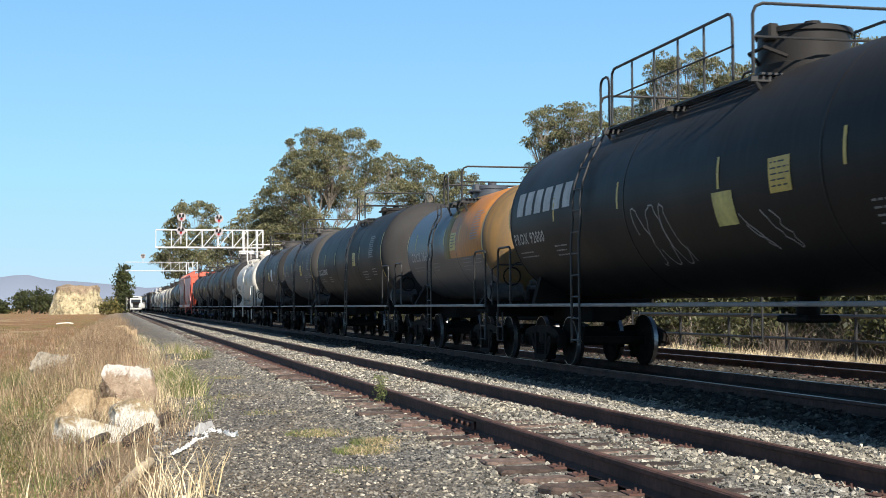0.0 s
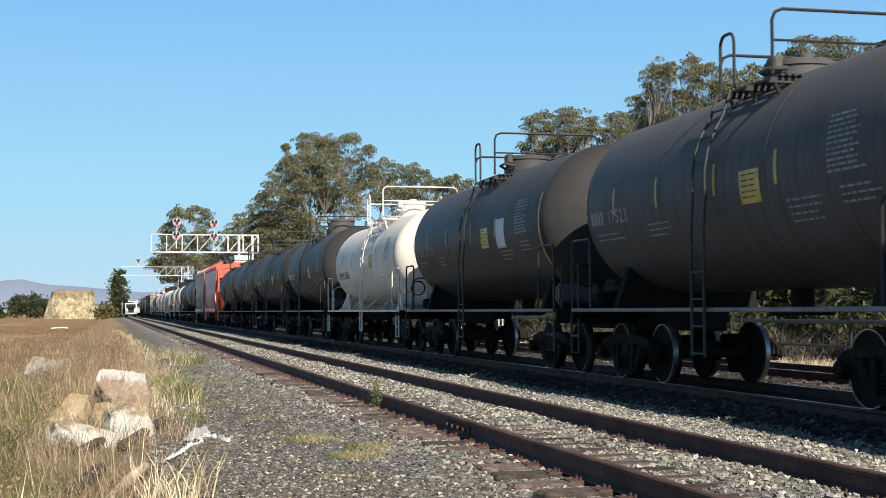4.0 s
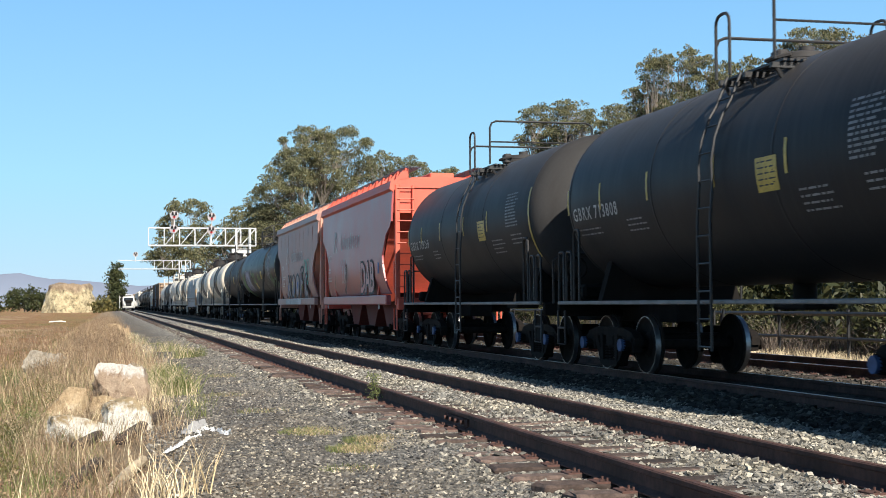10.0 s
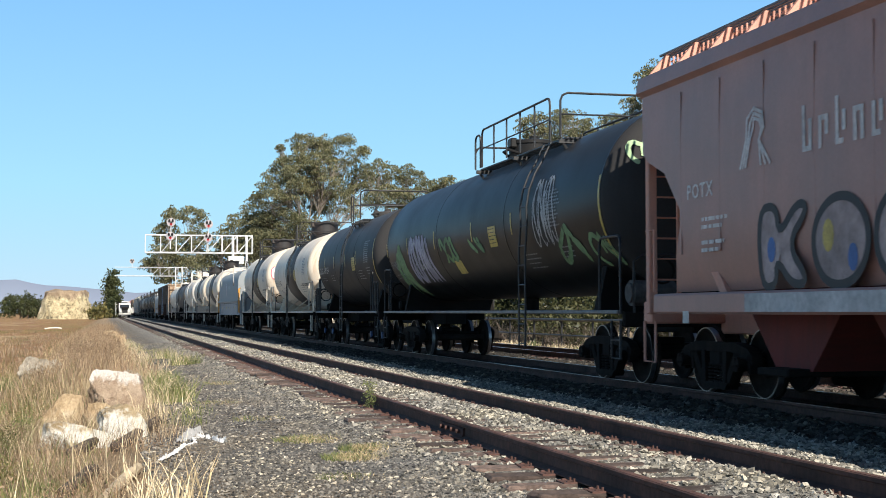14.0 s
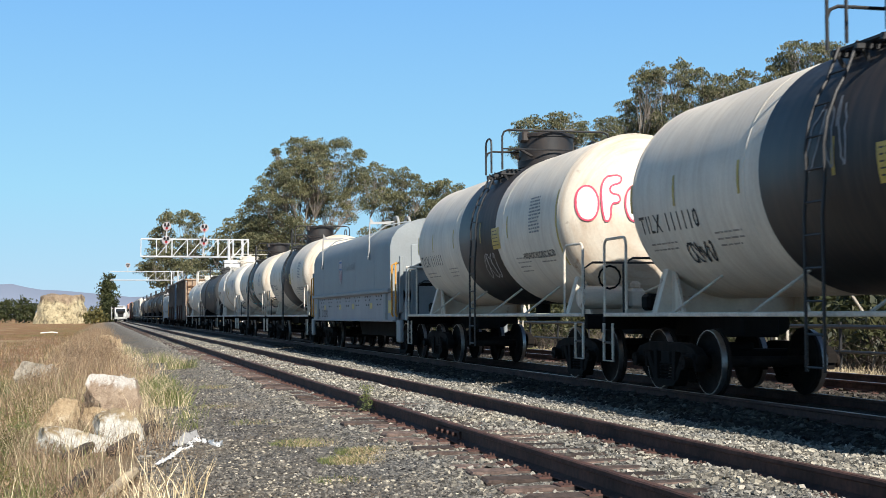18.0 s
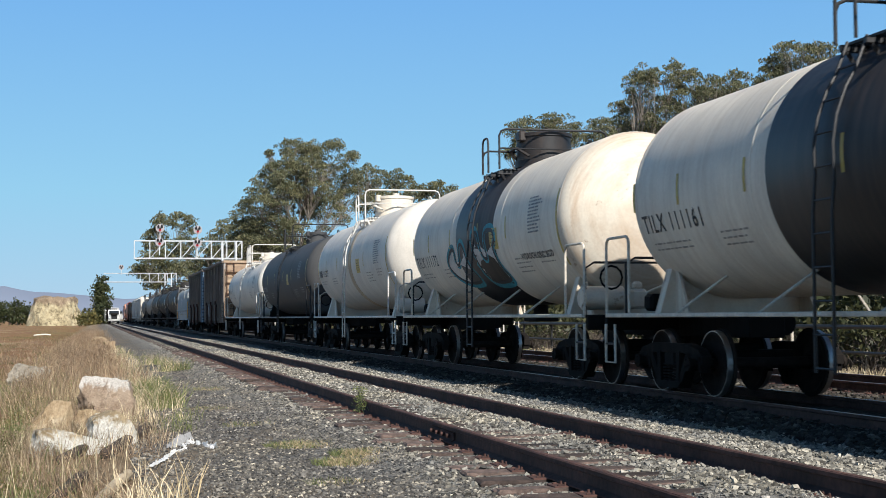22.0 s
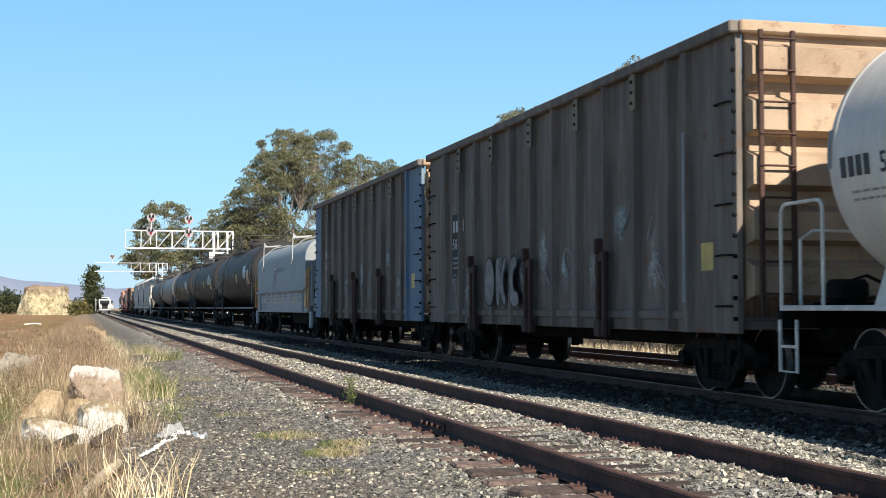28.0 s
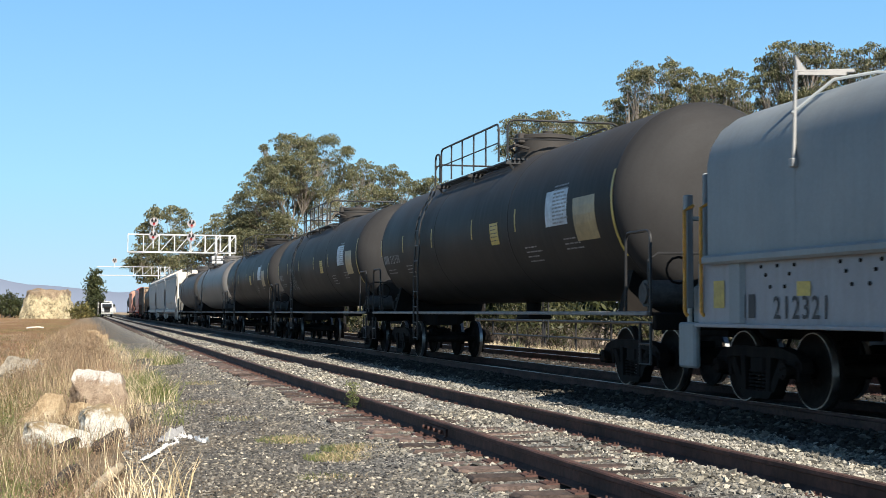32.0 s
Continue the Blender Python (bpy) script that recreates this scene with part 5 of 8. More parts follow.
for x in (-0.85, 0.85):
    part("headlight", Geo().cyl((x, -2.54, 1.35), (x, -2.46, 1.35), 0.14, 12), simple("headlight glass", (0.7, 0.7, 0.68), 0.1, 0.0, 3.0, 0.05, 0.0), lorry)
    part("mirror", Geo().box((x * 1.6, -0.9, 2.2), (0.25, 0.1, 0.5), bevel=0.03), LENS_BLACK, lorry)
    for y in (-1.7, 2.4, 4.4):
        w = part("wheel", Geo().cyl((x - 0.2, y, 0.5), (x + 0.2, y, 0.5), 0.5, 20), simple("tyre rubber", (0.02, 0.02, 0.02), 0.9, 0.0, 10.0, 0.2), lorry)
        part("rim", Geo().cyl((x - 0.22, y, 0.5), (x + 0.22, y, 0.5), 0.26, 14), TRUCK_WHITE, w)

# ---- distance ----


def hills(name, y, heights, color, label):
    # Distance haze is painted in: one flat bluish base colour.
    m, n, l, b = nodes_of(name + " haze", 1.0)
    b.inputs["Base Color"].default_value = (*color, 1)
    g = Geo()
    rng = random.Random(name)
    xs = [-2600 + 40 * i for i in range(140)]
    top = [max(4, interp(x, heights) + 10 * noise.noise((x * 0.006, y, 0)) + 4 * noise.noise((x * 0.03, y, 0))) for x in xs]
    vs = []
    for x, t in zip(xs, top):
        vs += [(x, y, -6), (x, y + 60, t * 0.55), (x, y + 200, t)]
    fs = []
    for i in range(len(xs) - 1):
        for j in range(2):
            fs.append((3 * i + j, 3 * i + 3 + j, 3 * i + 4 + j, 3 * i + 1 + j))
    g.add(vs, fs)
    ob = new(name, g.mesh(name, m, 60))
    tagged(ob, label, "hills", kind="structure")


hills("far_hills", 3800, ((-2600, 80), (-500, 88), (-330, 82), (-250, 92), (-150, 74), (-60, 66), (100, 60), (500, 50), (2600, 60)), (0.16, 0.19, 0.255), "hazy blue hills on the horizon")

# ---- the train ----
ZR = MAIN_Z


def text_geo(body, size, fat=0.004, space=1.2):
    """Letters as flat triangles, starting at x = 0 on the base line."""
    cu = bpy.data.curves.new("lettering", "FONT")
    cu.body, cu.size, cu.resolution_u, cu.offset, cu.space_character = body, size, 2, fat, space
    ob = bpy.data.objects.new("lettering", cu)
    scene.collection.objects.link(ob)
    bpy.context.view_layer.update()
    me = bpy.data.meshes.new_from_object(ob.evaluated_get(bpy.context.evaluated_depsgraph_get()))
    vs = [(v.co.x, v.co.y) for v in me.vertices]
    fs = [tuple(p.vertices) for p in me.polygons]
    bpy.data.objects.remove(ob)
    bpy.data.meshes.remove(me)
    bpy.data.curves.remove(cu)
    return vs, fs


def wrap(x, y, z0, R, zc, lift=0.006):
    """A point x metres right (towards -y) and y up, on the near side of a tank, from the height z0."""
    a = math.asin(max(-1, min(1, (z0 - zc) / R))) + y / R
    return (-(R + lift) * math.cos(a), -x, zc + (R + lift) * math.sin(a))


class Side:
    """Draws marks on the near side: on a tank's curve or on a flat or sloped wall."""

    def __init__(self, R=None, zc=None, x=None, slope=0.0):
        self.R, self.zc, self.x, self.slope = R, zc, x, slope

    def at(self, along, up, z0, lift=0.006):
        if self.R:
            return wrap(along, up, z0, self.R, self.zc, lift)
        return (self.x - lift - self.slope * (z0 + up - 2.0), -along, z0 + up)

    def text(self, geo, body, y, z, size, squeeze=1.0):
        vs, fs = text_geo(body, size)
        geo.add([self.at(-y + a * squeeze, b, z) for a, b in vs], fs)

    def bar(self, geo, y, z, w, h, skew=0.0, lift=0.006):
        """A patch w along and h up, its lower left corner at y, z."""
        n = max(1, int(h / 0.12))
        vs = []
        for i in range(n + 1):
            t = h * i / n
            vs += [self.at(-y + skew * t, t, z, lift), self.at(-y + w + skew * t, t, z, lift)]
        geo.add(vs, [(2 * i, 2 * i + 1, 2 * i + 3, 2 * i + 2) for i in range(n)])

    def lines(self, geo, y, z, w, rows, rng, step=0.08, h=0.026):
        """Small writing that cannot be read: rows of short bars."""
        for r in range(rows):
            a, end = 0.0, w * rng.uniform(0.65, 1.0)
            while a < end:
                b = rng.uniform(0.06, 0.2)
                self.bar(geo, y - a, z - r * step, min(b, end - a + 0.03), h)
                a += b + 0.035

    def stroke(self, geo, pts, width, lift=0.009):
        """A painted line through (y, z) points."""
        vs = []
        for i, (y, z) in enumerate(pts):
            y2, z2 = pts[min(i + 1, len(pts) - 1)]
            y1, z1 = pts[max(i - 1, 0)]
            d = math.hypot(y2 - y1, z2 - z1) or 1
            ny, nz = -(z2 - z1) / d * width / 2, (y2 - y1) / d * width / 2
            vs += [self.at(-(y + ny), nz, z, lift), self.at(-(y - ny), -nz, z, lift)]
        geo.add(vs, [(2 * i, 2 * i + 1, 2 * i + 3, 2 * i + 2) for i in range(len(pts) - 1)])


class Head(Side):
    """Draws on the tank head that faces the camera; y counts from the car's middle across it."""

    def __init__(self, R, zc, half, head=0.62):
        self.R, self.zc, self.x, self.slope = R, zc, None, 0.0
        self.half, self.head = half, head

    def at(self, along, up, z0, lift=0.006):
        z = z0 + up
        rho = min(0.999, math.hypot(along, z - self.zc) / self.R)
        t = math.asin(rho ** (1 / 0.85))
        return (along, -self.half + self.head - self.head * math.cos(t) - 0.012 - lift, z)


# -- trucks and couplers, shared by all cars --
WHEEL_R, AXLE_HALF = 0.457, 0.889


def wheelset_geo():
    g = Geo()
    for s in (-1, 1):
        x = s * 0.7
        prof = [(x - s * 0.03, 0.10), (x - s * 0.03, 0.16), (x - s * 0.0, 0.20), (x + s * 0.01, 0.34), (x - s * 0.02, 0.40), (x - s * 0.035, 0.42), (x - s * 0.035, WHEEL_R + 0.025),
                (x + s * 0.0, WHEEL_R + 0.02), (x + s * 0.012, WHEEL_R)]
        prof += [(x + s * 0.1, WHEEL_R - 0.006), (x + s * 0.1, 0.415), (x + s * 0.075, 0.39), (x + s * 0.05, 0.30), (x + s * 0.05, 0.20), (x + s * 0.09, 0.15), (x + s * 0.09, 0.10)]
        n = 32
        vs, fs = [], []
        for px, r in prof:
            for i in range(n):
                t = 2 * math.pi * i / n
                vs.append((px, r * math.cos(t), r * math.sin(t)))
        for j in range(len(prof) - 1):
            for i in range(n):
                fs.append((j * n + i, j * n + (i + 1) % n, (j + 1) * n + (i + 1) % n, (j + 1) * n + i))
        g.add(vs, fs)
        g.cyl((s * 0.79, 0, 0), (s * 1.16, 0, 0), 0.075, 14)
        g.cyl((s * 1.16, 0, 0), (s * 1.2, 0, 0), 0.1, 14)
        for k in range(3):
            a = k * 2.094
            g.cyl((s * 1.2, 0.06 * math.cos(a), 0.06 * math.sin(a)), (s * 1.215, 0.06 * math.cos(a), 0.06 * math.sin(a)), 0.018, 6)
    g.cyl((-0.75, 0, 0), (0.75, 0, 0), 0.08, 14)
    return g


def side_frame_geo():
    """The cast side frame of a three-piece truck: arched top, bellied bottom, two windows, spring nest."""
    g = Geo()
    x0, x1 = -0.075, 0.075
    z = WHEEL_R
    top = [(-1.12, z + 0.1), (-0.98, z + 0.2), (-0.6, z + 0.27), (0.6, z + 0.27), (0.98, z + 0.2), (1.12, z + 0.1)]
    low = [(1.12, z - 0.02), (1.0, z + 0.09), (0.8, z + 0.09), (0.5, z + 0.14), (-0.5, z + 0.14), (-0.8, z + 0.09), (-1.0, z + 0.09), (-1.12, z - 0.02)]
    g.prism(top + low, 0, x0, x1)
    for s in (-1, 1):
        g.prism([(s * 0.75, z + 0.12), (s * 0.6, z + 0.14), (s * 0.3, z - 0.26), (s * 0.42, z - 0.3)], 0, x0, x1)
        g.prism([(s * 0.4, z + 0.16), (s * 0.28, z + 0.16), (s * 0.26, z - 0.28), (s * 0.36, z - 0.28)], 0, x0 * 1.2, x1 * 1.2)
        g.prism([(s * 1.08, z + 0.1), (s * 0.98, z + 0.1), (s * 1.0, z - 0.12), (s * 1.06, z - 0.12)], 0, x0, x1)
        g.prism([(s * 0.8, z + 0.1), (s * 0.72, z + 0.1), (s * 0.68, z - 0.1), (s * 0.76, z - 0.1)], 0, x0, x1)
        g.box((0, s * AXLE_HALF, z + 0.09), (0.17, 0.24, 0.1), bevel=0.02)
    g.prism([(-0.44, z - 0.27), (0.44, z - 0.27), (0.34, z - 0.36), (-0.34, z - 0.36)], 0, x0 * 1.3, x1 * 1.3)
    return g


def springs_geo():
    g = Geo()
    for y in (-0.18, 0, 0.18):
        for k in range(6):
            g.cyl((0, y, WHEEL_R - 0.27 + k * 0.045), (0, y, WHEEL_R - 0.245 + k * 0.045), 0.075, 12)
    return g


WHEELSET = wheelset_geo().mesh("wheelset", WHEEL_STEEL)
TYRE = Geo()
for s_ in (-1, 1):
    ring = []
    for px, r in ((s_ * 0.722, WHEEL_R + 0.001), (s_ * 0.8015, WHEEL_R - 0.004), (s_ * 0.8015, WHEEL_R - 0.016)):
        ring.append([(px, r * math.cos(2 * math.pi * i / 40), r * math.sin(2 * math.pi * i / 40)) for i in range(40)])
    TYRE.add([p for q in ring for p in q], [(j * 40 + i, j * 40 + (i + 1) % 40, (j + 1) * 40 + (i + 1) % 40, (j + 1) * 40 + i) for j in range(2) for i in range(40)])
WHEEL_ALL = WHEELSET
WHEEL_ALL.materials.append(TREAD)
bm_ = bmesh.new()
bm_.from_mesh(WHEEL_ALL)
first_ = len(bm_.faces)
made_ = [bm_.verts.new(p) for p in TYRE.v]
for q_ in TYRE.f:
    f_ = bm_.faces.new([made_[i] for i in q_])
    f_.material_index = 1
bm_.to_mesh(WHEEL_ALL)
bm_.free()
SIDE_FRAME = side_frame_geo().mesh("side_frame", TRUCK_STEEL)
SPRINGS = springs_geo().mesh("spring_nest", TRUCK_STEEL)
BOLSTER = Geo().box((0, 0, WHEEL_R + 0.05), (2.15, 0.36, 0.22), bevel=0.03).box((0, 0, WHEEL_R + 0.2), (0.5, 0.4, 0.12), bevel=0.02).mesh("truck", TRUCK_STEEL)
BRAKE = Geo()
for s_ in (-1, 1):
    BRAKE.box((0, s_ * 0.36, WHEEL_R - 0.02), (1.7, 0.07, 0.1), bevel=0.01)
    for q_ in (-1, 1):
        BRAKE.box((q_ * 0.73, s_ * 0.42, WHEEL_R - 0.02), (0.1, 0.05, 0.3), bevel=0.01)
BRAKE = BRAKE.mesh("brake_beam", TRUCK_STEEL)
COUPLER = Geo().box((0, -0.35, 0.88), (0.16, 0.7, 0.16), bevel=0.03).box((0.03, -0.02, 0.88), (0.26, 0.26, 0.28), bevel=0.05)
COUPLER.tube([(0.2, -0.5, 0.85), (0.22, -0.3, 0.62), (0.2, -0.1, 0.5), (0.12, 0.02, 0.55)], 0.03, 7)
COUPLER = COUPLER.mesh("coupler", TRUCK_STEEL)
BLUE_CAP = Geo().cyl((-0.03, 0, 0), (0.03, 0, 0), 0.1, 14).mesh("bearing_cap", simple("blue bearing cap paint", (0.03, 0.07, 0.17), 0.6, 0.0, 10.0, 0.2))
WHEELSETS = [[], []]
CARS = []


def running_gear(car, length, inset, caps=None):
    """Two trucks and two couplers; inset: truck centre from the coupler face."""
    for s in (-1, 1):
        t = put("truck", BOLSTER, car, pose(0, s * (length / 2 - inset), 0))
        for q in (-1, 1):
            put("side_frame", SIDE_FRAME, t, pose(q * 1.0, 0, 0))
            tagged(put("spring_nest", SPRINGS, t, pose(q * 1.0, 0, 0)), kind="stuff")
            w = put("wheelset", WHEEL_ALL, t, pose(0, q * AXLE_HALF, WHEEL_R))
            WHEELSETS[(q + 1) // 2].append(w)
        put("brake_beam", BRAKE, t)
        if caps is not None:
            for q in (-1, 1):
                put("bearing_cap", caps, t, pose(-1.21, q * AXLE_HALF, WHEEL_R))
        put("coupler", COUPLER, car, pose(0, s * length / 2, 0, 0, 0, 0 if s > 0 else 180))


def tank_profile(half, R, head=0.62):
    """Tank outline: straight shell with dished heads; (y, radius)."""
    prof = []
    for i in range(11):
        t = math.pi / 2 * i / 10
        prof.append((-half + head - head * math.cos(t), max(0.001, R * math.sin(t) ** 0.85)))
    straight = [(-half + head + (2 * half - 2 * head) * i / 8, R) for i in range(1, 8)]
    return prof + straight + [(-y, r) for y, r in reversed(prof)]


def handrail_loop(g, y0, y1, x, z0, z1, r=0.022, corner=0.14):
    """An inverted U of pipe in the plane x."""
    pts = [(x, y0, z0), (x, y0, z1 - corner)]
    pts += [(x, y0 + corner - corner * math.cos(t), z1 - corner + corner * math.sin(t)) for t in (0.5, 1.05, 1.57)]
    pts += [(x, y1 - corner + corner * math.sin(t), z1 - corner + corner * math.cos(t)) for t in (0.0, 0.5, 1.05)]
    pts += [(x, y1, z1 - corner), (x, y1, z0)]
    g.tube(pts, r, 7)


def car_at(name, u0, u1, label, category="tank car"):
    """The car between two couplings; u is y at 13 s."""
    car = thing(name, pose(MAIN, (u0 + u1) / 2, ZR), label, category, "cars of the freight train")
    CARS.append((car, (u0 + u1) / 2))
    return car, u1 - u0


def u_frame(g, y, x, z0, z1, r=0.022, c=0.14):
    """A tall pipe frame across the car at y."""
    pts = [(-x, y, z0), (-x, y, z1 - c), (-x + c * 0.3, y, z1 - c * 0.3), (-x + c, y, z1), (x - c, y, z1), (x - c * 0.3, y, z1 - c * 0.3), (x, y, z1 - c), (x, y, z0)]
    g.tube(pts, r, 7)


def tank_car(u0, u1, label, shell, R=1.5, zc=2.95, rail=RAIL_BLACK, dome=(0.45, 0.3), deck=(0.3, -1.5), top_rail=4.92, long_fence=False,
             zones=(), marks=None, seed=0, frame=FRAME_DARK, gap=0.8, dome_mat=None, dome_y=0.0, ends="loop", ladder=-0.1, struts=False, heads=None, high_deck=0.0, end_mat=None, band_to=math.pi, saddle=None):
    """A tank car with all that hangs on it. Local y: + is the end away from the camera; deck: its two ends."""
    rng = random.Random(seed)
    car, L = car_at("tank_car", u0, u1, label)
    half = L / 2 - gap
    end_mat = end_mat or rail
    inset = 1.95 if L < 17 else 2.2
    running_gear(car, L, inset, BLUE_CAP if ends == "bars" else None)
    part("tank", Geo().lathe(tank_profile(half, R), 64, zc), shell, car)
    for y in (-half + 0.62, half - 0.62, -half * 0.33, half * 0.3):
        seam = Geo().lathe([(y - 0.03, R), (y - 0.022, R + 0.005), (y + 0.022, R + 0.005), (y + 0.03, R)], 64, zc)
        part("weld_seam", seam, shell, car)
    if heads is None and shell in (BLACK, JET, CHARCOAL, BLACK_DULL, BLUE_BLACK, GREY_DARK):
        heads = HEAD_SUNLIT if shell is GREY_DARK else HEAD_DARK
    if heads is not None:
        for s in (-1, 1):
            prof = [(s * -y, r + 0.004) for y, r in tank_profile(half, R)[:11]]
            part("tank_head", Geo().lathe(prof, 64, zc), heads, car)
    for y0, y1, m, what in zones:
        part("painted_band", Geo().lathe([(y0, R - 0.002), (y0 + 0.01, R + 0.004), ((y0 + y1) / 2, R + 0.004), (y1 - 0.01, R + 0.004), (y1, R - 0.002)], 64, zc, -band_to, band_to), m, car, what)
    top = zc + R
    dm = dome_mat or shell
    dr, dh = dome
    n = 28
    prof = [(-0.1, dr * 1.06), (0.05, dr * 1.06), (0.06, dr), (dh - 0.1, dr), (dh - 0.09, dr * 1.05), (dh - 0.02, dr * 1.05), (dh, dr * 0.93), (dh - 0.03, dr * 0.9), (dh - 0.03, 0.001)]
    vs = [(r * math.cos(6.2832 * i / n), r * math.sin(6.2832 * i / n), top + z) for z, r in prof for i in range(n)]
    d = Geo().add(vs, [(j * n + i, j * n + (i + 1) % n, (j + 1) * n + (i + 1) % n, (j + 1) * n + i) for j in range(len(prof) - 1) for i in range(n)])
    dome_ob = part("dome", d, dm, car, m=pose(0, dome_y, 0))
    part("hinge", Geo().box((-dr * 0.95, -dr * 0.3, top + dh - 0.08), (0.16, 0.26, 0.22), bevel=0.03), dm, dome_ob)
    part("valve", Geo().cyl((0, -dr * 0.4, top + dh - 0.05), (0, -dr * 0.4, top + dh + 0.08), 0.11, 12), dm, dome_ob)
    part("pipe_bend", Geo().tube([(-dr * 0.9, dr * 0.2, top + 0.05), (-dr * 1.25, dr * 0.1, top + dh * 0.4), (-dr * 1.2, -dr * 0.5, top + dh * 0.45), (-dr * 0.8, -dr * 0.8, top + 0.1)], 0.03, 6), dm, dome_ob)
    yl, yr = deck
    zd = top - 0.2 + high_deck
    for x in (-1, 1):
        for i in range(5):
            part("deck_slat", Geo().box((x * (0.66 + i * 0.09), (yl + yr) / 2, zd), (0.055, yl - yr, 0.035), bevel=0.004), rail, car)
        for y in (yl - 0.1, (yl + yr) / 2, yr + 0.1):
            br = Geo().box((x * 0.92, y, zd - 0.06), (0.5, 0.06, 0.08), bevel=0.008)
            br.tube([(x * 1.1, y, zd - 0.06), (x * 1.0, y, zc + math.sqrt(R * R - 1.0) - 0.03)], 0.028, 6)
            part("deck_bracket", br, rail, car)
    zt = top_rail
    for x in (-1.16, 1.16):
        g = Geo()
        handrail_loop(g, yl - 0.42, yl, x, zd, zt - 0.08)
        part("handrail", g, rail, car)
        if long_fence:
            g = Geo()
            handrail_loop(g, yr + 0.6, yl - 0.55, x, zd, zt)
            part("handrail", g, rail, car)
            m_ = 5
            for k in range(1, m_):
                y = yr + 0.6 + (yl - 0.55 - yr - 0.6) * k / m_
                part("rail_post", Geo().tube([(x, y, zd), (x, y, zt)], 0.018, 6), rail, car)
            part("mid_rail", Geo().tube([(x, yr + 0.6, zd + (zt - zd) * 0.5), (x, yl - 0.55, zd + (zt - zd) * 0.5)], 0.014, 6), rail, car)
    for y, z in ((yl, zd + (zt - zd) * 0.62), (yr, zt)):
        g = Geo()
        u_frame(g, y, 1.16, zd, z)
        if y == yr:
            part("mid_rail", Geo().tube([(-1.16, y, zd + (zt - zd) * 0.52), (1.16, y, zd + (zt - zd) * 0.52)], 0.016, 6), rail, car)
        part("end_frame", g, rail, car)
    for x in (-1, 1):
        side = [(x * 1.12, zd)] + [(x * (R + 0.09) * math.sin(a), zc + (R + 0.09) * math.cos(a)) for a in (0.95, 1.1, 1.3, 1.5, 1.7)] + [(x * (R + 0.11), 2.2), (x * (R + 0.11), 1.1), (x * (R + 0.11), 0.5)]
        for dy in (-0.2, 0.2):
            part("ladder_stile", Geo().tube([(a, ladder + dy, b) for a, b in side], 0.02, 6), rail, car)
        zs = [b for a, b in side]
        k = zs[-1] + 0.05
        while k < zs[0]:
            a = float(np.interp(k, zs[::-1], [p[0] for p in side][::-1]))
            part("rung", Geo().tube([(a, ladder - 0.2, k), (a, ladder + 0.2, k)], 0.014, 5), rail, car)
            k += 0.36
    # underframe
    for s in (-1, 1):
        part("end_deck", Geo().box((0, s * (L / 2 - 0.8), 1.12), (2.9, 0.85, 0.05), bevel=0.01), frame, car)
        part("end_sill", Geo().box((0, s * (L / 2 - 0.42), 1.02), (2.9, 0.12, 0.24), bevel=0.02), frame, car)
        part("stub_sill", Geo().box((0, s * (L / 2 - 1.7), 0.95), (0.55, 2.4, 0.3), bevel=0.02), frame, car)
        yb = s * (L / 2 - inset)
        poly = [(-1.25, 1.1), (1.25, 1.1)] + [(R * 0.985 * math.sin(a), zc - R * 0.985 * math.cos(a)) for a in (0.8, 0.45, 0.15, -0.15, -0.45, -0.8)]
        part("saddle", Geo().prism(poly, 1, yb - 0.1, yb + 0.1), saddle or frame, car)
        for x in (-1, 1) if saddle else ():
            part("saddle_web", Geo().prism([(yb - 0.55, 1.14), (yb + 0.55, 1.14), (yb + 0.2, zc - R * 0.72), (yb - 0.2, zc - R * 0.72)], 0, x * 0.98 - 0.02, x * 0.98 + 0.02), saddle or frame, car)
        for x in (-1, 1):
            y0 = s * (L / 2 - 0.42)
            if ends == "loop":
                g = Geo()
                a, b = sorted((y0 - s * 1.0, y0 - s * 0.08))
                handrail_loop(g, a, b, x * 1.46, 1.1, 2.3, 0.022, 0.12)
                part("grab_rail", g, end_mat, car)
            else:
                for k in range(3):
                    g = Geo()
                    a, b = sorted((y0 - s * (0.1 + 0.4 * k), y0 - s * (0.38 + 0.4 * k)))
                    handrail_loop(g, a, b, x * 1.46, 1.1, 2.0 if k < 2 else 2.35, 0.022, 0.08)
                    part("grab_rail", g, rail, car)
            g = Geo().tube([(x * 1.47, y0 - s * 0.06, 1.0), (x * 1.47, y0 - s * 0.06, 0.42), (x * 1.47, y0 - s * 0.44, 0.42), (x * 1.47, y0 - s * 0.44, 1.0)], 0.022, 6)
            part("step", g, end_mat, car)
            part("step_tread", Geo().tube([(x * 1.47, y0 - s * 0.06, 0.7), (x * 1.47, y0 - s * 0.44, 0.7)], 0.018, 6), rail, car)
        g = Geo().tube([(-1.3, s * (half + 0.25), 1.12), (-1.3, s * (half + 0.25), 1.9), (-1.15, s * (half + 0.25), 2.0), (1.15, s * (half + 0.25), 2.0), (1.3, s * (half + 0.25), 1.9), (1.3, s * (half + 0.25), 1.12)], 0.02, 6)
        part("end_rail", g, rail, car)
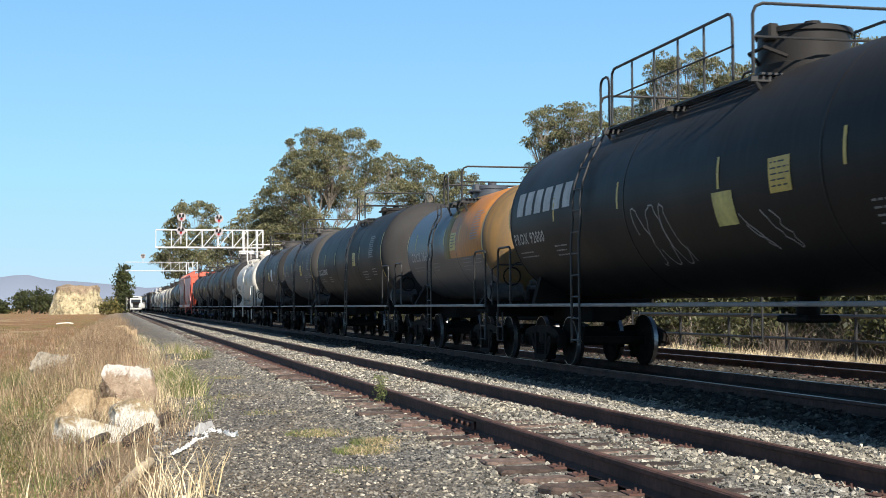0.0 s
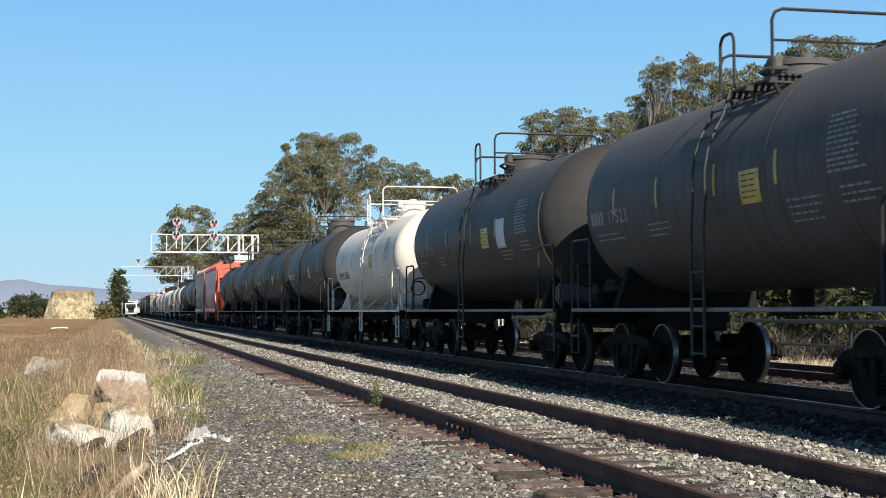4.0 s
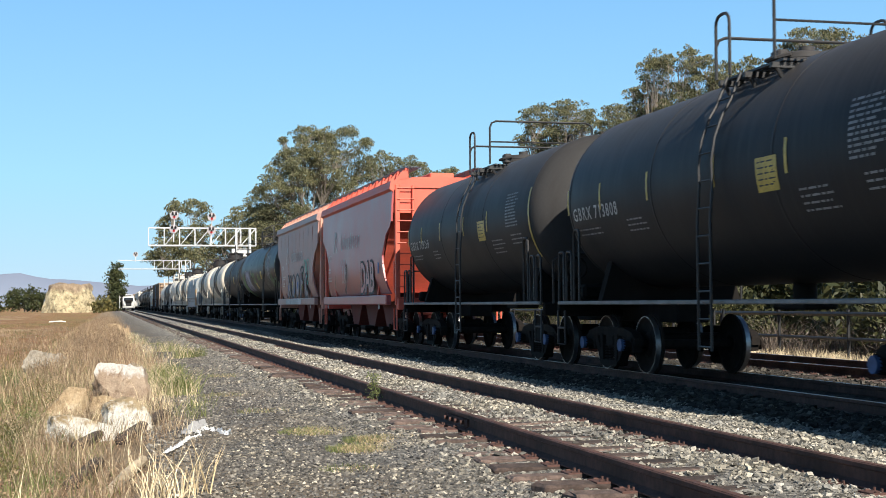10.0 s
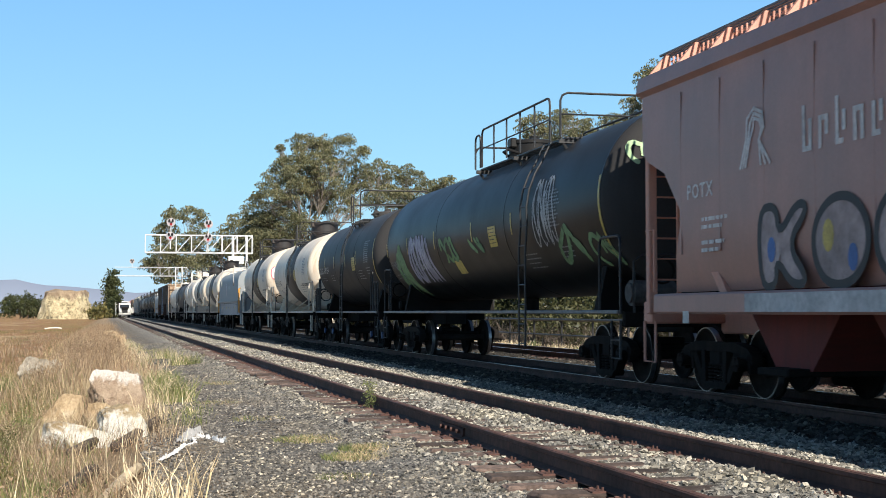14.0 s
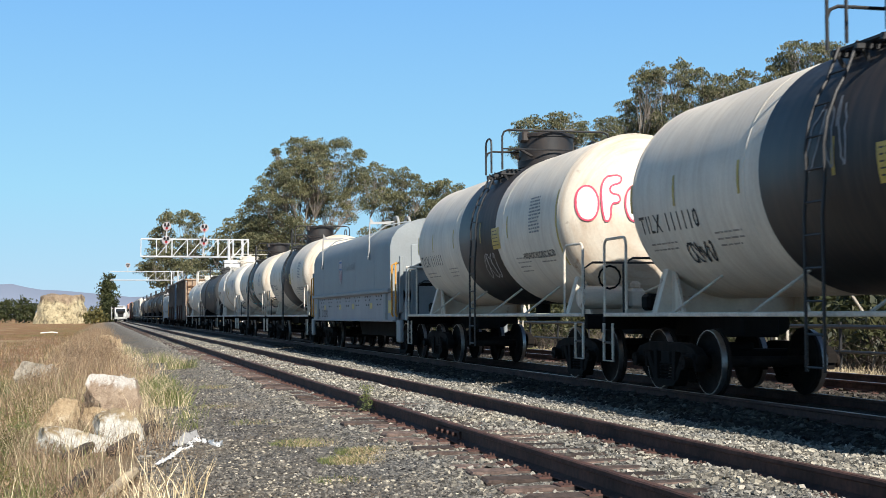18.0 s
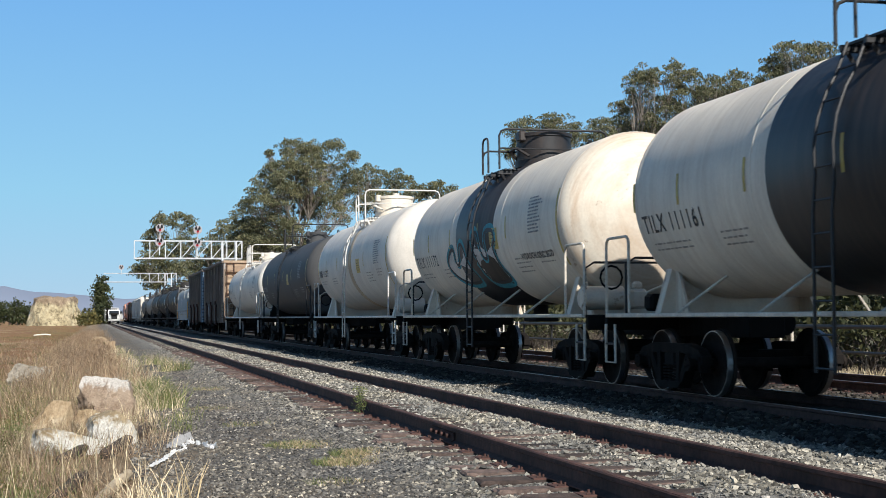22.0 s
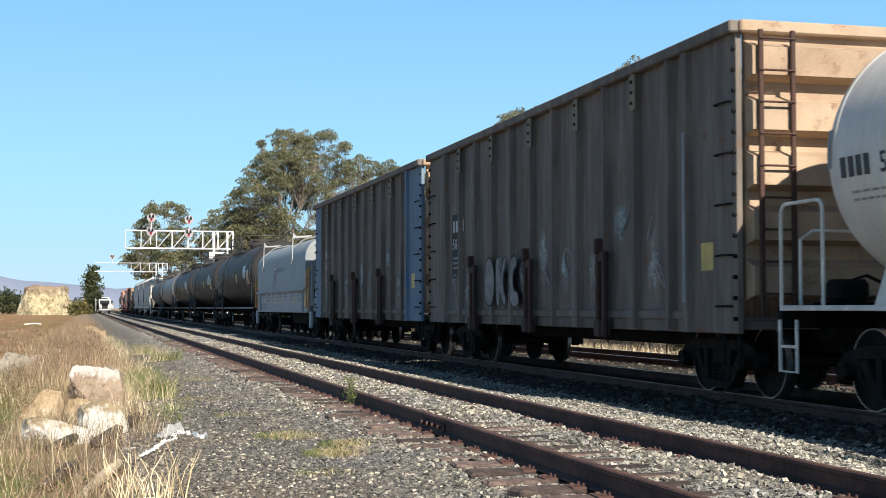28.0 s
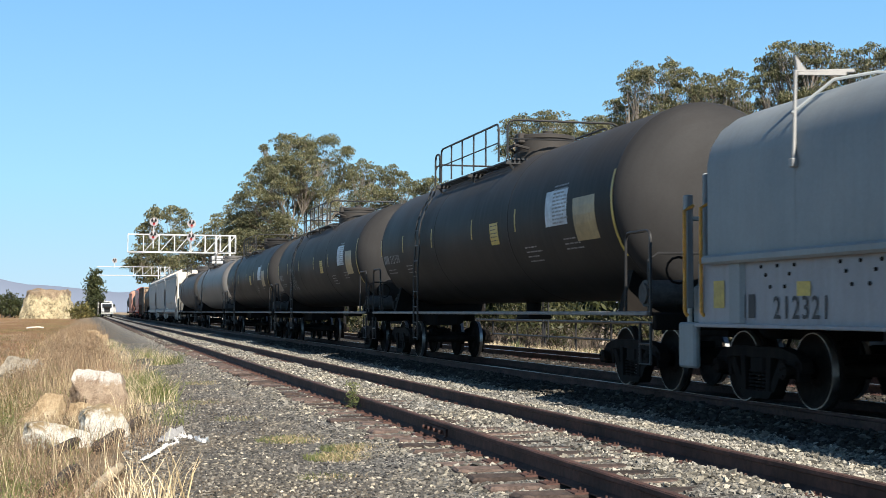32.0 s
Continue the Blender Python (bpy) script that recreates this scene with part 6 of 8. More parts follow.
    for x in (-1, 1):
        part("side_rail", Geo().box((x * 1.47, 0, 1.13), (0.06, L - 1.1, 0.06), bevel=0.012), SIDE_GREY if end_mat is RAIL_BLACK else end_mat, car)
        if struts:
            for y in (-half * 0.62, -half * 0.22, half * 0.22, half * 0.62):
                xs_ = math.sqrt(max(0.1, R * R - 0.7 ** 2))
                part("strut", Geo().tube([(x * 1.46, y + 0.3, 1.15), (x * 0.86, y - 0.06, zc - math.sqrt(R * R - 0.74) + 0.03)], 0.022, 6), end_mat, car)
    part("outlet_valve", Geo().cyl((0, 0.0, zc - R - 0.25), (0, 0.0, zc - R + 0.1), 0.16, 12), frame, car)
    part("outlet_skid", Geo().box((0, 0, zc - R - 0.3), (0.5, 0.9, 0.1), bevel=0.03), frame, car)
    part("air_reservoir", Geo().cyl((0.35, half - 1.6, 1.0), (0.35, half - 0.8, 1.0), 0.17, 14), frame, car)
    part("brake_wheel", Geo().tube([(-0.9 + 0.19 * math.cos(t), -half - 0.4, 1.75 + 0.19 * math.sin(t)) for t in [k * 0.5236 for k in range(13)]], 0.018, 6), frame, car)
    if ends == "loop":
        grey = saddle or DULL_GREY
        part("brake_reservoir", Geo().cyl((-1.3, -half - 0.12, 1.42), (-0.62, -half - 0.12, 1.42), 0.2, 18).cyl((-1.34, -half - 0.12, 1.42), (-1.3, -half - 0.12, 1.42), 0.15, 18), grey, car)
        part("control_valve", Geo().box((-0.35, -half - 0.14, 1.4), (0.3, 0.26, 0.34), bevel=0.05).box((-0.35, -half - 0.14, 1.62), (0.16, 0.16, 0.14), bevel=0.04).tube([(-0.2, -half - 0.14, 1.5), (0.1, -half - 0.14, 1.62), (0.5, -half - 0.14, 1.5), (0.5, -half - 0.14, 1.15)], 0.022, 6), grey, car)
    part("brake_valve", Geo().box((-0.85, half + 0.02, 1.32), (0.42, 0.3, 0.26), bevel=0.05), frame, car)
    part("brake_pipe", Geo().tube([(-0.85, half + 0.15, 1.4), (-0.5, half + 0.2, 1.5), (0.1, half + 0.2, 1.25)], 0.02, 6), frame, car)
    if marks:
        marks(car, Side(R, zc), half, rng)
    return car


def scrawl(car, side, y, z, w, h, seed, material, width=0.06, n=4, label="painted scrawl"):
    """Unreadable painted tags: loops of a thick brush line."""
    rng = random.Random(seed)
    for k in range(n):
        y0 = y - w * k / n
        pts, a = [], rng.uniform(0, 6)
        for i in range(26):
            t = i / 25
            pts.append((y0 - w / n * (0.5 + 0.55 * math.sin(a + t * rng.choice((5.2, 5.6)))), z + h * (0.5 + 0.48 * math.sin(a * 1.7 + t * (5.0 + k % 3)))))
        g = Geo()
        side.stroke(g, pts, width)
        part("painted_scrawl", g, material, car, label, smooth=0)


def blob_letters(car, side, y, z, w, h, shapes, fill, edge, line=0.05, glow=None):
    """Fat painted letter-like shapes with an outline; shapes are corner lists in unit squares."""
    for k, poly in enumerate(shapes):
        wide = w / len(shapes)
        pts = [(y - wide * (k + a), z + h * b) for a, b in poly]
        for _ in range(2):
            cut = []
            for i, p in enumerate(pts):
                q = pts[(i + 1) % len(pts)]
                cut += [(0.75 * p[0] + 0.25 * q[0], 0.75 * p[1] + 0.25 * q[1]), (0.25 * p[0] + 0.75 * q[0], 0.25 * p[1] + 0.75 * q[1])]
            pts = cut
        g = Geo()
        vs = [side.at(-p, 0, q, 0.007) for p, q in pts]
        cy = sum(p for p, q in pts) / len(pts)
        cz = sum(q for p, q in pts) / len(pts)
        g.add([side.at(-cy, 0, cz, 0.007)] + vs, [(0, i + 1, (i + 1) % len(vs) + 1) for i in range(len(vs))])
        part("painted_fill", g, fill, car, smooth=0)
        g = Geo()
        side.stroke(g, pts + pts[:2], line, 0.010)
        part("painted_outline", g, edge, car, smooth=0)
        if glow is not None:
            g = Geo()
            side.stroke(g, [(cy + (p - cy) * 1.06, cz + (q - cz) * 1.1) for p, q in pts + pts[:2]], line * 2.2, 0.0065)
            part("painted_glow", g, glow, car, smooth=0)


def lettered(car, side, body, y, z, w, h, fill, edge, glow=None):
    """Sprayed block letters: a broad outline, a dark edge and a paler body, fitted to w by h."""
    for lift, fat, m, name in ((0.006, 0.16, glow, "painted_glow"), (0.009, 0.075, edge, "painted_outline"), (0.012, 0.02, fill, "painted_fill")):
        if m is None:
            continue
        vs, fs = text_geo(body, 1.0, fat, 1.0)
        x0, x1 = min(a for a, _ in vs) + fat, max(a for a, _ in vs) - fat
        y0, y1 = min(b for _, b in vs) + fat, max(b for _, b in vs) - fat
        g = Geo().add([side.at(-y + w * (a - x0) / (x1 - x0), h * (b - y0) / (y1 - y0), z, lift) for a, b in vs], fs)
        tagged(part(name, g, m, car, smooth=0), kind="stuff")


FAT = [[(0.1, 0), (0.05, 0.95), (0.4, 1.0), (0.45, 0.6), (0.8, 1.0), (1.0, 0.9), (0.6, 0.5), (1.0, 0.05), (0.7, 0), (0.4, 0.35), (0.4, 0)],
       [(0.3, 0), (0.08, 0.3), (0.08, 0.7), (0.35, 0.98), (0.7, 0.98), (0.95, 0.7), (0.95, 0.3), (0.7, 0)],
       [(0.25, 0.05), (0.05, 0.35), (0.1, 0.8), (0.4, 1.0), (0.75, 0.95), (0.98, 0.6), (0.9, 0.2), (0.65, 0)],
       [(0.1, 0), (0.05, 1.2), (0.95, 1.3), (0.95, 1.05), (0.45, 0.98), (0.45, 0.75), (0.85, 0.72), (0.85, 0.5), (0.45, 0.5), (0.45, 0)],
       [(0.2, 0), (0.15, 0.9), (0.75, 1.0), (0.8, 0.75), (0.5, 0.7), (0.5, 0.3), (0.9, 0.3), (0.95, 0)],
       [(0.0, 0.55), (0.28, 0.95), (0.42, 0.9), (0.36, 0.5), (0.52, 0.5), (0.62, 1.05), (0.8, 1.0), (0.82, 0.45), (1.0, 0.1), (0.9, 0.0), (0.45, 0.0), (0.15, 0.2)],
       [(0.0, 0.95), (0.3, 1.05), (0.36, 0.5), (0.55, 0.45), (0.5, 0.98), (0.85, 1.02), (0.9, 0.75), (0.78, 0.7), (0.85, 0.3), (1.0, 0.05), (0.45, 0.0), (0.2, 0.1)]]


def standard_marks(number, ink=WHITE_MARK, stripe=YELLOW, lead_bars=0.0, big=0.3, z=2.5, placard=True, ticks=True, extra=None, table=True, lead=0.75, squeeze=1.0, panel=None):
    """Reporting marks, small writing, reflective strips and the yellow panel of a tank."""
    def draw(car, side, half, rng):
        y = half - lead
        fine = SMEAR_INK if ink is BLACK_MARK else GREY_MARK
        at = -half * 0.2 if panel is None else panel
        if lead_bars:
            for k in range(4):
                g = Geo()
                side.bar(g, y - k * lead_bars / 4, z, lead_bars / 4 * 0.72, big * 0.72)
                part("mark_bar", g, ink, car, smooth=0)
        g = Geo()
        side.text(g, number, y - (lead_bars + 0.14 if lead_bars else 0), z, big, squeeze)
        tagged(part("reporting_mark", g, ink, car, smooth=0), kind="stuff")
        for yy, zz, w, rows in ((y - 0.15, z - 0.17, 1.2, 2), (y - 2.35, z - 0.12, 0.8, 3), (-half * 0.42, z - 0.1, 0.9, 4), (-half * 0.66, z - 0.05, 0.8, 3)):
            g = Geo()
            side.lines(g, yy, zz, w, rows, rng)
            tagged(part("stencil_block", g, fine, car, smooth=0), kind="stuff")
        if ticks:
            for k, yy in enumerate((half - 0.5, half * 0.66, half * 0.33, -half * 0.05, -half * 0.38)):
                g = Geo()
                side.bar(g, yy, 2.62, 0.07, 0.42)
                part("reflective_strip", g, stripe, car, smooth=0)
            g = Geo()
            side.stroke(g, [(-half + 0.62 + 0.05, 2.0 + 0.1 * k) for k in range(14)], 0.08)
            part("reflective_strip", g, stripe, car, smooth=0)
        if placard:
            g = Geo()
            side.bar(g, at, 2.45, 0.55, 0.42)
            part("yellow_panel", g, YELLOW, car, "yellow warning panel", smooth=0)
            g = Geo()
            side.lines(g, at - 0.05, 2.8, 0.45, 5, rng, 0.07, 0.018)
            tagged(part("panel_writing", g, BLACK_MARK, car, smooth=0), kind="stuff")
        if table:
            g = Geo()
            side.lines(g, -half * 0.62, 3.25, 0.8, 11, rng, 0.062, 0.03)
            tagged(part("data_table", g, GREY_MARK, car, smooth=0), kind="stuff")
        if extra:
            extra(car, side, half, rng)
    return draw


DUSTY_MARK = simple("dusty white lettering paint", (0.55, 0.51, 0.49), 0.6, 0.0, 12.0, 0.25, 0.03)
OLIVE_STREAK = paint("olive streaked tank paint", (0.24, 0.18, 0.05), (0.06, 0.06, 0.06), 0.55, 0.8)
ORANGE_HEAD = paint("sooty orange tank head", (0.22, 0.13, 0.045), (0.06, 0.055, 0.05), 0.6, 0.8)
# Red with grime, darkened to paint in the shade below the car.
SHADED_RED = paint("grimy red chute paint darkened for shade", (0.19, 0.045, 0.04), (0.06, 0.035, 0.03), 0.7, 0.6, gloss=0.2)
GREEN_PAINT = simple("green spray paint", (0.16, 0.26, 0.12), 0.7, 0.0, 9.0, 0.3, 0.0)
PALE_PAINT = simple("pale lilac spray paint", (0.36, 0.34, 0.42), 0.7, 0.0, 9.0, 0.3, 0.0)
TEAL_PAINT = simple("teal spray paint", (0.05, 0.25, 0.30), 0.7, 0.0, 9.0, 0.3, 0.0)
PINK_PAINT = simple("red spray paint", (0.62, 0.07, 0.12), 0.7, 0.0, 9.0, 0.2, 0.0)
PINK_WASH = simple("white pink spray paint", (0.78, 0.66, 0.64), 0.7, 0.0, 9.0, 0.15, 0.0)
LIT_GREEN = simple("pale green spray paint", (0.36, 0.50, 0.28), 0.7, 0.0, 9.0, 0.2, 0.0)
SMEAR_WHITE = smeared("worn white chalk", (0.46, 0.45, 0.42))
SMEAR_TEAL = smeared("worn teal spray paint", (0.36, 0.45, 0.44))
WORN_SILVER = simple("worn silver spray paint", (0.19, 0.172, 0.164), 0.7, 0.0, 7.0, 0.4, 0.0)
PALE_FILL = simple("pale grey spray paint", (0.56, 0.53, 0.49), 0.7, 0.0, 9.0, 0.2, 0.0)
DULL_FILL = simple("faded grey pink spray paint", (0.33, 0.26, 0.25), 0.7, 0.0, 5.0, 0.3, 0.0)
ORANGE_RAIL = simple("orange handrail paint", (0.58, 0.27, 0.04), 0.5, 0.0, 20.0, 0.25)
MINT_PAINT = simple("mint green spray paint", (0.15, 0.50, 0.38), 0.7, 0.0, 9.0, 0.2, 0.0)
SILVER_PAINT = simple("dull silver spray paint", (0.42, 0.42, 0.42), 0.6, 0.0, 9.0, 0.25, 0.0)
BLUE_PAINT = simple("blue paint mark", (0.06, 0.13, 0.32), 0.6, 0.0, 9.0, 0.2, 0.0)
RUST_PATCH = paint("rusty steel", (0.075, 0.038, 0.028), (0.035, 0.022, 0.018), 0.85, 0.6)
GUSSET = paint("tan gusset plate paint", (0.26, 0.22, 0.155), (0.14, 0.11, 0.08), 0.7, 0.5, gloss=0.2)
PATCH = simple("worn white reflective patch", (0.42, 0.47, 0.52), 0.45, 0.0, 9.0, 0.3, 0.0)


def patch(y, z, w, h, material, skew=0.0, name="marked_patch", label=""):
    def draw(car, side, half, rng):
        g = Geo()
        side.bar(g, y, z, w, h, skew)
        part(name, g, material, car, label, smooth=0)
    return draw


def several(*draws):
    def draw(car, side, half, rng):
        for d in draws:
            d(car, side, half, rng)
    return draw


def brand_bars(y, z, w, h, n, material, name="name_bar"):
    """A name too much a brand to letter: plain upright bars of its size."""
    def draw(car, side, half, rng):
        for k in range(n):
            g = Geo()
            side.bar(g, y - w * k / n, z, w / n * 0.72, h)
            part(name, g, material, car, smooth=0)
    return draw


def tags(*rows):
    def draw(car, side, half, rng):
        for y, z, w, h, seed, m, width, n in rows:
            scrawl(car, side, y, z, w, h, seed, m, width, n)
    return draw


def train():
    B = "black tank car with weathered paint and top platform"
    tank_car(-136.9, -115.2, "long black tank car with white lettering and yellow strips", BLACK, 1.53, 2.76, deck=(4.9, -0.84), long_fence=True, dome=(0.62, 0.55), gap=1.1, ladder=4.9, top_rail=5.0,
             marks=standard_marks("PROX 92000", z=2.3, extra=several(brand_bars(8.7, 2.83, 3.35, 0.45, 6, WHITE_MARK), patch(-0.3, 2.15, 0.6, 0.45, simple("faded yellow panel", (0.42, 0.36, 0.12), 0.6)),
                                                                         tags((2.6, 1.7, 1.6, 0.9, 5, GREY_MARK, 0.025, 3), (-1.0, 1.8, 1.2, 0.5, 6, GREY_MARK, 0.025, 2)))), seed=1)
    tank_car(-115.2, -104.4, "short tank car, grey blue with faded orange centre", STEEL_BLUE, 1.28, 2.58, zones=((-3.97, -0.9, ORANGE_FADED, "faded orange paint"), (-0.9, -0.3, OLIVE_STREAK, "olive stained paint")), band_to=1.82, heads=ORANGE_HEAD, deck=(0.12, -1.7), dome=(0.42, 0.25), top_rail=4.42, ladder=0.85,
             marks=standard_marks("COCX 28605", z=2.3, big=0.33, lead=1.1), seed=2)
    tank_car(-104.4, -88.4, "large black tank car with white reporting marks", BLACK, 1.5, 2.7, deck=(-0.5, -2.0), dome=(0.42, 0.2), dome_y=-1.2, ladder=-0.8, top_rail=4.85, marks=standard_marks("COCX 290047", z=2.3), seed=3)
    tank_car(-88.4, -76.7, "weathered dark grey tank car", GREY_DARK, 1.42, 2.82, deck=(0.0, -1.5), dome=(0.45, 0.25), ladder=0.0, gap=0.6, top_rail=4.86, marks=standard_marks("17523", ink=GREY_MARK, lead_bars=0.6), seed=4)
    tank_car(-76.7, -63.05, "black tank car with a yellow panel", CHARCOAL, 1.43, 2.8, deck=(0.2, -1.4), dome=(0.5, 0.35), ladder=0.1, marks=standard_marks("CRGX 17110", ink=GREY_MARK, extra=patch(-2.4, 2.4, 0.6, 0.6, PATCH)), seed=5)
    tank_car(-63.05, -49.4, "white tank car with white ladder and rails", WHITE, 1.36, 2.7, rail=RAIL_WHITE, deck=(0.03, -2.53), dome=(0.42, 0.45), dome_y=-1.3, ladder=-0.45, gap=1.0, top_rail=4.88, high_deck=0.12,
             struts=True, marks=standard_marks("UNVX 5855", ink=BLACK_MARK, stripe=GREY_MARK, z=2.22, lead=1.1, big=0.34), seed=6, saddle=WHITE)
    tank_car(-49.4, -37.0, "black tank car with a yellow diagonal patch", CHARCOAL, 1.45, 2.86, deck=(0.34, -1.6), dome=(0.55, 0.55), dome_y=-0.6, ladder=0.55, gap=0.6, dome_mat=GREY_DARK,
             marks=standard_marks("228722", lead_bars=0.6, extra=patch(0.1, 1.62, 0.3, 0.5, YELLOW, -0.75)), seed=7)
    for k, (a, b, no) in enumerate(((-37.0, -23.1, "GBRX 709287"), (-23.1, -9.95, "GBRX 713808"), (-9.95, 3.05, "GBRX 709269"))):
        tank_car(a, b, "clean blue black tank car with yellow strips", BLUE_BLACK, 1.47, 2.84, top_rail=5.04, deck=(0.18, -1.5), dome=(0.4, 0.15), ladder=-0.28, gap=0.55, ends="bars", marks=standard_marks(no, panel=-1.55), seed=8 + k)
    hopper_car(3.05, 16.85, "bright red covered hopper car with sloped ends", RED_HOPPER, RED_SIDE, seed=21, style=1)
    hopper_car(16.85, 30.55, "faded pinkish covered hopper car with painted scrawl", RED_FADED, RED_PALE, seed=22, style=2)
    tank_car(30.6, 49.95, "long black tank car covered in coloured scrawl", JET, 1.52, 2.95, deck=(0.43, -5.46), long_fence=True, dome=(0.5, 0.42), ladder=-4.6, gap=0.6, top_rail=5.08,
             marks=standard_marks("SHQX 5041", ink=GREY_MARK, z=2.3, extra=several(
                 lambda car, side, half, rng: scrawl(car, Head(1.52, 2.95, half), 1.15, 3.45, 0.8, 0.35, 12, LIT_GREEN, 0.07, 4),
                 tags((5.9, 1.9, 2.4, 1.1, 3, PALE_PAINT, 0.17, 7), (5.6, 2.2, 1.9, 0.7, 13, SILVER_PAINT, 0.04, 5), (7.6, 1.6, 1.0, 1.2, 4, GREEN_PAINT, 0.3, 2), (-5.0, 2.35, 1.1, 1.2, 17, SILVER_PAINT, 0.05, 4), (2.4, 2.3, 1.4, 0.5, 5, GREEN_PAINT, 0.12, 3), (-0.2, 2.4, 1.0, 0.3, 6, GREEN_PAINT, 0.09, 2),
                      (-4.9, 2.3, 0.9, 1.2, 7, SILVER_PAINT, 0.04, 3), (-6.0, 2.0, 1.2, 0.6, 8, GREEN_PAINT, 0.13, 2), (-7.6, 1.9, 0.9, 0.5, 9, GREEN_PAINT, 0.1, 2)), patch(1.5, 2.0, 0.6, 0.35, YELLOW))), seed=11)
    tank_car(49.95, 62.95, "clean blue black tank car with yellow strips", BLUE_BLACK, 1.47, 2.84, top_rail=5.04, deck=(0.18, -1.5), dome=(0.4, 0.15), ladder=-0.28, gap=0.55, ends="bars", marks=standard_marks("GBRX 709254", panel=-1.55), seed=12)
    for k, (a, b, no, ex) in enumerate(((62.95, 77.3, "TILX 111110", None), (77.3, 91.5, "TILX 111111", None),
                                        (108.3, 122.6, "TILX 111161", None), (122.6, 137.0, "TILX 111172", "big"))):
        if ex == "big":
            def ex(car, side, half, rng):
                for y0, z0, w0, h0, shape in ((2.45, 1.85, 2.0, 0.8, 5), (0.25, 1.8, 2.0, 1.05, 6)):
                    blob_letters(car, side, y0, z0, w0, h0, [FAT[shape]], PALE_FILL, BLACK_MARK, 0.08, TEAL_PAINT)
        elif k == 1:
            def ex(car, side, half, rng):
                tags((-0.2, 1.9, 0.9, 0.5, 3, SILVER_PAINT, 0.03, 3))(car, side, half, rng)
                blob_letters(car, Head(1.47, 2.83, half), 1.28, 2.72, 1.2, 0.62, [FAT[2], FAT[3], FAT[1]], PINK_WASH, PINK_PAINT, 0.032)
        elif k == 0:
            ex = tags((4.0, 1.85, 0.8, 0.26, 7, BLACK_MARK, 0.035, 5), (0.2, 2.7, 0.8, 0.8, 4, GREY_MARK, 0.035, 3))
        def worded(car, side, half, rng, more=ex):
            g = Geo()
            side.text(g, "HYDROCHLORIC ACID", -3.0, 2.18, 0.17, 0.9)
            tagged(part("cargo_name", g, BLACK_MARK, car, smooth=0), kind="stuff")
            if more:
                more(car, side, half, rng)

        tank_car(a, b, "cream white tank car with a broad black centre band", CREAM, 1.47, 2.83, top_rail=4.92, deck=(0.28, -0.95), dome=(0.57, 0.62), dome_mat=BAND_BLACK, dome_y=-0.3, ladder=-0.1, gap=1.15, end_mat=RAIL_CREAM, heads=CREAM_RUST, saddle=CREAM_RUST,
                 struts=True, zones=((-1.5, 1.4, BAND_BLACK, "broad black band"),), marks=standard_marks(no, ink=BLACK_MARK, stripe=YELLOW, z=2.3, big=0.37, extra=worded, squeeze=0.86), seed=13 + k)
    coil_car(91.5, 108.3, seed=31)
    tank_car(137.0, 151.75, "white tank car with rust stains and white dome", WHITE, 1.48, 2.85, top_rail=4.98, rail=RAIL_WHITE, deck=(0.3, -1.2), dome=(0.58, 0.55), dome_mat=CREAM, ladder=0.2, gap=1.0, saddle=WHITE,
             zones=((-0.5, 0.0, RUST_STREAK, "rust stained strip"),), marks=standard_marks("215277", ink=BLACK_MARK, lead_bars=0.6), seed=17)
    tank_car(151.75, 168.2, "slate grey tank car with faded lettering", SLATE, 1.5, 2.76, deck=(1.63, -0.95), dome=(0.42, 0.45), ladder=0.35, top_rail=4.98, marks=standard_marks("27093", ink=GREY_MARK, lead_bars=0.6, z=2.3), seed=18)
    tank_car(168.2, 186.2, "white pressure tank car with white safety rails", WHITE, 1.38, 2.74, rail=RAIL_WHITE, deck=(-0.5, -3.0), dome=(0.5, 0.4), dome_y=-1.6, ladder=0.0, gap=0.9, long_fence=True, high_deck=0.1,
             marks=standard_marks("5050", ink=BLACK_MARK, lead_bars=0.6, stripe=GREY_MARK, placard=False), seed=19, saddle=WHITE)
    gondola(186.2, 202.3, "tall brown rusted gondola car with ribbed sides", GOND_BROWN, GOND_BROWN, seed=41)
    gondola(202.3, 218.4, "tall brown gondola car with faded blue ends", GOND_BROWN, GOND_BLUE, seed=42)
    coil_car(218.85, 235.95, seed=32)
    for k, (a, b, m) in enumerate(((235.9, 256.3, BLACK_DULL), (256.3, 276.9, BLACK_DULL), (276.9, 298.5, BLACK), (298.5, 320.5, GREY_TANK), (320.5, 341.0, GREY_DARK))):
        tank_car(a, b, "long dull black tank car" if k < 3 else "long grey tank car", m, 1.5, 2.85, deck=(3.9, -1.9), long_fence=True, dome=(0.6, 0.42), dome_y=-0.7, ladder=4.0, gap=1.2,
                 marks=standard_marks("212130" if k == 0 else "2", ink=GREY_MARK, lead_bars=0.6, z=2.4, extra=several(patch(-5.2, 2.6, 1.1, 0.6, PATCH), patch(-6.6, 2.3, 1.0, 0.7, simple("tan reflective patch", (0.30, 0.22, 0.10), 0.4)),
                                                    *([tags((5.5, 2.0, 1.6, 0.8, 4, GREY_MARK, 0.03, 4))] if k == 1 else []))) if k < 3 else None, seed=51 + k)
    hopper_car(341, 360, "white covered hopper car", WHITE, GREY_HOPPER, seed=23)
    hopper_car(360, 379, "grey covered hopper car", GREY_HOPPER, GREY_HOPPER, seed=24)
    hopper_car(379, 398, "light grey covered hopper car", GREY_HOPPER, GREY_HOPPER, seed=25)
    tank_car(398, 415, B, BLACK, seed=61)
    gondola(415, 433, "tall brown gondola car", GOND_BROWN, GOND_BROWN, seed=43)
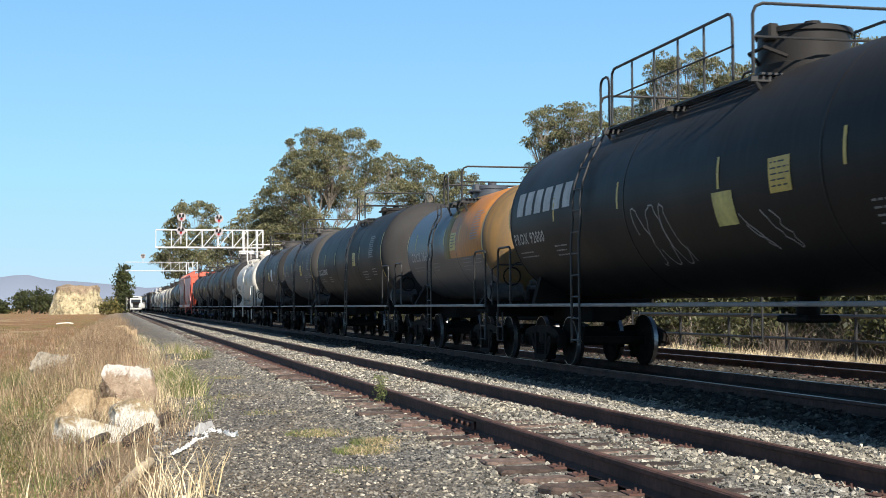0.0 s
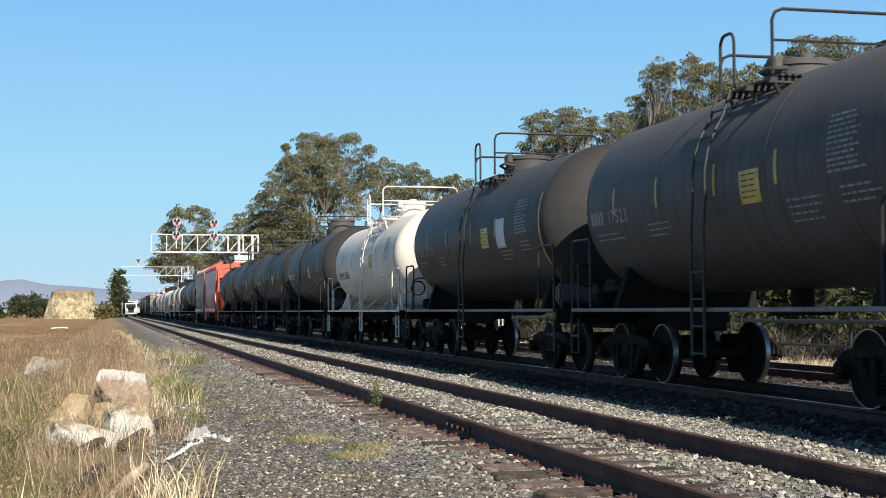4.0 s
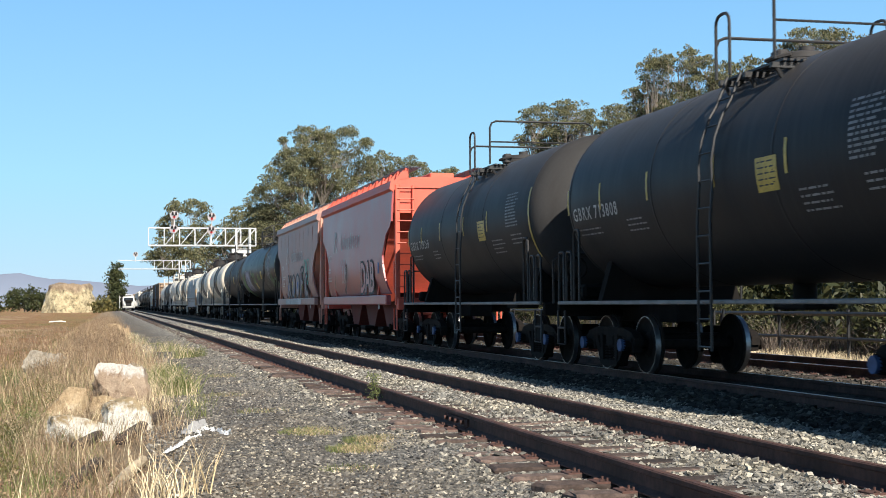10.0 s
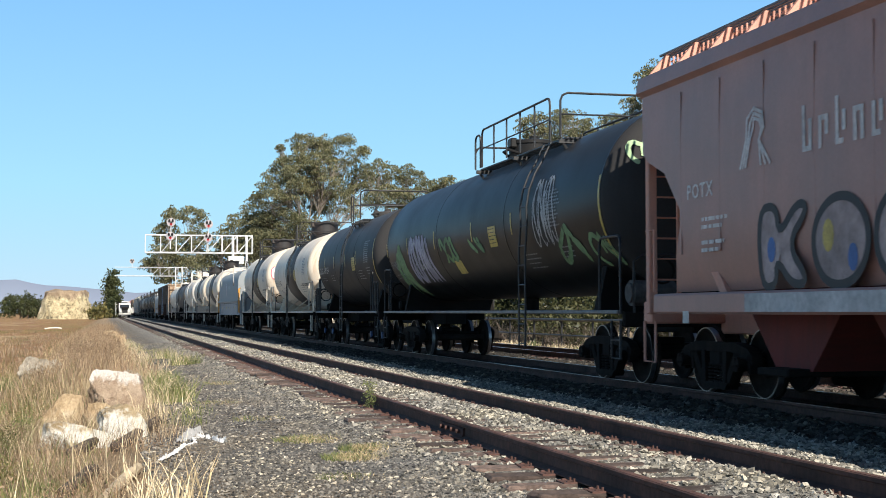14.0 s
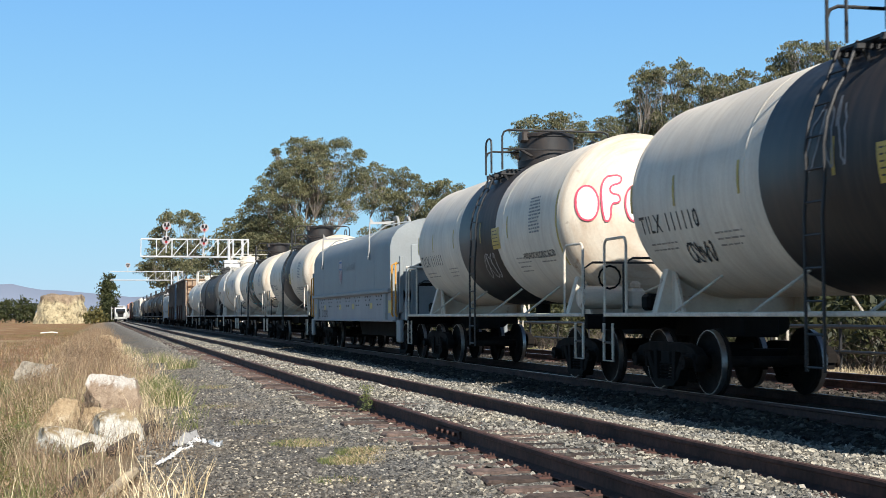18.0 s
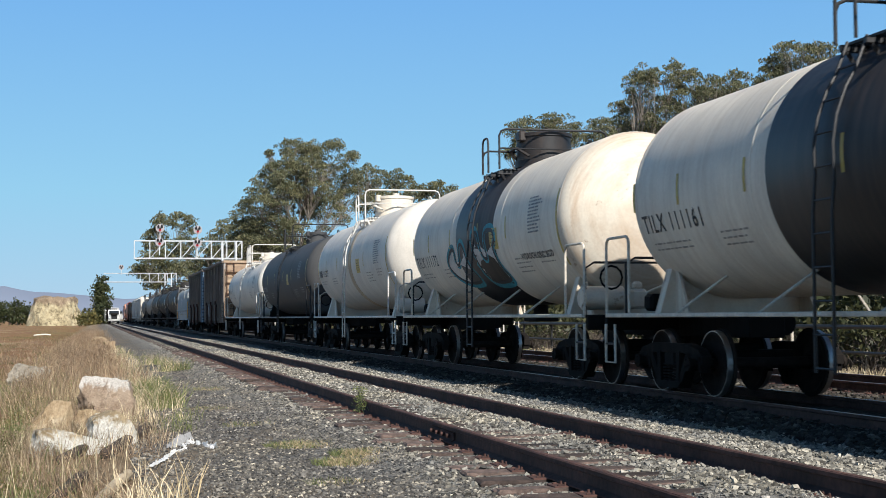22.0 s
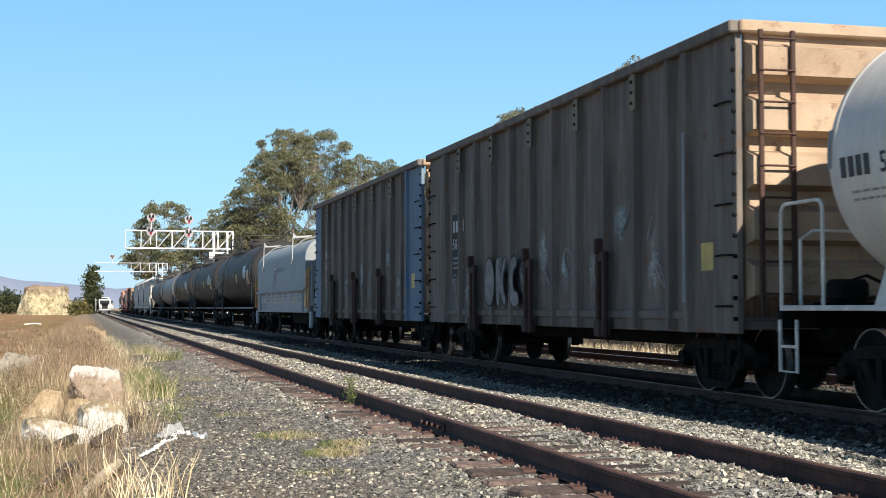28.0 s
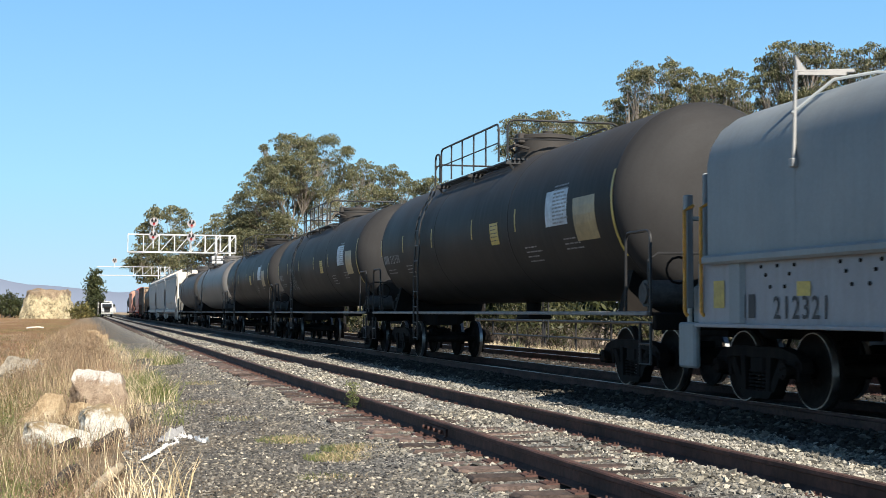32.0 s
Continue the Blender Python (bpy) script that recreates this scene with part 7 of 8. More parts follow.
    hopper_car(433, 450, "red covered hopper car", RED_HOPPER, RED_SIDE, seed=26)
    tank_car(450, 467, B, BLACK, seed=62)
    hopper_car(467, 485, "red covered hopper car", RED_FADED, RED_FADED, seed=27)
    tank_car(485, 502, B, BLACK, seed=63)


RED_PALE = paint("dusty pale hopper side paint", (0.47, 0.26, 0.22), (0.30, 0.19, 0.165), 0.45, 0.55, gloss=0.4, streak=(0.5, 2.4, 0.4))


def hopper_car(u0, u1, label, mat_end, mat_side, seed=0, style=0):
    """A covered hopper: bulged sides with cut-away ends, roof walk on brackets, three chutes."""
    rng = random.Random(seed)
    car, L = car_at("hopper_car", u0, u1, label, "hopper car")
    running_gear(car, L, 1.95)
    h = L / 2 - 0.62
    W, zs, zt = 1.58, 1.4, 4.3
    # each side sheet: rows of points that bulge a little outwards
    cut = [(1.4, h - 0.95), (2.3, h - 1.38), (2.5, h - 1.38), (3.05, h - 0.85), (3.25, h - 0.3), (3.4, h - 0.08), (zt, h)]
    for s in (-1, 1):
        g = Geo()
        m_ = 20
        zs_ = [1.4, 1.6, 1.9, 2.3, 2.5, 2.8, 3.05, 3.25, 3.4, 3.8, zt]
        vs = []
        for z in zs_:
            hh = float(np.interp(z, [a for a, b in cut], [b for a, b in cut]))
            x = W - 0.16 * max(0, (2.2 - z) / 0.8) ** 2 - 0.03 * max(0, (z - 3.6) / 0.7)
            for i in range(m_ + 1):
                vs.append((s * x, -hh + 2 * hh * i / m_, z))
            for i in range(m_ + 1):
                vs.append((s * (x - 0.05), -hh + 2 * hh * i / m_, z))
        r = 2 * (m_ + 1)
        fs = []
        for j in range(len(zs_) - 1):
            for i in range(m_):
                fs.append((j * r + i, j * r + i + 1, (j + 1) * r + i + 1, (j + 1) * r + i))
                fs.append((j * r + m_ + 1 + i, (j + 1) * r + m_ + 1 + i, (j + 1) * r + m_ + 2 + i, j * r + m_ + 2 + i))
            for e_ in (0, m_):
                fs.append((j * r + e_, (j + 1) * r + e_, (j + 1) * r + m_ + 1 + e_, j * r + m_ + 1 + e_))
        g.add(vs, fs)
        part("side_sheet", g, mat_side, car)
        part("eave", Geo().prism([(s * (W - 0.06), zt - 0.1), (s * (W + 0.06), zt - 0.02), (s * (W + 0.02), zt + 0.2), (s * (W - 0.2), zt + 0.24)], 1, -h - 0.04, h + 0.04), mat_end if style == 1 else mat_side, car)
        part("side_sill", Geo().box((s * (W - 0.02), 0, 1.24), (0.16, 2 * (h - 0.55), 0.28), bevel=0.03), mat_side, car)
        for k in range(0 if style == 1 else 9):
            y = -h + 1.4 + (2 * h - 2.8) * k / 8
            part("side_seam", Geo().box((s * (W - 0.004), y, 3.0), (0.012, 0.05, 2.2), bevel=0.005), mat_side, car)
    # inner slopes and ends
    for s in (-1, 1):
        sl = Geo().prism([(s * (h - 0.15), 3.75), (s * (h - 1.55), 2.3), (s * (h - 2.6), 1.2), (s * (h - 2.8), 1.2), (s * (h - 1.75), 2.35), (s * (h - 0.35), 3.75)], 0, -W + 0.08, W - 0.08)
        part("slope_sheet", sl, mat_end, car)
        part("end_panel", Geo().box((0, s * (h - 0.06), 4.05), (2 * W - 0.14, 0.06, 0.86), bevel=0.01), mat_end, car)
        part("end_sill", Geo().box((0, s * (L / 2 - 0.5), 1.12), (2.9, 0.3, 0.32), bevel=0.02), mat_end, car)
        part("stub_sill", Geo().box((0, s * (L / 2 - 1.6), 0.98), (0.6, 2.2, 0.34), bevel=0.02), mat_end, car)
        for x in (-1, 1):
            part("corner_post", Geo().box((x * 1.42, s * (h + 0.02), 2.75), (0.13, 0.13, 3.3), bevel=0.015), mat_end, car)
            part("ladder_stile", Geo().box((x * 0.98, s * (h + 0.06), 2.75), (0.06, 0.05, 3.3), bevel=0.01), mat_end, car)
            for k in range(11):
                z = 1.3 + k * 0.3
                part("rung", Geo().tube([(x * 1.44, s * (h + 0.1), z), (x * 0.95, s * (h + 0.1), z)], 0.014, 5), mat_end, car)
            part("step", Geo().tube([(x * 1.47, s * (L / 2 - 0.45), 1.0), (x * 1.47, s * (L / 2 - 0.45), 0.42), (x * 1.47, s * (L / 2 - 0.85), 0.42), (x * 1.47, s * (L / 2 - 0.85), 1.0)], 0.022, 6), mat_end, car)
            part("grab_rail", Geo().tube([(x * 1.47, s * (h - 0.2), 1.42), (x * 1.47, s * (h - 0.2), 2.3), (x * 1.47, s * (h + 0.1), 2.3)], 0.018, 6), mat_end, car)
    roof = Geo().prism([(-W + 0.02, zt + 0.02), (-W + 0.02, zt + 0.2), (-0.9, zt + 0.32), (0.9, zt + 0.32), (W - 0.02, zt + 0.2), (W - 0.02, zt + 0.02)], 1, -h - 0.02, h + 0.02)
    part("roof", roof, mat_end, car)
    part("hatch_coaming", Geo().box((0, 0, zt + 0.4), (0.7, 2 * h - 1.2, 0.2), bevel=0.03), mat_end, car)
    n = 12
    perf = Geo()
    for s in (-1, 1):
        for k in range(n + 1):
            y = -h + 2 * h * k / n
            g = Geo().prism([(s * 1.5, zt + 0.2), (s * 1.12, zt + 0.28), (s * 1.12, zt + 0.56), (s * 1.2, zt + 0.56)], 1, y - 0.03, y + 0.03)
            part("walk_bracket", g, mat_end, car)
            if k < n:
                g = Geo()
                for a in range(7):
                    for b in range(3):
                        g.box((s * 1.09, y + 0.12 + a * 2 * h / n / 7, zt + 0.31 + b * 0.085), (0.02, 0.075, 0.02))
                    g.box((s * 1.09, y + 0.08 + a * 2 * h / n / 7, zt + 0.42), (0.02, 0.02, 0.26))
                tagged(part("grating_panel", g, mat_end, car), kind="stuff")
        for k in range(6):
            part("walk_slat", Geo().box((s * (0.78 + k * 0.085), 0, zt + 0.58), (0.03, 2 * h + 0.3, 0.03)), GREY_TANK, car)
    for k in range(3):
        y = (k - 1) * 2.9
        part("hopper_chute", Geo().prism([(y - 1.45, 1.45), (y + 1.45, 1.45), (y + 0.45, 0.42), (y - 0.45, 0.42)], 0, -0.95, 0.95), SHADED_RED if style else mat_side, car)
        part("chute_gate", Geo().box((0, y, 0.4), (2.5, 0.8, 0.1), bevel=0.02), FRAME_DARK, car)
    side = Side(x=-(W + 0.002))
    if style:
        e = 3.72 if style == 1 else 3.0
        for k in range(3):
            g = Geo()
            pts = [(e - 0.07 * k, 2.86), (e - 0.17 - 0.05 * k, 3.2), (e - 0.2 - 0.08 * k, 3.45 - 0.06 * k), (e - 0.38, 3.56 - 0.06 * k), (e - 0.6 + 0.04 * k, 3.48 - 0.04 * k), (e - 0.63 + 0.03 * k, 3.3), (e - 0.5, 3.17), (e - 0.55 - 0.12 * k, 2.86)]
            side.stroke(g, pts, 0.045)
            part("emblem_stroke", g, DUSTY_MARK, car, smooth=0)
        for k in range(10):
            g = Geo()
            y, tall = e - 1.55 - 0.36 * k, k in (0, 2, 5, 6)
            side.bar(g, y, 2.9, 0.07 if k < 6 else 0.045, 0.52 if tall else 0.36)
            side.bar(g, y - 0.14, 2.9 + (0.14 if k % 3 else 0.0), 0.07 if k < 6 else 0.045, 0.36 - (0.14 if k % 3 else 0.0))
            side.bar(g, y - 0.06, 3.2 if k % 2 else 2.9, 0.1, 0.06)
            part("name_bar", g, DUSTY_MARK, car, smooth=0)
        g = Geo()
        side.text(g, "POTX", e + 1.32 if style == 1 else e + 1.6, 2.62, 0.27)
        tagged(part("reporting_mark", g, DUSTY_MARK, car, smooth=0), kind="stuff")
        for z in (2.1, 1.8):
            g = Geo()
            side.lines(g, e + 1.15, z + 0.2, 0.75, 2, rng, 0.1, 0.05)
            tagged(part("stencil_block", g, DUSTY_MARK, car, smooth=0), kind="stuff")
        if style == 1:
            lettered(car, side, "DAB", -1.6, 1.5, 2.1, 0.85, RED_SIDE, BLACK_MARK)
            scrawl(car, side, 2.2, 1.8, 1.4, 0.8, 5, SILVER_PAINT, 0.03, 4)
            for y in (3.3, 1.35, 1.1, 4.6):
                g = Geo()
                side.stroke(g, [(y, 2.45 if y < 2 else 2.1), (y - 0.07, 2.0), (y + 0.05, 1.85), (y - 0.06, 1.6), (y + 0.02, 1.45)], 0.09 if y < 2 else 0.06)
                part("tar_drip", g, BLACK_MARK, car, smooth=0)
            g = Geo()
            side.bar(g, -h + 2.0, 2.0, 0.2, 0.32)
            part("blue_mark", g, BLUE_PAINT, car, smooth=0)
        else:
            blob_letters(car, side, 2.6, 1.42, 6.4, 0.95, FAT[:5], DULL_FILL, BLACK_MARK, 0.10)
            for a, z_, r_, m in ((2.2, 1.85, 0.1, BLUE_PAINT), (0.9, 1.95, 0.12, YELLOW), (0.4, 1.7, 0.1, BLUE_PAINT), (-0.6, 1.9, 0.12, BLUE_PAINT), (-2.0, 1.8, 0.1, YELLOW)):
                g = Geo()
                g.add([side.at(-a + r_ * math.cos(q), r_ * 1.5 * math.sin(q), z_, 0.012) for q in [k * 0.5236 for k in range(12)]], [tuple(range(12))])
                part("paint_dot", g, m, car, smooth=0)
            scrawl(car, side, -2.5, 1.9, 1.4, 1.0, 9, MINT_PAINT, 0.06, 3)
            g = Geo()
            Side(x=-(W + 0.065)).bar(g, 2.8, 1.13, 5.0, 0.22)
            part("sill_paint", g, SILVER_PAINT, car, smooth=0)
    for y in (-h + 1.6, h - 1.6):
        g = Geo()
        Side(x=-(W + 0.065)).bar(g, y, 0.98, 0.2, 0.16)
        part("white_tag", g, WHITE_MARK, car, smooth=0)
    return car


def gondola(u0, u1, label, mat_side, mat_end, seed=0):
    """A tall open car with ribbed sides, flat panels with grab irons at its ends and a ladder on each end."""
    rng = random.Random(seed)
    car, L = car_at("gondola_car", u0, u1, label, "gondola car")
    running_gear(car, L, 1.95)
    h = L / 2 - 0.42
    W, z0, z1 = 1.52, 0.82, 4.5
    for s in (-1, 1):
        part("side_wall", Geo().box((s * (W - 0.05), 0, (z0 + z1) / 2), (0.08, 2 * (h - 1.35), z1 - z0), bevel=0.01), mat_side, car)
        for q in (-1, 1):
            part("end_side_panel", Geo().box((s * (W - 0.02), q * (h - 0.67), (z0 + z1) / 2), (0.08, 1.33, z1 - z0), bevel=0.01), mat_end, car)
            for k in range(5):
                z = 1.15 + k * 0.62
                part("grab_iron", Geo().tube([(s * W, q * (h - 0.12), z), (s * (W + 0.07), q * (h - 0.16), z), (s * (W + 0.07), q * (h - 0.5), z), (s * W, q * (h - 0.54), z)], 0.014, 5), FRAME_DARK, car)
            for k in range(14):
                z = 1.0 + k * 0.25
                part("bolt", Geo().cyl((s * (W + 0.02), q * (h - 0.03), z), (s * (W + 0.06), q * (h - 0.03), z), 0.03, 6), FRAME_DARK, car)
            part("corner_rib", Geo().prism([(s * W, q * (h - 1.5)), (s * (W + 0.09), q * (h - 1.46)), (s * (W + 0.09), q * (h - 1.3)), (s * W, q * (h - 1.26))], 2, z0, z1), mat_end, car)
            part("step", Geo().tube([(s * 1.47, q * (h - 0.1), 0.85), (s * 1.47, q * (h - 0.1), 0.4), (s * 1.47, q * (h - 0.5), 0.4), (s * 1.47, q * (h - 0.5), 0.85)], 0.022, 6), FRAME_DARK, car)
        part("top_chord", Geo().box((s * (W + 0.02), 0, z1 + 0.02), (0.2, 2 * h + 0.08, 0.15), bevel=0.02), mat_side, car)
        part("side_sill", Geo().box((s * (W - 0.01), 0, z0 + 0.22), (0.1, 2 * (h - 1.4), 0.12), bevel=0.015), mat_side, car)
        for k in range(11):
            y = 6.1 - 1.18 * k
            part("rib", Geo().prism([(s * (W - 0.02), y - 0.1), (s * (W + 0.09), y - 0.05), (s * (W + 0.09), y + 0.05), (s * (W - 0.02), y + 0.1)], 2, z0 + 0.02, z1 - 0.05), mat_side, car)
            if k in (2, 5, 8):
                part("door_brace", Geo().box((s * (W + 0.12), y - 0.16, 1.32), (0.08, 0.1, 1.25), bevel=0.02).box((s * (W + 0.12), y + 0.1, 1.32), (0.08, 0.1, 1.25), bevel=0.02).box((s * (W + 0.11), y - 0.03, 1.9), (0.08, 0.34, 0.16), bevel=0.02).box((s * (W + 0.13), y + 0.06, 2.05), (0.14, 0.12, 0.24), bevel=0.02).prism([(s * (W + 0.05), y - 0.2), (s * (W + 0.2), y - 0.1), (s * (W + 0.2), y + 0.1), (s * (W + 0.05), y + 0.2)], 2, 0.72, 0.95), RUST_PATCH, car)
            if k % 2 == 1:
                part("gusset", Geo().box((s * (W + 0.085), y - 0.02, 4.18), (0.03, 0.2, 0.5), bevel=0.008), GUSSET, car)
                for b in range(3):
                    part("bolt", Geo().cyl((s * (W + 0.09), y - 0.02, 4.33 - b * 0.15), (s * (W + 0.12), y - 0.02, 4.33 - b * 0.15), 0.025, 6), FRAME_DARK, car)
    for q in (-1, 1):
        part("end_wall", Geo().box((0, q * (h - 0.06), (z0 + z1) / 2 + 0.2), (2 * W - 0.2, 0.07, z1 - z0 - 0.4), bevel=0.01), GOND_END, car)
        for z in (4.12, 3.46, 2.8, 2.14, 1.48):
            part("end_rib", Geo().prism([(q * (h - 0.04), z - 0.26), (q * (h + 0.2), z - 0.2), (q * (h + 0.2), z + 0.14), (q * (h - 0.04), z + 0.24)], 0, -W + 0.1, W - 0.1), GOND_END, car)
        part("end_chord", Geo().box((0, q * h, z1 + 0.02), (2 * W, 0.2, 0.15), bevel=0.02), GOND_END, car)
        for x in (-1.34, -0.92):
            part("ladder_stile", Geo().box((x, q * (h + 0.25), 2.75), (0.06, 0.05, 3.4), bevel=0.01), RUST_PATCH, car)
        for k in range(9):
            z = 1.3 + k * 0.38
            part("rung", Geo().tube([(-1.36, q * (h + 0.28), z), (-0.9, q * (h + 0.28), z)], 0.014, 5), RUST_PATCH, car)
        part("coupler_pocket", Geo().box((0, q * (h - 0.1), 0.95), (0.8, 0.5, 0.5), bevel=0.04), FRAME_DARK, car)
        part("hand_brake", Geo().box((0.5, q * (h + 0.24), 3.0), (0.4, 0.12, 0.5), bevel=0.04), RUST_PATCH, car)
    part("floor", Geo().box((0, 0, z0 + 0.1), (2 * W - 0.2, 2 * h - 0.2, 0.1)), mat_side, car)
    part("centre_sill", Geo().box((0, 0, z0 - 0.1), (0.5, 2 * h - 0.4, 0.3), bevel=0.02), FRAME_DARK, car)
    side = Side(x=-(W + 0.002))
    side2 = Side(x=-(W + 0.012))
    if seed == 41:
        g = Geo()
        Side(x=-(W + 0.006)).bar(g, 5.72, 1.75, 0.84, 1.35, 0.0, 0.004)
        part("stencil_ground", g, HEAD_DARK, car, "blackened patch behind the stencilled marks", smooth=0)
    for z, hgt in ((2.72, 0.24), (2.36, 0.24)):
        g = Geo()
        if seed == 41 and z < 2.5:
            side2.text(g, "5081", 5.65, z, 0.33)
        else:
            for k in range(4):
                side2.bar(g, 5.62 - 0.235 * k, z, 0.15, hgt)
        tagged(part("reporting_mark", g, WHITE_MARK, car, smooth=0), kind="stuff")
    g = Geo()
    side2.lines(g, 5.6, 2.15, 0.9, 3, rng, 0.1, 0.05)
    tagged(part("stencil_block", g, GREY_MARK, car, smooth=0), kind="stuff")
    for k, (a, z, w, hh, m) in enumerate(((5.75, 1.15, 0.6, 1.75, SMEAR_WHITE), (2.35, 1.15, 0.72, 1.3, SMEAR_TEAL), (1.2, 1.2, 0.75, 0.95, SMEAR_WHITE), (-1.3, 1.4, 0.5, 0.7, SMEAR_TEAL), (4.7, 1.1, 0.7, 0.6, SMEAR_WHITE),
                                           (-0.1, 1.3, 0.6, 1.6, SMEAR_WHITE), (-2.6, 1.2, 0.6, 0.9, SMEAR_WHITE), (-3.6, 2.0, 0.7, 0.8, SMEAR_TEAL), (-4.9, 1.2, 0.6, 1.1, SMEAR_WHITE))):
        g = Geo()
        side.bar(g, a + (0.1 if seed % 2 else 0), z, w, hh, 0.0, 0.006)
        part("worn_paint", g, m, car, smooth=0)
        side_y = a - w * 0.3
        scrawl(car, side2, side_y, z + 0.2, 0.4, 0.5, seed * 7 + k, GREY_MARK, 0.025, 1)
    for k in range(14):
        y, z = rng.uniform(-5.6, 5.4), rng.uniform(2.0, 4.1)
        g = Geo()
        side2.stroke(g, [(y, z), (y - rng.uniform(0.02, 0.2), z + rng.uniform(0.1, 0.35))], 0.02)
        part("scratch", g, GREY_MARK, car, smooth=0)
    if seed == 41:
        blob_letters(car, Side(x=-(W + 0.1)), 3.0, 1.15, 2.3, 0.95, [FAT[2], FAT[0], FAT[4]], WORN_SILVER, HEAD_DARK, 0.035)
    g = Geo()
    Side(x=-(W + 0.02)).bar(g, -h + 1.0, 1.6, 0.35, 0.35)
    part("yellow_mark", g, YELLOW, car, smooth=0)
    g = Geo()
    Side(x=-(W + 0.09)).bar(g, -h + 1.42, 1.2, 0.08, 2.2)
    part("white_strip", g, GREY_MARK, car, smooth=0)
    return car


def coil_car(u0, u1, seed=0):
    """A coil car: riveted side sills, one long rounded hood with lifting lugs, end rails."""
    rng = random.Random(seed)
    car, L = car_at("coil_car", u0, u1, "blue grey covered coil car with rounded hood and yellow squares", "coil car")
    running_gear(car, L, 1.95)
    h = L / 2 - 0.55
    W = 1.5
    hh = h - 0.98
    for s in (-1, 1):
        part("side_sill", Geo().box((s * (W - 0.08), 0, 1.385), (0.12, 2 * (h - 0.6), 0.81), bevel=0.02), SILL_GREY, car)
        part("sill_flange", Geo().box((s * (W - 0.04), 0, 0.985), (0.16, 2 * (h - 0.6), 0.05), bevel=0.01), SILL_GREY, car)
        for q in (-1, 1):
            part("side_pocket", Geo().prism([(s * (W - 0.02), q * (hh - 0.95)), (s * (W + 0.035), q * (hh - 0.9)), (s * (W + 0.035), q * (hh - 0.62)), (s * (W - 0.02), q * (hh - 0.57))], 2, 1.02, 1.74), COIL_GREY, car)
            for k in range(2):
                y = q * (hh + 0.2 + 0.5 * k)
                g = Geo().tube([(s * (W - 0.02), y, 1.1), (s * (W + 0.02), y, 1.15), (s * (W + 0.02), y, 2.48), (s * (W - 0.12), y + q * 0.03, 2.55)], 0.024, 6)
                part("end_handrail", g, ORANGE_RAIL, car, "orange handrail")
            part("end_post", Geo().box((s * (W - 0.1), q * (hh + 0.85), 1.95), (0.1, 0.12, 1.5), bevel=0.015), COIL_GREY, car)
            part("step", Geo().box((s * 1.42, q * (h - 0.2), 0.72), (0.1, 0.5, 0.6), bevel=0.03), COIL_GREY, car)
        for k in range(7):
            for dy, dz in ((-0.2, 0.14), (-0.12, 0.0), (0.12, 0.0), (0.2, 0.14), (-0.28, 0.24), (0.28, 0.24), (0.0, 0.24)):
                y, z = -hh + 1.75 + (2 * hh - 3.5) * k / 6 + dy * 1.4, 1.44 + dz
                part("rivet", Geo().cyl((s * (W - 0.03), y, z), (s * (W - 0.005), y, z), 0.024, 6), FRAME_DARK, car)
    part("trough", Geo().box((0, 0, 1.25), (2.6, 2 * h - 0.1, 0.5), bevel=0.03), COIL_GREY, car)
    part("belly", Geo().prism([(-3.4, 1.0), (-2.7, 0.5), (2.7, 0.5), (3.4, 1.0)], 0, -0.5, 0.5), FRAME_DARK, car)
    for q in (-1, 1):
        part("stub_sill", Geo().box((0, q * (h - 1.0), 0.95), (0.55, 2.2, 0.3), bevel=0.02), FRAME_DARK, car)
        part("end_wall", Geo().box((0.1, q * (h - 0.06), 1.98), (2.5, 0.08, 2.05), bevel=0.02), COIL_GREY, car)
        for z in (2.45, 1.95):
            part("end_stripe", Geo().box((0.15, q * (h - 0.01), z), (2.2, 0.02, 0.09), bevel=0.005), FRAME_DARK, car)
        part("end_gate", Geo().tube([(-1.3, q * (h + 0.05), 1.0), (-1.3, q * (h + 0.05), 2.4), (1.3, q * (h + 0.05), 2.4), (1.3, q * (h + 0.05), 1.0)], 0.035, 6), RAIL_WHITE, car)
    # hood, open lip below
    right = [(W + 0.02, 1.8), (W + 0.02, 3.0), (W - 0.03, 3.22), (W - 0.18, 3.45), (W - 0.42, 3.62), (W - 0.75, 3.74), (W - 1.1, 3.8)]
    poly = [(-x, z) for x, z in right] + list(reversed(right))
    part("hood", Geo().prism(poly, 1, -hh, hh), COIL_GREY, car)
    for s in (-1, 1):
        part("hood_lip", Geo().box((s * (W + 0.05), 0, 1.8), (0.1, 2 * hh + 0.1, 0.12), bevel=0.03), COIL_GREY, car)
        for k in range(4):
            y = -hh + 2 * hh * (k + 0.7) / 4.4
            part("hood_seam", Geo().box((s * (W + 0.0205), y, 2.45), (0.004, 0.012, 1.2)), COIL_GREY, car)
    for y in (-3.95, 4.75):
        pts = [(-W - 0.07, 2.75), (-W - 0.07, 3.35), (-1.05, 3.75), (-0.5, 3.86), (0.5, 3.86), (1.05, 3.75), (W + 0.07, 3.35), (W + 0.07, 2.75)]
        part("lifting_strap", Geo().tube([(x, y, z) for x, z in pts[1:-1]], 0.02, 6), COIL_GREY, car)
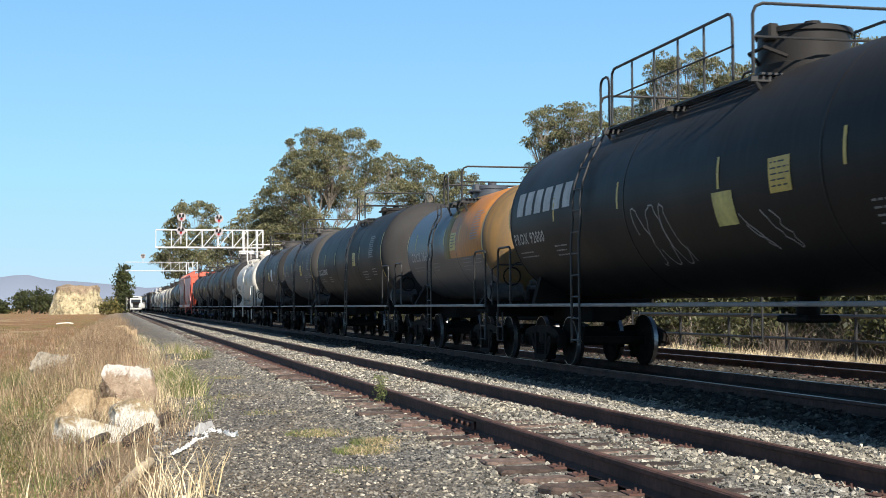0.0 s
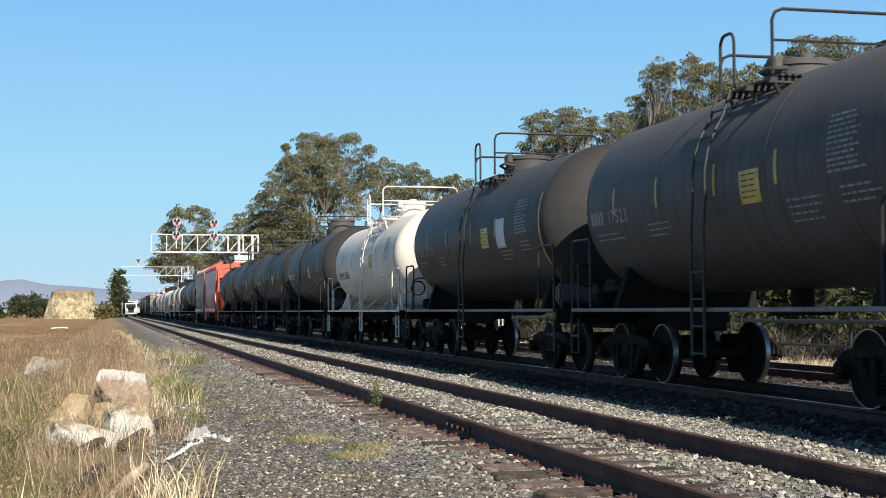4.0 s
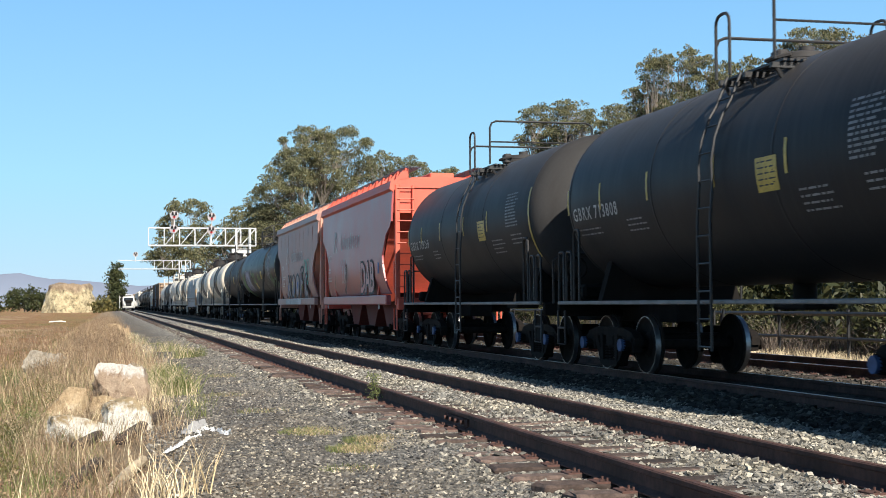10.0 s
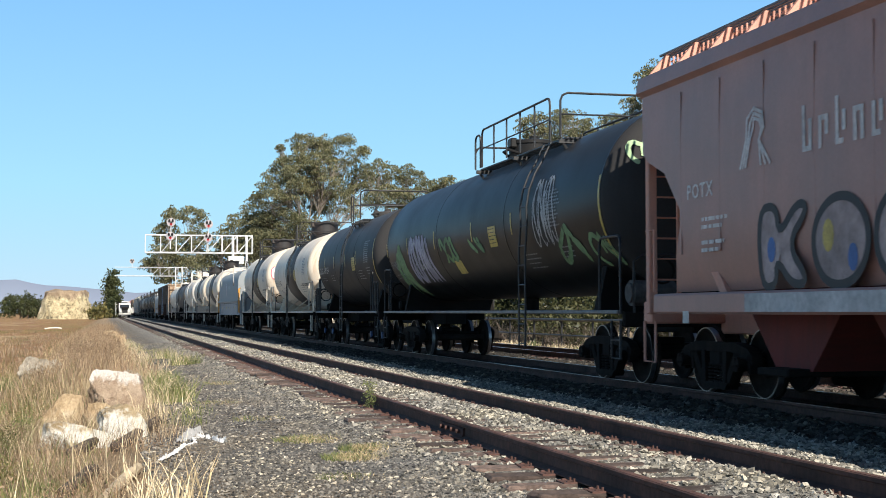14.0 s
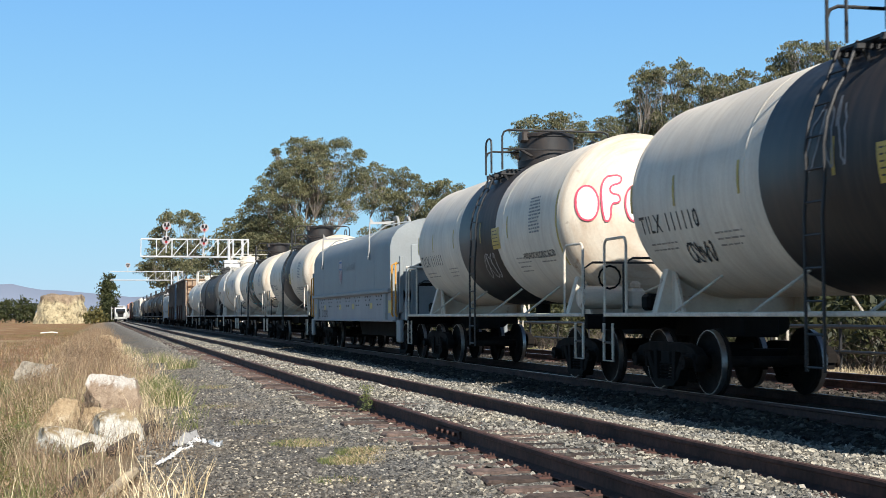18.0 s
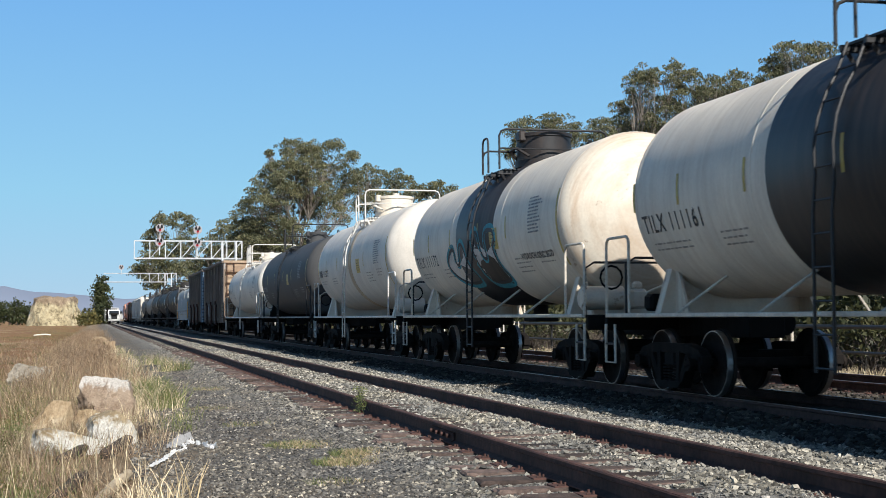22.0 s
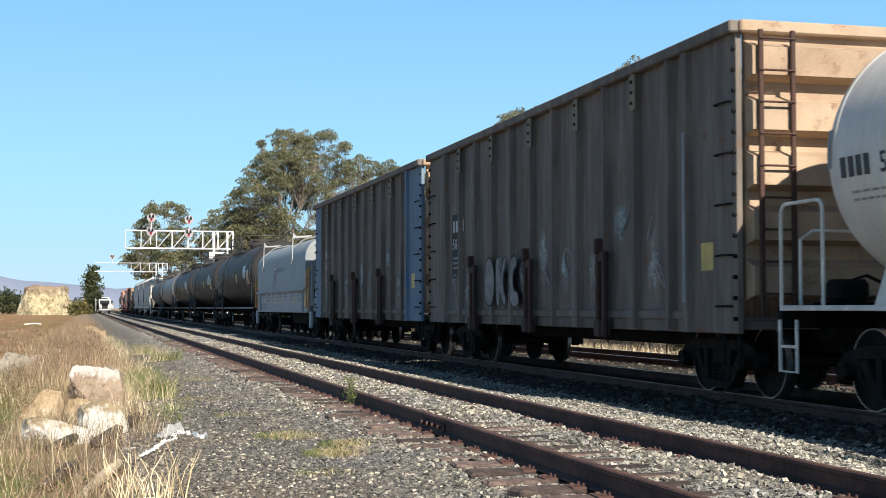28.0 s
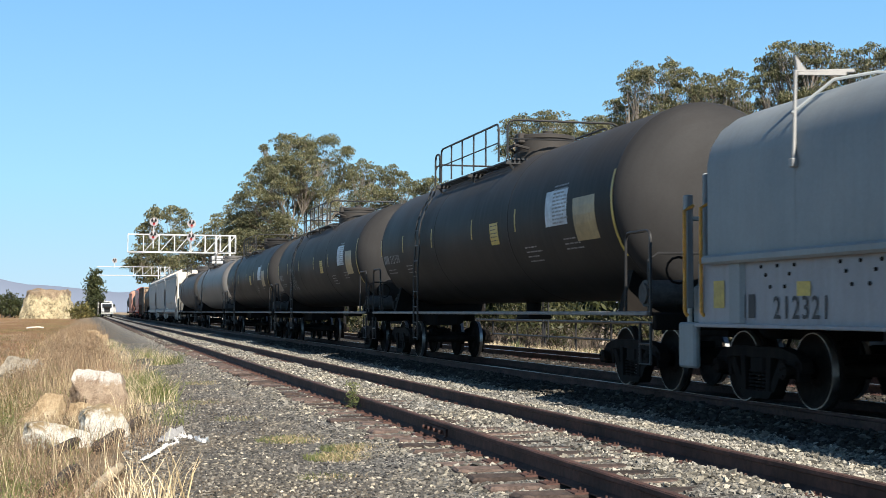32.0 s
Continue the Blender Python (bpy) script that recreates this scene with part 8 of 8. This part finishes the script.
        for s in (-1, 1):
            part("guide_bracket", Geo().tube([(s * (W + 0.05), y, 2.8), (s * (W + 0.02), y, 3.82), (s * 0.8, y, 3.86)], 0.024, 6).prism([(s * W, 3.78), (s * (W + 0.03), 4.0), (s * (W - 0.12), 3.82), (s * 0.9, 3.86), (s * 0.9, 3.8)], 1, y - 0.02, y + 0.02).box((s * (W + 0.06), y, 2.8), (0.06, 0.1, 0.1), bevel=0.01), GREY_HOPPER, car)
    for x in (-0.18, 0.18):
        g = Geo()
        pts = [(x, -1.3 + 0.45 * math.cos(t), 3.78 + 0.42 * math.sin(t)) for t in [math.pi * k / 10 for k in range(11)]]
        part("lifting_eye", Geo().tube(pts, 0.045, 7), GREY_HOPPER, car)
    side = Side(x=-(W + 0.004 - 0.02))
    for y, w in ((hh - 0.1, 0.3), (hh - 2.2, 0.3), (1.6, 0.4), (-0.8, 0.4), (-3.75, 0.4), (-hh + 0.42, 0.42)):
        g = Geo()
        side.bar(g, y, 1.33 if abs(y) < hh - 1 else 1.2, w, 0.16 if abs(y) < hh - 1 else 0.34)
        part("yellow_square", g, YELLOW, car, smooth=0)
    side = Side(x=-(W + 0.025))
    g = Geo()
    sh = [(1.28, 2.95), (1.19, 2.9), (1.04, 2.94), (0.9, 2.9), (0.81, 2.95), (0.8, 2.4), (0.88, 2.22), (1.04, 2.12), (1.2, 2.22), (1.29, 2.4)]
    vs = [side.at(-y, 0, z) for y, z in sh]
    g.add(vs, [tuple(range(len(sh)))])
    part("shield_emblem", g, simple("faded emblem white", (0.5, 0.46, 0.47), 0.6), car, smooth=0)
    for z, hgt in ((2.82, 0.06), (2.6, 0.05)):
        g = Geo()
        side.bar(g, 1.26, z, 0.43, hgt, lift=0.01)
        part("emblem_band", g, BLUE_PAINT, car, smooth=0)
    for k in range(4):
        g = Geo()
        side.bar(g, 1.24 - 0.112 * k, 2.28 if k in (0, 3) else 2.2, 0.055, 0.3, lift=0.01)
        part("emblem_stripe", g, simple("faded emblem red", (0.36, 0.16, 0.18), 0.6), car, smooth=0)
    for k in range(11):
        g = Geo()
        side.bar(g, 0.5 - k * 0.185, 2.55, 0.12, 0.2)
        part("name_bar", g, simple("faded grey blue lettering", (0.29, 0.325, 0.35), 0.6), car, smooth=0)
    low = Side(x=-(W - 0.016))
    for k in range(2):
        g = Geo()
        low.bar(g, hh - 0.8 - k * 0.24, 1.08, 0.16, 0.28)
        part("mark_bar", g, BLACK_MARK, car, smooth=0)
    g = Geo()
    low.text(g, "212293" if seed == 31 else "212321", hh - 1.65, 1.08, 0.36)
    tagged(part("reporting_mark", g, BLACK_MARK, car, smooth=0), kind="stuff")
    return car


train()


def motions():
    """The train rolls by at about 11 m/s; its wheels turn with it."""
    def way(t):
        return 11.206 * (t - 13) + 0.01504 * (t - 13) ** 2

    for car, u in CARS:
        walk(car, [(t, pose(MAIN, u - way(t), ZR)) for t in range(0, 33, 2)])
    steps = [i / 30 for i in range(32 * 30 + 1)]
    for k, q in ((0, -1), (1, 1)):
        rows = []
        for t in steps:
            a = math.degrees(way(t) / WHEEL_R) % 360
            rows.append((t, pose(0, q * AXLE_HALF, WHEEL_R, a)))
        first = WHEELSETS[k][0]
        walk(first, rows)
        for w in WHEELSETS[k][1:]:
            w.rotation_mode = "QUATERNION"
            w.animation_data_create()
            w.animation_data.action = first.animation_data.action
            w.animation_data.action_slot = first.animation_data.action_slot


motions()
